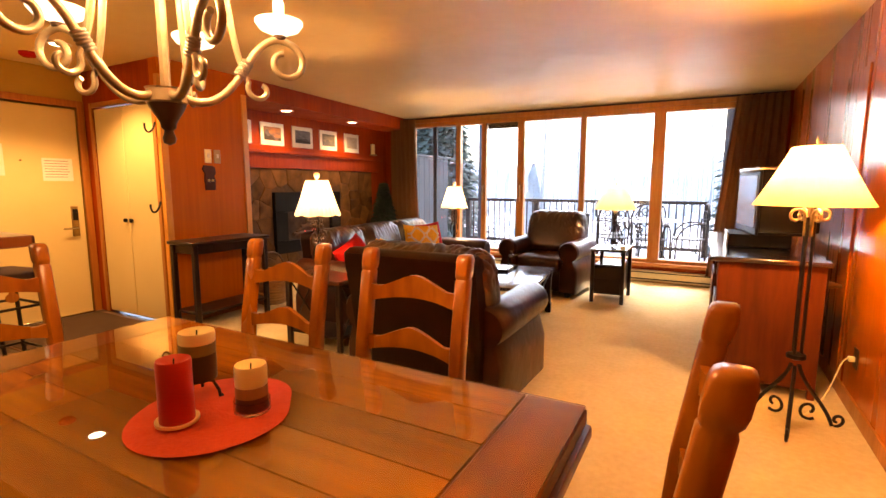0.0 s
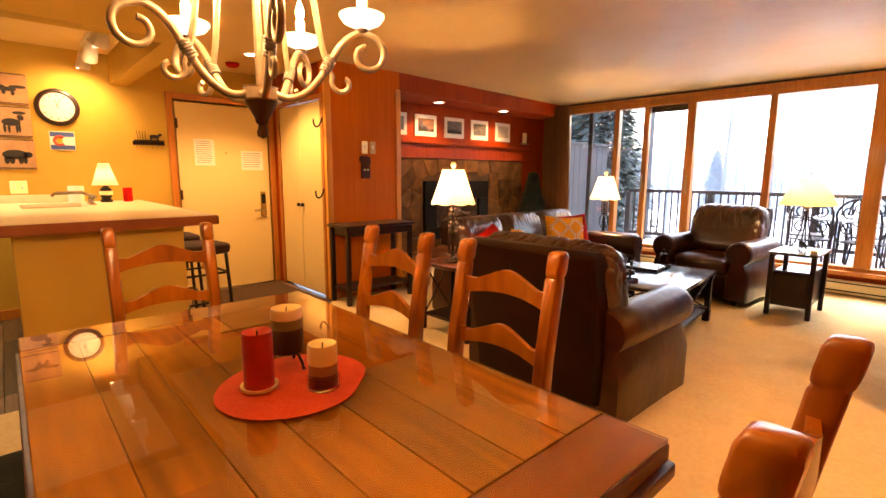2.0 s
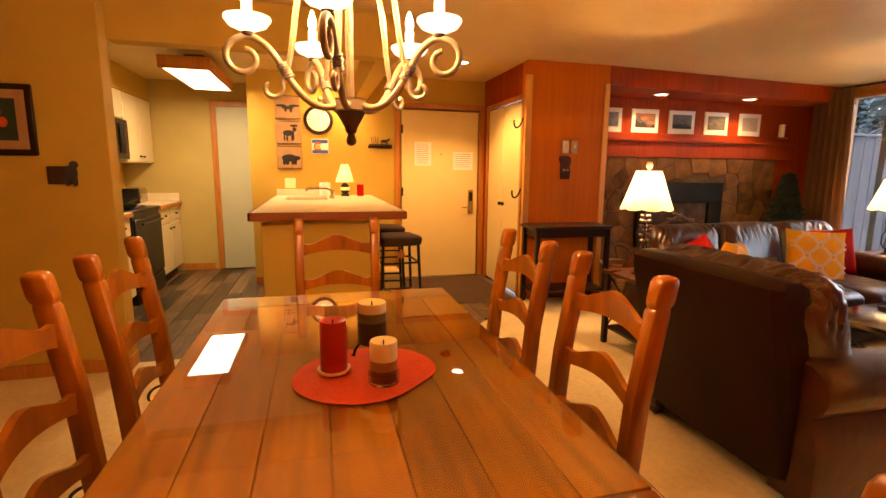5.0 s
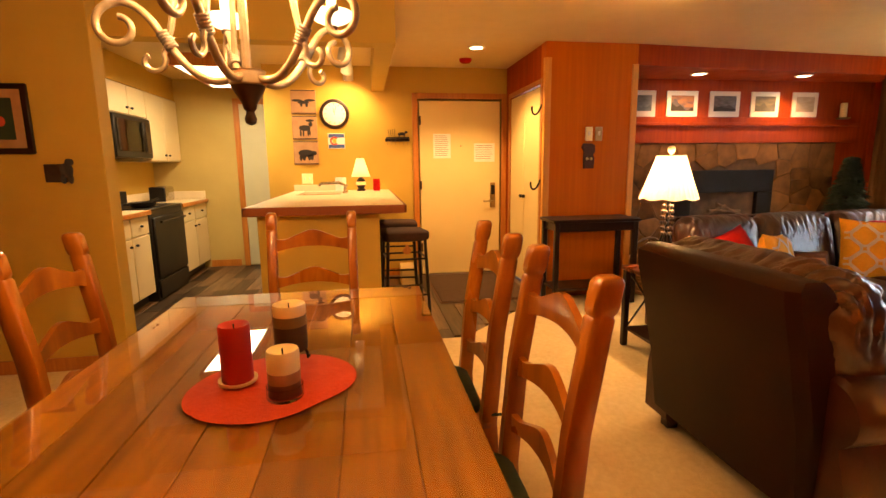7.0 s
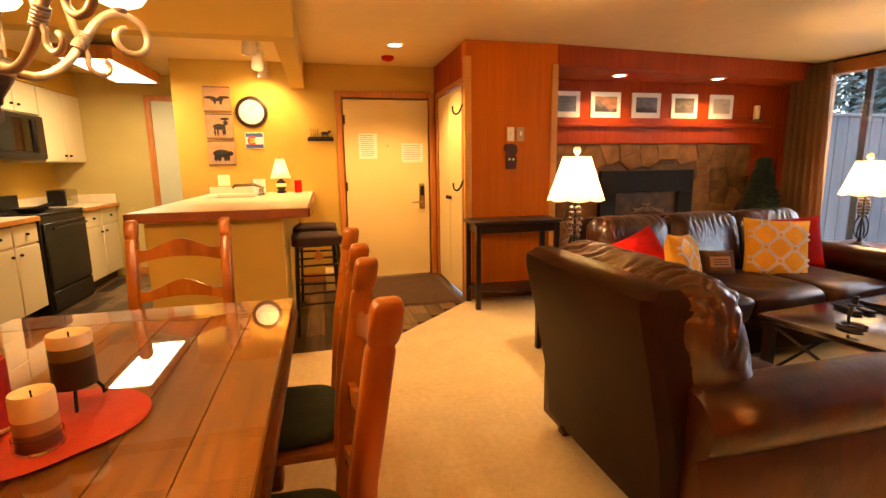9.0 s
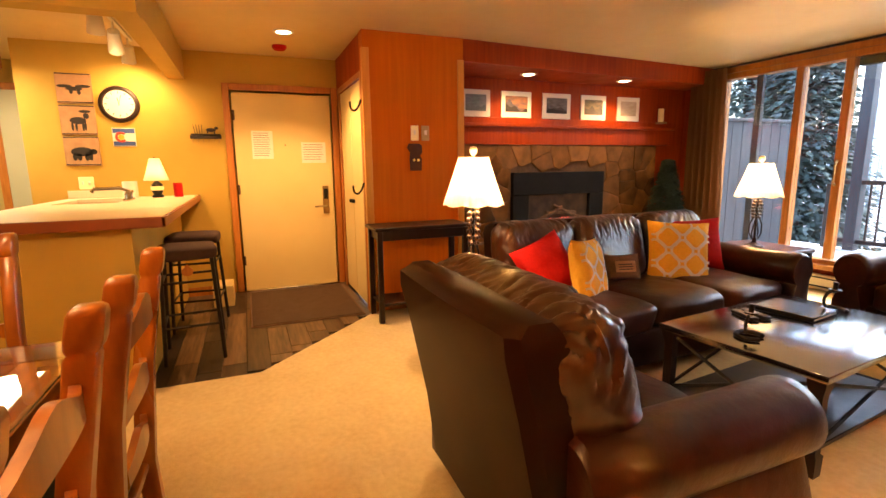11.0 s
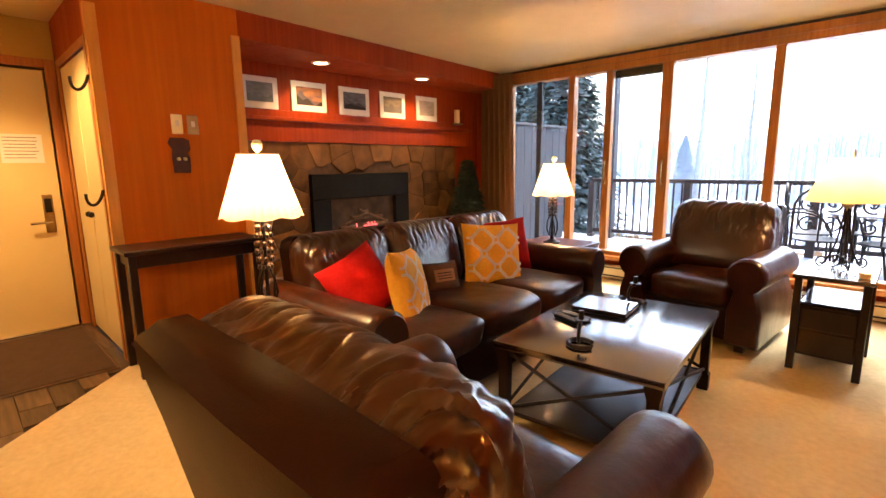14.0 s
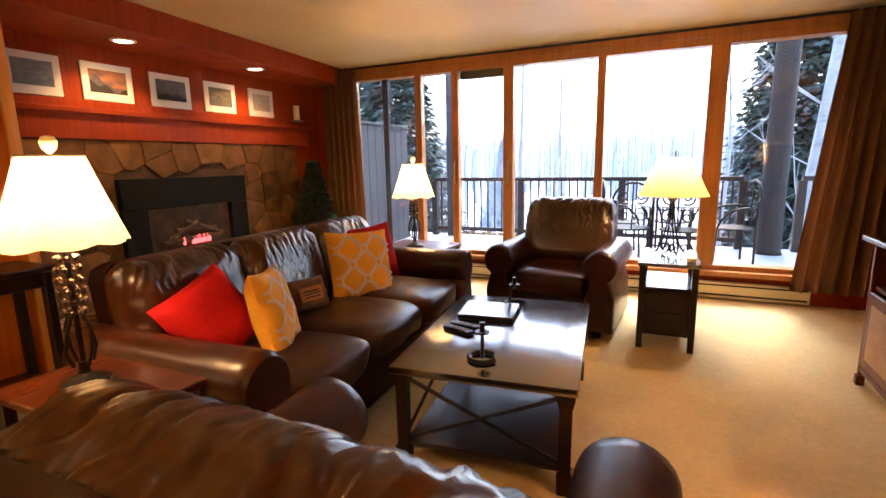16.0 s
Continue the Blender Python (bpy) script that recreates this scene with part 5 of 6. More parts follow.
for i, (nm, shp) in enumerate(ANIMALS):
    z1 = 2.135 - i * 0.275
    p = thing("animal_plaque", "tan wooden plaque with a dark " + nm + " silhouette", "wall plaque", group="stack of animal plaques")
    boxpart("board", (XW, XW + 0.02, 0.29, 0.56, z1 - 0.262, z1), M_TAN, p, bev=0.006)
    part("silhouette", blob(bmesh.new(), 0.425, z1 - 0.135, [(a * 1.15, b * 1.15, c * 1.15, d * 1.15) for a, b, c, d in shp], XW + 0.0205, XW + 0.023), M_DARKPRINT, p, "dark brown animal shape")
    for dz in (0.008, -0.25):
        boxpart("dark_border", (XW + 0.0202, XW + 0.0212, 0.295, 0.555, z1 - 0.012 + (0 if dz > 0 else -0.242), z1 - 0.004 + (0 if dz > 0 else -0.242)), M_DARKPRINT, p, bev=0)
ck = thing("wall_clock", "round wall clock with a dark frame and cream face", "clock", pose(XW, 0.753, 1.88, 0, 90, 0))
part("case", lathe(bmesh.new(), [(0.155, 0.0), (0.165, 0.012), (0.158, 0.032), (0.135, 0.036), (0.125, 0.022), (0.125, 0.01)], 0, 0, 40), M_ESPRESSO, ck)
part("face", lathe(bmesh.new(), [(0.002, 0.0), (0.126, 0.0), (0.126, 0.012), (0.002, 0.012)], 0, 0, 40), M_PAPER, ck)
for k in range(12):
    a = 2 * math.pi * k / 12
    part("hour_mark", bx(bmesh.new(), -0.003, 0.003, -0.010, 0.010, 0.0125, 0.014), M_DARKPRINT, ck).matrix_basis = pose(0, 0, 0, 0, 0, math.degrees(a)) @ pose(0, 0.104, 0)
part("clock_pointer", bx(bmesh.new(), -0.003, 0.003, -0.01, 0.06, 0.0145, 0.016), M_DARKPRINT, ck).matrix_basis = pose(0, 0, 0, 0, 0, 100)
part("clock_pointer", bx(bmesh.new(), -0.002, 0.002, -0.01, 0.085, 0.0165, 0.018), M_DARKPRINT, ck).matrix_basis = pose(0, 0, 0, 0, 0, 75)
fl = thing("flag_tile", "small flag tile with blue and white stripes and a red ring", "wall tile")
boxpart("tile", (XW, XW + 0.014, 0.67, 0.855, 1.50, 1.668), M_PAPER, fl)
boxpart("stripe", (XW + 0.0142, XW + 0.0152, 0.675, 0.85, 1.62, 1.662), M_BLUE, fl, "blue stripe", 0)
boxpart("stripe", (XW + 0.0142, XW + 0.0152, 0.675, 0.85, 1.506, 1.545), M_BLUE, fl, "blue stripe", 0)
part("ring", tube(bmesh.new(), spiral((XW + 0.018, 0.74, 1.584), (0, 1, 0), (0, 0, 1), 0.038, 0.038, 40, 320, 20), 0.011, 6), M_PLACEMAT, fl, "red letter ring")
part("disc", lathe(bmesh.new(), [(0.002, 0), (0.024, 0.0), (0.024, 0.003), (0.002, 0.003)], 0, 0, 16), M_GOLD, fl, "gold disc").matrix_basis = pose(XW + 0.0155, 0.74, 1.584, 0, 90, 0)
rk = thing("key_rack", "dark wooden rack with hooks and small horse figures", "key rack")
boxpart("board", (XW, XW + 0.02, 1.31, 1.59, 1.575, 1.61), M_ESPRESSO, rk)
boxpart("ledge", (XW, XW + 0.06, 1.32, 1.585, 1.61, 1.622), M_ESPRESSO, rk)
for i in range(6):
    part("hook", tube(bmesh.new(), [(XW + 0.02, 1.335 + i * 0.046, 1.58), (XW + 0.035, 1.335 + i * 0.046, 1.565), (XW + 0.04, 1.335 + i * 0.046, 1.548), (XW + 0.03, 1.335 + i * 0.046, 1.54)], 0.003), M_BRASS, rk)
part("horse_figure", blob(bmesh.new(), 1.50, 1.66, ((0, 0, 0.045, 0.018), (0.05, 0.018, 0.018, 0.014), (-0.03, -0.02, 0.006, 0.022), (0.03, -0.02, 0.006, 0.022)), XW + 0.02, XW + 0.035), M_DARKPRINT, rk)
for i in range(4):
    part("reed", tube(bmesh.new(), [(XW + 0.03, 1.36 + i * 0.02, 1.62), (XW + 0.03, 1.345 + i * 0.025, 1.71)], 0.003), M_FIR, rk)
sw = thing("light_switch", "cream double switch plate on the yellow wall", "switch")
boxpart("plate", (XW, XW + 0.008, 0.36, 0.48, 1.11, 1.225), M_WAXCREAM, sw)
for y in (0.395, 0.445):
    boxpart("toggle", (XW + 0.008, XW + 0.016, y - 0.008, y + 0.008, 1.15, 1.185), M_PAPER, sw)

# framed print and ornament on the stub wall
fr = thing("framed_print", "dark framed botanical print on the yellow wall", "picture")
boxpart("frame", (-2.899, -2.876, -1.25, -0.885, 1.39, 1.80), M_ESPRESSO, fr, bev=0.006)
boxpart("mat_board", (-2.8758, -2.8745, -1.215, -0.92, 1.425, 1.765), M_TAN, fr, bev=0)
boxpart("print", (-2.8743, -2.873, -1.165, -0.97, 1.475, 1.715), M_FIR, fr, bev=0)
part("flower", blob(bmesh.new(), -1.07, 1.60, ((0, 0.04, 0.03, 0.03), (0.03, -0.02, 0.025, 0.03), (-0.04, -0.03, 0.02, 0.02)), -2.8728, -2.872), M_PLACEMAT, fr)
og = thing("wall_ornament", "small dark metal animal ornament with a switch plate", "ornament")
boxpart("plate", (-2.899, -2.888, -0.86, -0.72, 1.22, 1.33), M_BRONZE_D, og)
part("figure", blob(bmesh.new(), -0.73, 1.29, ((0, 0, 0.035, 0.045), (0.02, 0.05, 0.022, 0.022), (-0.02, -0.05, 0.012, 0.03), (0.02, -0.05, 0.012, 0.03)), -2.887, -2.872), M_LOG, og)

# ---- kitchen ----
pen = thing("kitchen_peninsula", "yellow peninsula counter with a white laminate top and wood edge", "counter")
boxpart("body", (XD, -3.05, 0.32, 1.16, 0.0, 0.965), M_YELLOW, pen)
boxpart("base_trim", (-3.05, -3.038, 0.32, 1.16, 0, 0.08), M_TRIM, pen)
TZ = 1.03
for dims in ((XD, -2.955, 0.95, 1.33, TZ - 0.03, TZ), (XD, -5.0, 0.27, 0.95, TZ - 0.03, TZ), (-4.35, -2.955, 0.27, 0.95, TZ - 0.03, TZ), (-5.0, -4.35, 0.27, 0.40, TZ - 0.03, TZ), (-5.0, -4.35, 0.82, 0.95, TZ - 0.03, TZ)):
    boxpart("worktop", dims, M_LAMIN, pen, "white laminate top", 0)
boxpart("edge_band", (-2.955, -2.935, 0.25, 1.35, TZ - 0.06, TZ - 0.002), M_EDGE, pen, "red-brown wood edge", 0.005)
boxpart("edge_band", (XD, -2.935, 1.33, 1.35, TZ - 0.06, TZ - 0.002), M_EDGE, pen, "red-brown wood edge", 0.005)
boxpart("edge_band", (XD, -2.935, 0.25, 0.27, TZ - 0.06, TZ - 0.002), M_EDGE, pen, "red-brown wood edge", 0.005)
boxpart("underside", (XD, -2.96, 0.28, 1.32, TZ - 0.065, TZ - 0.031), M_TRIM, pen)
boxpart("backsplash", (XD, XD + 0.02, 0.27, 0.80, TZ, TZ + 0.07), M_LAMIN, pen)
boxpart("sink", (-5.0, -4.35, 0.40, 0.82, TZ - 0.029, TZ - 0.022), M_CHROME, pen, "steel sink")
fc = thing("faucet", "chrome kitchen faucet with side levers", "faucet")
part("spout", tube(bmesh.new(), [(-4.65, 0.86, TZ), (-4.65, 0.86, TZ + 0.08), (-4.65, 0.80, TZ + 0.105), (-4.65, 0.62, TZ + 0.10), (-4.65, 0.60, TZ + 0.075)], 0.014), M_CHROME, fc)
part("base", bx(bmesh.new(), -4.77, -4.53, 0.835, 0.885, TZ, TZ + 0.02, 0.008), M_CHROME, fc)
for x in (-4.75, -4.55):
    part("lever", tube(bmesh.new(), [(x, 0.86, TZ + 0.02), (x, 0.86, TZ + 0.06), (x + 0.05, 0.88, TZ + 0.075)], 0.011), M_CHROME, fc)
bl = thing("bar_lamp", "small black ceramic lamp with a cream cone shade", "lamp", pose(-5.02, 1.02, TZ))
part("base", lathe(bmesh.new(), [(0.045, 0), (0.052, 0.015), (0.035, 0.03), (0.045, 0.05), (0.05, 0.085), (0.045, 0.12), (0.02, 0.145), (0.008, 0.17)], 0, 0, 18), M_BLACK, bl)
part("band", lathe(bmesh.new(), [(0.0495, 0.066), (0.053, 0.07), (0.053, 0.098), (0.0490, 0.102)], 0, 0, 18, False), M_WAXCREAM, bl, "cream painted band")
part("shade", shade(bmesh.new(), 0.105, 0.042, 0.155, 0.355, 0, 0, 32), M_SHADE, bl)
part("finial", lathe(bmesh.new(), [(0.003, 0.35), (0.008, 0.36), (0.002, 0.372)], 0, 0, 8), M_BRONZE_D, bl)
lamp("bar_lamp_light", (-5.02, 1.02, TZ + 0.24), 0.14, 0.02)
tagged(part("red_cup", lathe(bmesh.new(), [(0.035, TZ), (0.038, TZ + 0.01), (0.038, TZ + 0.13), (0.033, TZ + 0.13), (0.033, TZ + 0.02)], -5.02, 1.19, 18), M_REDCLOTH), "small red cup on the counter", "cup")
tagged(part("paper_roll", lathe(bmesh.new(), [(0.01, TZ), (0.06, TZ), (0.06, TZ + 0.15), (0.01, TZ + 0.15)], -5.05, 0.80, 22), M_PAPER), "white paper towel roll on the counter", "paper roll")


def base_cabinet(x0, x1, drawers=True):
    c = thing("base_cabinet", "cream base cabinet with dark round knobs", "cabinet", group="kitchen base cabinets")
    boxpart("body", (x0, x1, -1.6, -1.02, 0.10, 0.875), M_CREAM, c)
    boxpart("toe_kick", (x0, x1, -1.6, -1.08, 0.0, 0.10), M_BLACK, c)
    n = max(1, round((x1 - x0) / 0.40))
    for i in range(n):
        a, b = x0 + (x1 - x0) * i / n + 0.008, x0 + (x1 - x0) * (i + 1) / n - 0.008
        d = boxpart("drawer_front", (a, b, -1.02, -1.0, 0.69, 0.86), M_CREAM, c)
        part("knob", lathe(bmesh.new(), [(0.002, 0.762), (0.014, 0.768), (0.014, 0.782), (0.002, 0.788)], (a + b) / 2, -0.985, 10), M_BLACK, d)
        d = boxpart("cabinet_door", (a, b, -1.02, -1.0, 0.11, 0.675), M_CREAM, c)
        part("knob", lathe(bmesh.new(), [(0.002, 0.60), (0.014, 0.606), (0.014, 0.62), (0.002, 0.626)], b - 0.05 if i % 2 == 0 else a + 0.05, -0.985, 10), M_BLACK, d)


base_cabinet(-6.28, -5.40)
base_cabinet(-4.56, -3.10)
for x0, x1 in ((-6.29, -5.40), (-4.57, -3.08)):
    w = thing("worktop", "white laminate worktop with a wood front edge", "worktop")
    boxpart("slab", (x0, x1, -1.6, -0.985, 0.877, 0.91), M_LAMIN, w)
    boxpart("edge_band", (x0, x1, -0.985, -0.97, 0.865, 0.908), M_TRIM, w)
    boxpart("backsplash", (x0, x1, -1.6, -1.58, 0.91, 1.01), M_LAMIN, w)
boxpart("end_splash", (-6.3, -6.28, -1.58, -1.0, 0.911, 1.01), M_LAMIN, w)
st = thing("kitchen_stove", "black electric range with coil burners", "stove")
boxpart("body", (-5.395, -4.575, -1.59, -0.99, 0.0, 0.90), M_BLACK, st)
boxpart("cooktop", (-5.395, -4.575, -1.59, -0.975, 0.90, 0.92), M_BLACK, st, bev=0.006)
ov = boxpart("oven_door", (-5.37, -4.60, -0.99, -0.965, 0.22, 0.83), M_BLACK, st, bev=0.008)
boxpart("drawer", (-5.37, -4.60, -0.99, -0.968, 0.03, 0.20), M_BLACK, st)
part("handle", tube(bmesh.new(), [(-5.30, -0.93, 0.78), (-4.67, -0.93, 0.78)], 0.012), M_BLACK, ov)
boxpart("back_panel", (-5.395, -4.575, -1.598, -1.54, 0.92, 1.06), M_BLACK, st)
for x, y in ((-5.2, -1.15), (-4.78, -1.15), (-5.2, -1.42), (-4.78, -1.42)):
    part("burner", tube(bmesh.new(), spiral((x, y, 0.924), (1, 0, 0), (0, 1, 0), 0.09, 0.02, 0, 1080, 48), 0.006, 6), M_IRON, st)
pan = thing("frying_pan", "black frying pan on the stove", "pan", pose(-4.78, -1.13, 0.931))
part("bowl", lathe(bmesh.new(), [(0.01, 0), (0.10, 0), (0.13, 0.04), (0.126, 0.04), (0.097, 0.006), (0.01, 0.006)], 0, 0, 24), M_IRON, pan)
part("handle", tube(bmesh.new(), [(-0.12, 0, 0.035), (-0.30, 0.03, 0.06)], 0.011), M_BLACK, pan)
mw = thing("microwave", "black microwave mounted over the stove", "microwave")
boxpart("body", (-5.39, -4.60, -1.6, -1.22, 1.41, 1.82), M_BLACK, mw, bev=0.006)
boxpart("door_window", (-5.16, -4.64, -1.22, -1.212, 1.47, 1.78), M_SMOKE, mw, "dark glass door")
boxpart("control_panel", (-5.37, -5.20, -1.22, -1.212, 1.46, 1.79), M_ESPRESSO, mw)
part("handle", tube(bmesh.new(), [(-5.18, -1.19, 1.47), (-5.18, -1.19, 1.77)], 0.01), M_BLACK, mw)


def wall_cabinet(x0, x1, z0, z1):
    c = thing("wall_cabinet", "cream wall cabinet with two flat doors and dark knobs", "cabinet", group="kitchen wall cabinets")
    boxpart("body", (x0, x1, -1.6, -1.27, z0, z1), M_CREAM, c)
    n = max(2, round((x1 - x0) / 0.42))
    for i in range(n):
        a, b = x0 + (x1 - x0) * i / n + 0.004, x0 + (x1 - x0) * (i + 1) / n - 0.004
        d = boxpart("cabinet_door", (a, b, -1.27, -1.25, z0 + 0.01, z1 - 0.01), M_CREAM, c)
        part("knob", lathe(bmesh.new(), [(0.002, z0 + 0.06), (0.014, z0 + 0.066), (0.014, z0 + 0.08), (0.002, z0 + 0.086)], b - 0.05 if i % 2 == 0 else a + 0.05, -1.235, 10), M_BLACK, d)


wall_cabinet(-6.29, -5.40, 1.38, 2.13)
wall_cabinet(-5.395, -4.60, 1.83, 2.13)
wall_cabinet(-4.595, -3.10, 1.38, 2.13)
struct("kitchen_soffit", [(-6.3, -3.06, -1.6, -1.27, 2.135, H)], M_YELLOW, "yellow soffit over the wall cabinets", "soffit")
ts = thing("toaster", "chrome toaster on the worktop", "toaster")
boxpart("body", (-6.02, -5.74, -1.45, -1.27, 0.915, 1.09), M_CHROME, ts, bev=0.03, seg=3)
boxpart("end_cap", (-5.745, -5.72, -1.45, -1.27, 0.912, 1.085), M_BLACK, ts, bev=0.01)
boxpart("slot", (-5.98, -5.78, -1.37, -1.35, 1.088, 1.093), M_BLACK, ts)
cm = thing("coffee_maker", "black coffee maker with a glass jug", "coffee maker")
boxpart("body", (-4.40, -4.22, -1.56, -1.44, 0.912, 1.24), M_BLACK, cm, bev=0.01)
boxpart("brew_head", (-4.40, -4.22, -1.44, -1.28, 1.15, 1.24), M_BLACK, cm, bev=0.01)
part("jug", lathe(bmesh.new(), [(0.055, 0.915), (0.068, 0.95), (0.06, 1.06), (0.045, 1.08)], -4.31, -1.35, 18), M_SMOKE, cm)
kl = thing("kitchen_ceiling_light", "wood-framed box ceiling light with a lit diffuser", "ceiling light")
boxpart("mount", (-5.15, -4.75, -0.48, -0.30, 2.30, H), M_BLACK, kl)
for dims in ((-5.58, -4.32, -0.60, -0.57, 2.19, 2.30), (-5.58, -4.32, -0.20, -0.17, 2.19, 2.30), (-5.58, -5.55, -0.57, -0.20, 2.19, 2.30), (-4.35, -4.32, -0.57, -0.20, 2.19, 2.30)):
    boxpart("frame", dims, M_TRIM, kl)
boxpart("diffuser", (-5.55, -4.35, -0.57, -0.20, 2.197, 2.205), M_DIFF, kl, "lit white diffuser", 0)
boxpart("cover", (-5.56, -4.34, -0.58, -0.19, 2.285, 2.298), M_PAPER, kl)
al = new("kitchen_light_lamp", bpy.data.lights.new("kitchen_light_lamp", "AREA"))
al.data.shape, al.data.size, al.data.size_y, al.data.energy, al.data.color = "RECTANGLE", 1.15, 0.34, 4.5, (1.0, 0.74, 0.42)
al.matrix_world = pose(-4.95, -0.385, 2.19)
tk = thing("track_light", "white track light with three adjustable heads", "track light")
boxpart("rail", (-5.0, -3.7, 0.93, 0.96, H - 0.02, H), M_PAPER, tk)
for x, dx, w in ((-3.85, -0.5, 4), (-4.35, -0.9, 0), (-4.85, -0.4, 3.4)):
    hd = part("head", tube(bmesh.new(), [(x, 0.945, H - 0.09), (x + dx * 0.14, 0.93, H - 0.21)], 0.04, 16, 0.055), M_PAPER, tk)
    part("stem", tube(bmesh.new(), [(x, 0.945, H - 0.02), (x, 0.945, H - 0.10)], 0.008), M_PAPER, tk)
    if w:
        part("lens", tube(bmesh.new(), [(x + dx * 0.141, 0.93, H - 0.211), (x + dx * 0.143, 0.93, H - 0.213)], 0.046, 16), M_CAN, hd, "lit lens")
        lamp("track_head_lamp", (x + dx * 0.16, 0.93, H - 0.235), w, 0.04, spot=130, target=(x + dx * 0.16 - 0.8, 0.70, 1.2))


def bar_stool(m):
    s = thing("bar_stool", "black metal bar stool with a dark brown padded seat", "stool", m, "stools at the counter")
    part("seat", cushion(bmesh.new(), 0, 0, 0.735, 0.19, 0.19, 0.045, 0.4, 0.3, 0.004), mat("dark_brown_suede", (0.05, 0.02, 0.012), None, 0.9, 40, bump=0.2), s)
    for a in (-1, 1):
        for b in (-1, 1):
            part("leg", tube(bmesh.new(), [(a * 0.15, b * 0.15, 0.70), (a * 0.18, b * 0.18, 0.0)], 0.013), M_IRON, s)
    for z, e in ((0.25, 0.168), (0.55, 0.156)):
        for p, q in (((-e, -e), (e, -e)), ((e, -e), (e, e)), ((e, e), (-e, e)), ((-e, e), (-e, -e))):
            part("stretcher", tube(bmesh.new(), [(*p, z), (*q, z)], 0.009, 6), M_IRON, s)
    part("ornament", blob(bmesh.new(), 0, 0.62, ((0, 0, 0.035, 0.03), (0, 0.03, 0.015, 0.02)), 0.155, 0.16), M_TRIM, s)
    return s


bs = bar_stool(pose(-3.55, 1.37, 0, 0, 0, 4))
copy_thing(bs, pose(-4.22, 1.36, 0, 0, 0, -4))
tagged(boxpart("floor_box", (-5.02, -4.72, 1.42, 1.60, 0.0, 0.20), M_DOOR, None, bev=0.006), "small cream box on the floor by the entry", "box")

# ---- TV cabinet ----
tv = thing("tv_cabinet", "dark cherry media cabinet with open shelves", "cabinet")
CB = mat("cherry_cabinet", (0.15, 0.030, 0.006), (0.085, 0.015, 0.003), 0.4, 6, (4, 4, 0.5), 0.05, coat=0.12, spec=0.25)
boxpart("worktop", (0.30, 0.93, 3.62, 5.50, 0.825, 0.855), M_CTOP, tv, "dark glossy top", 0.006)
boxpart("side_panel", (0.35, 0.91, 3.65, 3.68, 0.06, 0.825), CB, tv)
boxpart("side_panel", (0.35, 0.91, 5.44, 5.47, 0.06, 0.825), CB, tv)
boxpart("back_panel", (0.89, 0.91, 3.68, 5.44, 0.06, 0.825), CB, tv)
boxpart("bottom_shelf", (0.35, 0.89, 3.68, 5.44, 0.08, 0.11), CB, tv)
boxpart("shelf", (0.37, 0.89, 3.68, 5.44, 0.56, 0.585), CB, tv)
for a, b in ((3.69, 4.25), (4.87, 5.43)):
    d = boxpart("cabinet_door", (0.345, 0.365, a, b, 0.12, 0.55), CB, tv, bev=0.006)
    boxpart("door_panel", (0.341, 0.345, a + 0.06, b - 0.06, 0.18, 0.49), M_TAN, d)
boxpart("divider", (0.36, 0.89, 4.26, 4.285, 0.11, 0.825), CB, tv)
boxpart("divider", (0.36, 0.89, 4.835, 4.86, 0.11, 0.825), CB, tv)
for y in (3.67, 5.45):
    for x in (0.36, 0.89):
        boxpart("foot", (x - 0.02, x + 0.02, y - 0.02, y + 0.02, 0, 0.06), CB, tv)
md = thing("stereo", "silver and black stereo on the media cabinet", "stereo")
boxpart("body", (0.42, 0.80, 4.25, 4.70, 0.857, 0.95), M_BLACK, md)
boxpart("front_panel", (0.405, 0.42, 4.25, 4.70, 0.857, 0.95), M_CHROME, md)
tl = thing("television", "old tube television with a silver front", "television", pose(0.70, 4.42, 0.955, 0, 0, 8))
boxpart("shell", (-0.16, 0.20, -0.30, 0.30, 0.02, 0.46), M_BLACK, tl, bev=0.02, seg=2)
boxpart("front_panel", (-0.18, -0.16, -0.32, 0.32, 0.0, 0.45), M_BLACK, tl, bev=0.008)
boxpart("top_cap", (-0.185, 0.18, -0.32, 0.32, 0.452, 0.475), M_CHROME, tl, "silver top edge", 0.006)
boxpart("screen", (-0.185, -0.1805, -0.28, 0.28, 0.05, 0.42), M_CTOP, tl, "dark glossy screen")
boxpart("base", (-0.15, 0.18, -0.25, 0.25, 0.0, 0.02), M_BLACK, tl)

# ---- potted fir in the niche corner ----
pf = thing("artificial_fir", "small dark green artificial fir tree by the hearth", "plant", pose(-4.30, 6.50, 0))
part("pot", lathe(bmesh.new(), [(0.10, 0), (0.13, 0.02), (0.15, 0.28), (0.135, 0.28), (0.13, 0.24), (0.01, 0.24)], 0, 0, 20), M_BURLAP, pf)
part("trunk", tube(bmesh.new(), [(0, 0, 0.24), (0, 0, 1.30)], 0.018, 8, 0.005), M_TRUNK, pf)


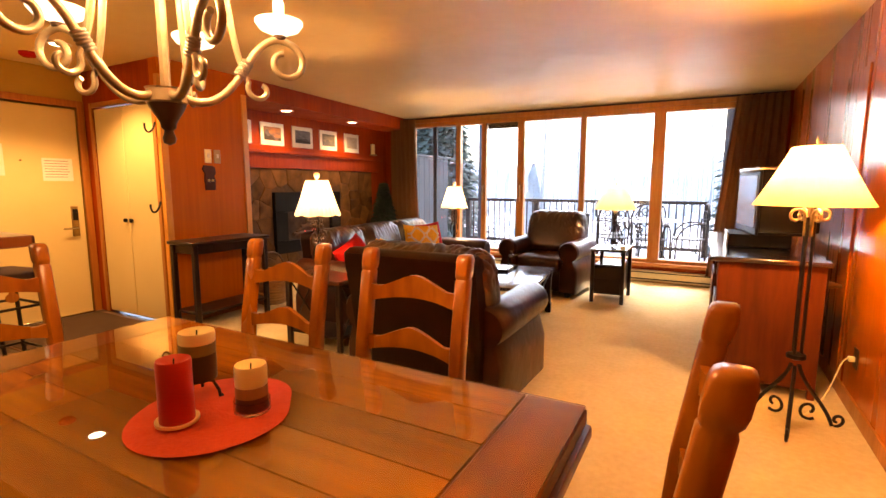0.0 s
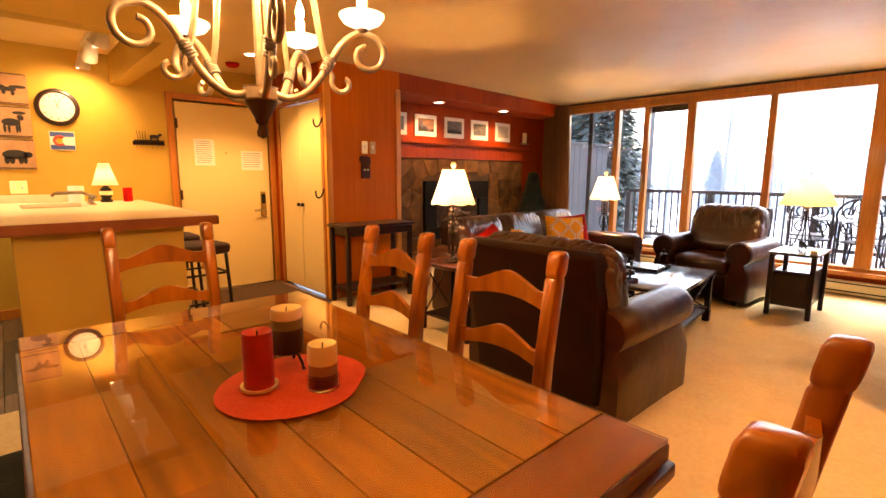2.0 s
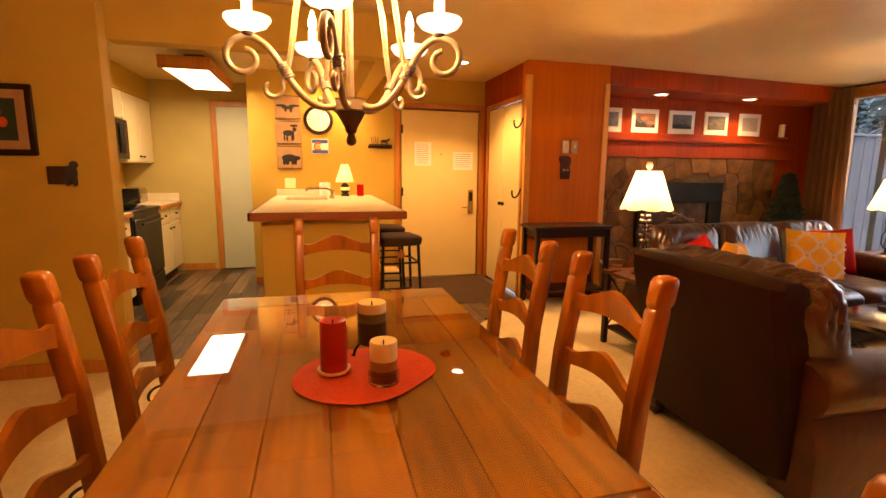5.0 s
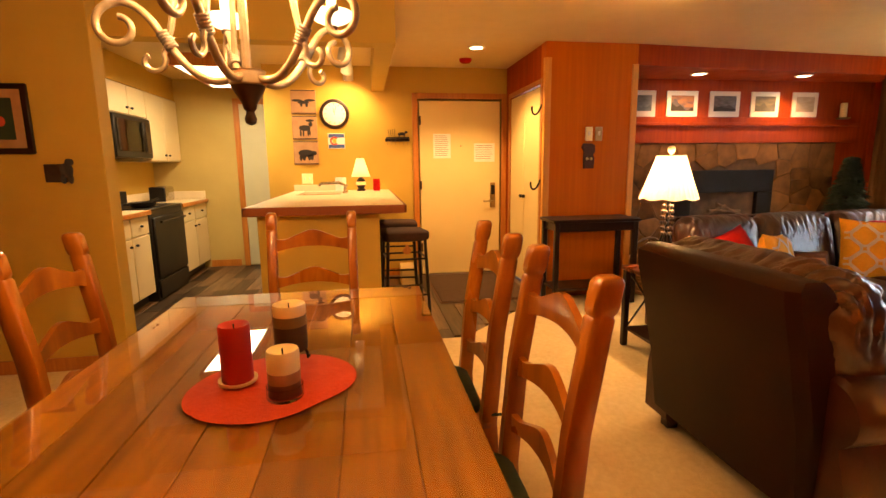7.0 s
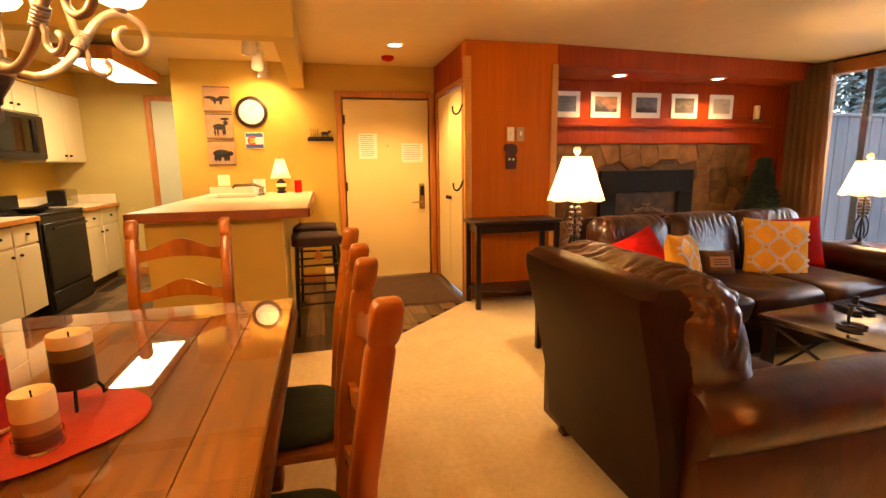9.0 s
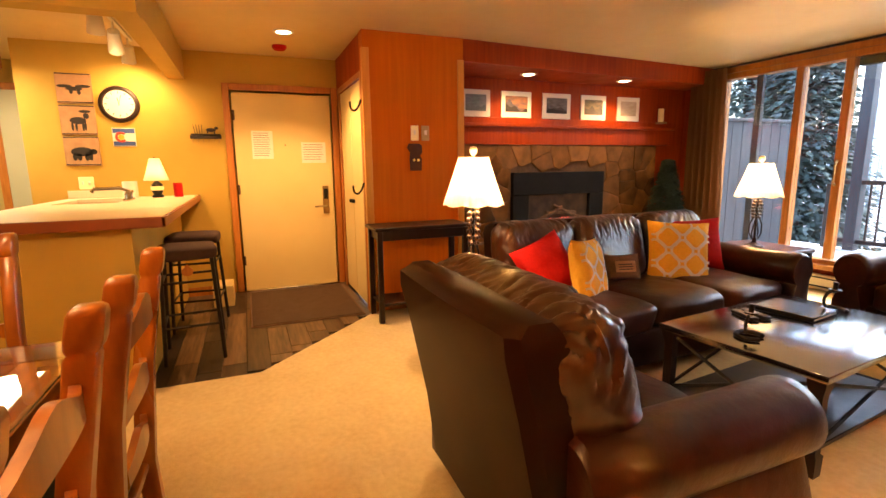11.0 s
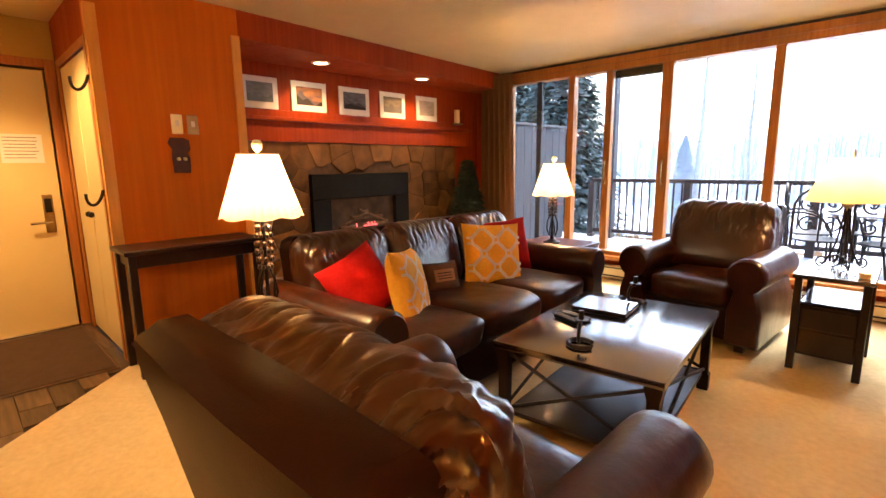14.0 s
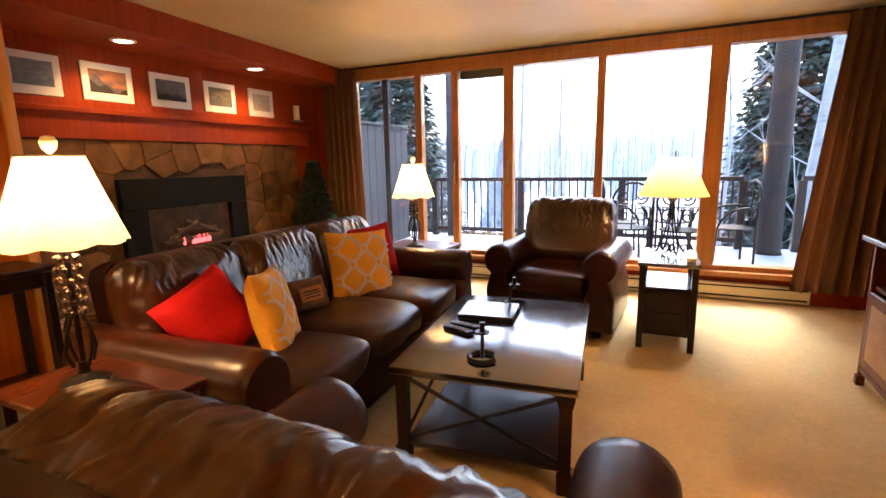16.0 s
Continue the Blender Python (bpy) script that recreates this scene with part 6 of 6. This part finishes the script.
def needles(bm, n, h0, h1, r0, r1, seed, size, droop=0.35):
    rnd = random.Random(seed)
    vs, fs = [], []
    for i in range(n):
        f = rnd.random() ** 1.25
        z = h0 + (h1 - h0) * f
        R = (r0 + (r1 - r0) * f) * (0.75 + 0.35 * rnd.random())
        a = rnd.random() * 2 * math.pi
        u, s = V(math.cos(a), math.sin(a), 0), V(-math.sin(a), math.cos(a), 0)
        k = 0.25 + 0.75 * rnd.random() ** 0.5
        c = u * (R * k) + V(0, 0, z - droop * R * k + 0.05 * rnd.random() * R)
        L, W = size * (0.6 + 0.8 * rnd.random()), size * 0.28 * (0.6 + 0.8 * rnd.random())
        tip = (u + s * (rnd.random() - 0.5) * 1.4 + V(0, 0, -droop + 0.5 * (rnd.random() - 0.5))).normalized()
        sd = (tip.cross(V(rnd.random() - 0.5, rnd.random() - 0.5, 1))).normalized()
        b = len(vs)
        vs += [c - tip * L * 0.4, c + sd * W, c + tip * L * 0.6, c - sd * W]
        fs.append((b, b + 1, b + 2, b + 3))
    return vs, fs


def crown(name, args, material, parent):
    me = bpy.data.meshes.new(name)
    vs, fs = needles(None, *args)
    me.from_pydata([tuple(v) for v in vs], [], fs)
    me.materials.append(material)
    ob = new(name, me)
    ob.parent = parent
    return ob


crown("crown", (8000, 0.36, 1.34, 0.34, 0.05, 3, 0.065, 0.25), M_FIR, pf)

# ---- balcony ----
struct("deck", [(-5.2, 3.2, YW + 0.15, 10.15, -0.15, -0.035)], M_LOG, "dark deck frame of the balcony", "deck")
dk = thing("deck_boards", "pale snow-dusted balcony deck boards", "deck", kind="structure")
me0 = mesh_of("deck_board", bx(bmesh.new(), -4.2, 4.2, -0.068, 0.068, -0.034, 0.0), M_DECK, False)
for i in range(20):
    ob = new("deck_board", me0)
    ob.parent = dk
    ob.matrix_basis = pose(-1.0, YW + 0.24 + i * 0.142, 0)


def railing(xa, ya, xb, yb, label):
    r = thing("balcony_railing", label, "railing", group="balcony railings")
    d = V(xb - xa, yb - ya, 0)
    L = d.length
    r.matrix_basis = pose(xa, ya, 0, 0, 0, math.degrees(math.atan2(d.y, d.x)))
    boxpart("top_rail", (0, L, -0.06, 0.06, 0.96, 1.02), M_RAIL, r)
    boxpart("bottom_rail", (0, L, -0.03, 0.03, 0.10, 0.16), M_RAIL, r)
    n = max(2, round(L / 1.55))
    for i in range(n + 1):
        x = L * i / n
        boxpart("post", (x - 0.05, x + 0.05, -0.05, 0.05, 0.0, 0.96), M_RAIL, r)
    bal = mesh_of("baluster", bx(bmesh.new(), -0.011, 0.011, -0.011, 0.011, 0.16, 0.96), M_RAIL, False)
    for i in range(1, round(L / 0.125)):
        b = new("baluster", bal)
        b.parent = r
        b.location = (i * L / round(L / 0.125), 0, 0)


railing(-4.45, 9.98, 0.28, 9.98, "dark stained wooden balcony railing with thin balusters")
railing(0.95, 9.98, 2.9, 9.98, "dark stained railing beyond the log column")
pw = thing("privacy_wall", "grey board privacy wall at the balcony's end", "wall")
for i in range(11):
    boxpart("board", (-4.78, -4.75, YW + 0.2 + i * 0.2, YW + 0.395 + i * 0.2, 0.0, 1.86), M_GREYWOOD, pw, bev=0.004)
boxpart("cap", (-4.81, -4.72, YW + 0.2, YW + 2.4, 1.86, 1.90), M_GREYWOOD, pw)
lc = thing("log_column", "round weathered log column holding the roof", "column", pose(0.60, 9.72, 0))
part("log", lathe(bmesh.new(), [(0.145, 0.0), (0.14, 0.6), (0.143, 1.5), (0.137, 2.3), (0.14, 3.4)], 0, 0, 20), M_LOG, lc)
part("foot_plate", lathe(bmesh.new(), [(0.16, 0.0), (0.16, 0.02), (0.14, 0.03)], 0, 0, 20), M_IRON, lc)
rc = thing("corner_post", "grey square corner post of the balcony", "post", pose(-4.12, 9.98, 0))
boxpart("post", (-0.07, 0.07, -0.07, 0.07, 0, 3.0), M_GREYWOOD, rc)


def patio_chair(m):
    c = thing("patio_chair", "black wrought iron patio chair with a scrolled back", "chair", m, "patio chairs")
    part("back_hoop", tube(bmesh.new(), [(-0.23, 0, 0.0), (-0.23, 0, 0.75)] + spiral((0, -0.03, 0.78), (1, 0, 0), (0, 0, 1), 0.23, 0.23, 180, 0, 12) + [(0.23, 0, 0.75), (0.23, 0, 0)], 0.014), M_IRON, c)
    for s in (-1, 1):
        part("scroll", tube(bmesh.new(), spiral((s * 0.10, -0.01, 0.84), (s, 0, 0), (0, 0, 1), 0.085, 0.02, -120, 330, 20), 0.010), M_IRON, c)
        part("scroll", tube(bmesh.new(), spiral((s * 0.10, -0.01, 0.62), (s, 0, 0), (0, 0, 1), 0.09, 0.02, 120, -330, 20), 0.010), M_IRON, c)
        part("arm", tube(bmesh.new(), bez((s * 0.23, 0, 0.68), (s * 0.27, 0.15, 0.72), (s * 0.27, 0.35, 0.70), (s * 0.25, 0.42, 0.45)) + [V(s * 0.25, 0.44, 0.0)], 0.013), M_IRON, c)
    part("seat", lathe(bmesh.new(), [(0.01, 0.43), (0.24, 0.43), (0.25, 0.44), (0.24, 0.45), (0.01, 0.45)], 0, 0.22, 24), M_IRON, c)
    part("center_bar", tube(bmesh.new(), [(0, 0, 0.44), (0, -0.02, 1.0)], 0.009), M_IRON, c)
    return c


pc = patio_chair(pose(-1.05, 8.35, 0, 0, 0, 10))
copy_thing(pc, pose(-0.55, 8.3, 0, 0, 0, -12))
copy_thing(pc, pose(0.25, 8.95, 0, 0, 0, 100))
copy_thing(pc, pose(-1.45, 9.1, 0, 0, 0, -80))
copy_thing(pc, pose(-0.6, 9.6, 0, 0, 0, 178))
pt = thing("patio_table", "round patio table dusted with snow", "table", pose(-0.62, 8.98, 0))
part("tabletop", lathe(bmesh.new(), [(0.01, 0.70), (0.50, 0.70), (0.52, 0.715), (0.50, 0.73), (0.01, 0.73)], 0, 0, 36), M_DECK, pt, "pale snowy top")
for k in range(4):
    a = math.pi / 2 * k + 0.4
    part("leg", tube(bmesh.new(), [(0.38 * math.cos(a), 0.38 * math.sin(a), 0.70), (0.2 * math.cos(a), 0.2 * math.sin(a), 0.35), (0.36 * math.cos(a), 0.36 * math.sin(a), 0)], 0.014), M_IRON, pt)


# ---- trees ----
def spruce(x, y, z, h, r, seed, n=5200, needle=None):
    t = thing("spruce_tree", "spruce with drooping boughs, frosted dark near, painted haze-pale far", "tree", pose(x, y, z), "spruces beyond the balcony")
    part("trunk", tube(bmesh.new(), [(0, 0, 0), (0.05, 0, h * 0.5), (0, 0, h * 0.98)], r * 0.09, 8, 0.02), M_TRUNK, t)
    bm = bmesh.new()
    rnd = random.Random(seed)
    for i in range(70):
        f = i / 70
        a, R = rnd.random() * 6.28, r * (1 - f) * 0.85
        z1 = h * (0.08 + 0.9 * f)
        tube(bm, [(0, 0, z1), (math.cos(a) * R * 0.5, math.sin(a) * R * 0.5, z1 - R * 0.12), (math.cos(a) * R, math.sin(a) * R, z1 - R * 0.42)], 0.03 * (1 - f) + 0.008, 4, 0.005)
    part("bough", bm, needle or M_SPRUCE, t)
    crown("crown", (n * 4, h * 0.08, h, r, 0.04, seed, 0.19, 0.42), needle or M_SPRUCE, t)


def aspen(x, y, z, h, r, seed, lean=0.0, twigs=26, bark=None):
    t = thing("aspen_tree", "bare pale-barked aspen with thin branches", "tree", pose(x, y, z), "aspens beyond the balcony")
    rnd = random.Random(seed)
    pts = [V(lean * h * f + 0.12 * noise.noise(V(seed, f * 3, 0)), 0.10 * noise.noise(V(f * 3, seed, 1)), h * f) for f in [i / 10 for i in range(11)]]
    part("trunk", tube(bmesh.new(), pts, r, 10, r * 0.25), bark or M_BARK, t)
    bm = bmesh.new()
    for i in range(twigs):
        f = 0.25 + 0.72 * rnd.random()
        p = pts[int(f * 10)]
        a, L = rnd.random() * 6.28, (1.15 - f) * h * 0.16 + 0.25
        d = V(math.cos(a), math.sin(a), 0.5 + 0.5 * rnd.random())
        q = p + d * L * 0.55
        tube(bm, [p, q, q + (d + V(rnd.random() - 0.5, rnd.random() - 0.5, 0.4)) * L * 0.5], r * 0.11, 5, 0.003)
        for _ in range(2):
            e = V(rnd.random() - 0.5, rnd.random() - 0.5, 0.4) * L * 0.7
            tube(bm, [q, q + e], r * 0.05, 4, 0.002)
    part("limb", bm, bark or M_BARK, t)


spruce(-7.2, 13.5, -2.5, 9.0, 2.3, 11, 7000)
spruce(-10.0, 15.5, -2.5, 11.0, 2.8, 12, 7000)
spruce(1.75, 14.2, -2.5, 10.5, 2.0, 14, 9000)
spruce(3.6, 16.5, -2.5, 11.0, 2.6, 15, 8000)
# far spruce: haze painted into its pale needle colour
spruce(-9.5, 30.0, -2.5, 5.2, 1.7, 18, 3500, M_HAZENEEDLES)
aspen(1.1, 11.3, -2.5, 9.0, 0.13, 21, 0.07)
aspen(-4.3, 15.0, -2.5, 7.0, 0.10, 22, 0.01)
aspen(-3.4, 16.0, -2.5, 6.5, 0.09, 23, -0.01)
aspen(0.35, 12.6, -2.5, 8.0, 0.05, 24, -0.02, 40)
# distant aspens and wood get their haze from pale colours
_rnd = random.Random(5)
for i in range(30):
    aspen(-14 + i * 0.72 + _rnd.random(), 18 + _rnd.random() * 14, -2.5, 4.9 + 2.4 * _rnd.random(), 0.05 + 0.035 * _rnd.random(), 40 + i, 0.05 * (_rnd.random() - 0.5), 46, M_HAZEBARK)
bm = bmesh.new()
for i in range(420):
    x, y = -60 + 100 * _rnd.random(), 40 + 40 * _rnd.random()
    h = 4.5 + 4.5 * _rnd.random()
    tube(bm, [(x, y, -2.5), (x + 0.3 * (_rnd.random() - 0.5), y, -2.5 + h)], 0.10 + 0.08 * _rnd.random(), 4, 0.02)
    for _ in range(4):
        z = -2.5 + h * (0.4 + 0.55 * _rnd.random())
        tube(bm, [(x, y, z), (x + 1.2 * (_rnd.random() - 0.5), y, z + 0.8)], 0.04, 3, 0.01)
tagged(part("far_wood", bm, M_FAR, None, "", False), "bare aspen wood on the far slope, haze painted in its colour", "trees", "", "stuff")
# added hill beyond the aspens; its pale blue-grey stands in for haze
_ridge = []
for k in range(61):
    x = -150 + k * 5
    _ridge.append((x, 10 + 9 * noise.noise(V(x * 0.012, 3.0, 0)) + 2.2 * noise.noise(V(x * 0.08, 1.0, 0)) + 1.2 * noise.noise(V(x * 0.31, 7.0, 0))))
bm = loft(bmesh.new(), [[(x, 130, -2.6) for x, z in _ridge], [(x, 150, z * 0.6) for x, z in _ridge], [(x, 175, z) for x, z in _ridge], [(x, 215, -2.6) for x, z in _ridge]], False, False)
tagged(part("hill", bm, M_HAZEHILL), "added pale hill standing in for distant haze", "hill", "", "structure")
# low fence and bushes below the balcony
fb = thing("yard_fence", "weathered tan board fence below the balcony", "fence")
_fm = mesh_of("board", bx(bmesh.new(), -0.07, 0.07, -0.012, 0.012, 0, 1.9), M_TAN, False)
for i in range(34):
    o = new("board", _fm)
    o.parent = fb
    o.location = (-6.6 + i * 0.155, 14.2, -2.5 + 0.03 * (i % 3))
boxpart("rail", (-6.7, -1.4, 14.215, 14.26, -0.95, -0.87), M_TAN, fb)
boxpart("rail", (-6.7, -1.4, 14.215, 14.26, -2.1, -2.02), M_TAN, fb)

# ---- entry and kitchen planks ----
pf2 = thing("floor_planks", "dark mixed-brown wood plank floor of entry and kitchen", "floor", kind="structure")
_r2 = random.Random(9)
_pm = {}
for k, L in enumerate((0.61, 0.91, 1.22)):
    _pm[L] = mesh_of("plank", bx(bmesh.new(), 0.002, L - 0.002, 0.002, 0.148, -0.012, 0.0, 0.0015, 1), M_TILEWOOD, False)
y = -1.60
while y < 3.0:
    x = -6.32 + _r2.random() * 0.4 - 0.4
    while x < -3.0:
        L = _r2.choice((0.61, 0.91, 1.22))
        edge = -3.02 if y < 1.66 else -3.02 - (y + 0.075 - 1.74)
        if x + L > edge:
            L2 = edge - x
            if L2 > 0.05:
                o = new("plank", mesh_of("plank", bx(bmesh.new(), 0.002, L2 + 0.05, 0.002, 0.148, -0.012, -0.001), M_TILEWOOD, False))
                o.parent = pf2
                o.location = (x, y, 0)
            break
        o = new("plank", _pm[L])
        o.parent = pf2
        o.location = (x, y, 0)
        x += L
    y += 0.15

# ---- fireplace stones: irregular flags fitted round the firebox ----
sw2 = thing("stone_facing", "irregular brown flagstone facing round the fireplace", "stone wall", kind="structure")
_r3 = random.Random(4)
seeds = []
gy, gz = 14, 7
for i in range(gy):
    for j in range(gz):
        seeds.append((3.66 + (i + 0.5 + 0.85 * (_r3.random() - 0.5) + 0.25 * (j % 2)) * 2.98 / gy, (j + 0.5 + 0.85 * (_r3.random() - 0.5)) * 1.51 / gz))


def clip(poly, nx, ny, d):
    out = []
    for i, p in enumerate(poly):
        q = poly[(i + 1) % len(poly)]
        a, b = p[0] * nx + p[1] * ny - d, q[0] * nx + q[1] * ny - d
        if a <= 0:
            out.append(p)
        if (a < 0) != (b < 0) and abs(a - b) > 1e-9:
            t = a / (a - b)
            out.append((p[0] + (q[0] - p[0]) * t, p[1] + (q[1] - p[1]) * t))
    return out


for i, (sy, sz) in enumerate(seeds):
    poly = [(3.665, 0.0), (6.64, 0.0), (6.64, 1.51), (3.665, 1.51)]
    for j, (oy, oz) in enumerate(seeds):
        if i == j or abs(oy - sy) + abs(oz - sz) > 0.9:
            continue
        nx, ny = oy - sy, oz - sz
        L = math.hypot(nx, ny)
        if L < 1e-4:
            continue
        nx, ny = nx / L, ny / L
        poly = clip(poly, nx, ny, (sy + oy) / 2 * nx + (sz + oz) / 2 * ny - 0.0012)
        if len(poly) < 3:
            break
    if len(poly) < 3:
        continue
    cy, cz = sum(p[0] for p in poly) / len(poly), sum(p[1] for p in poly) / len(poly)
    if 4.52 < cy < 5.82 and 0.38 < cz < 1.215:
        continue
    d = 0.008 + 0.014 * _r3.random()
    rings = [[(xx, cy + (p[0] - cy) * s, cz + (p[1] - cz) * s) for p in poly] for xx, s in ((-4.655, 1.0), (-4.655 + d * 0.75, 0.985), (-4.655 + d, 0.90))]
    o = part("stone", loft(bmesh.new(), rings), M_STONE, sw2, "", False)
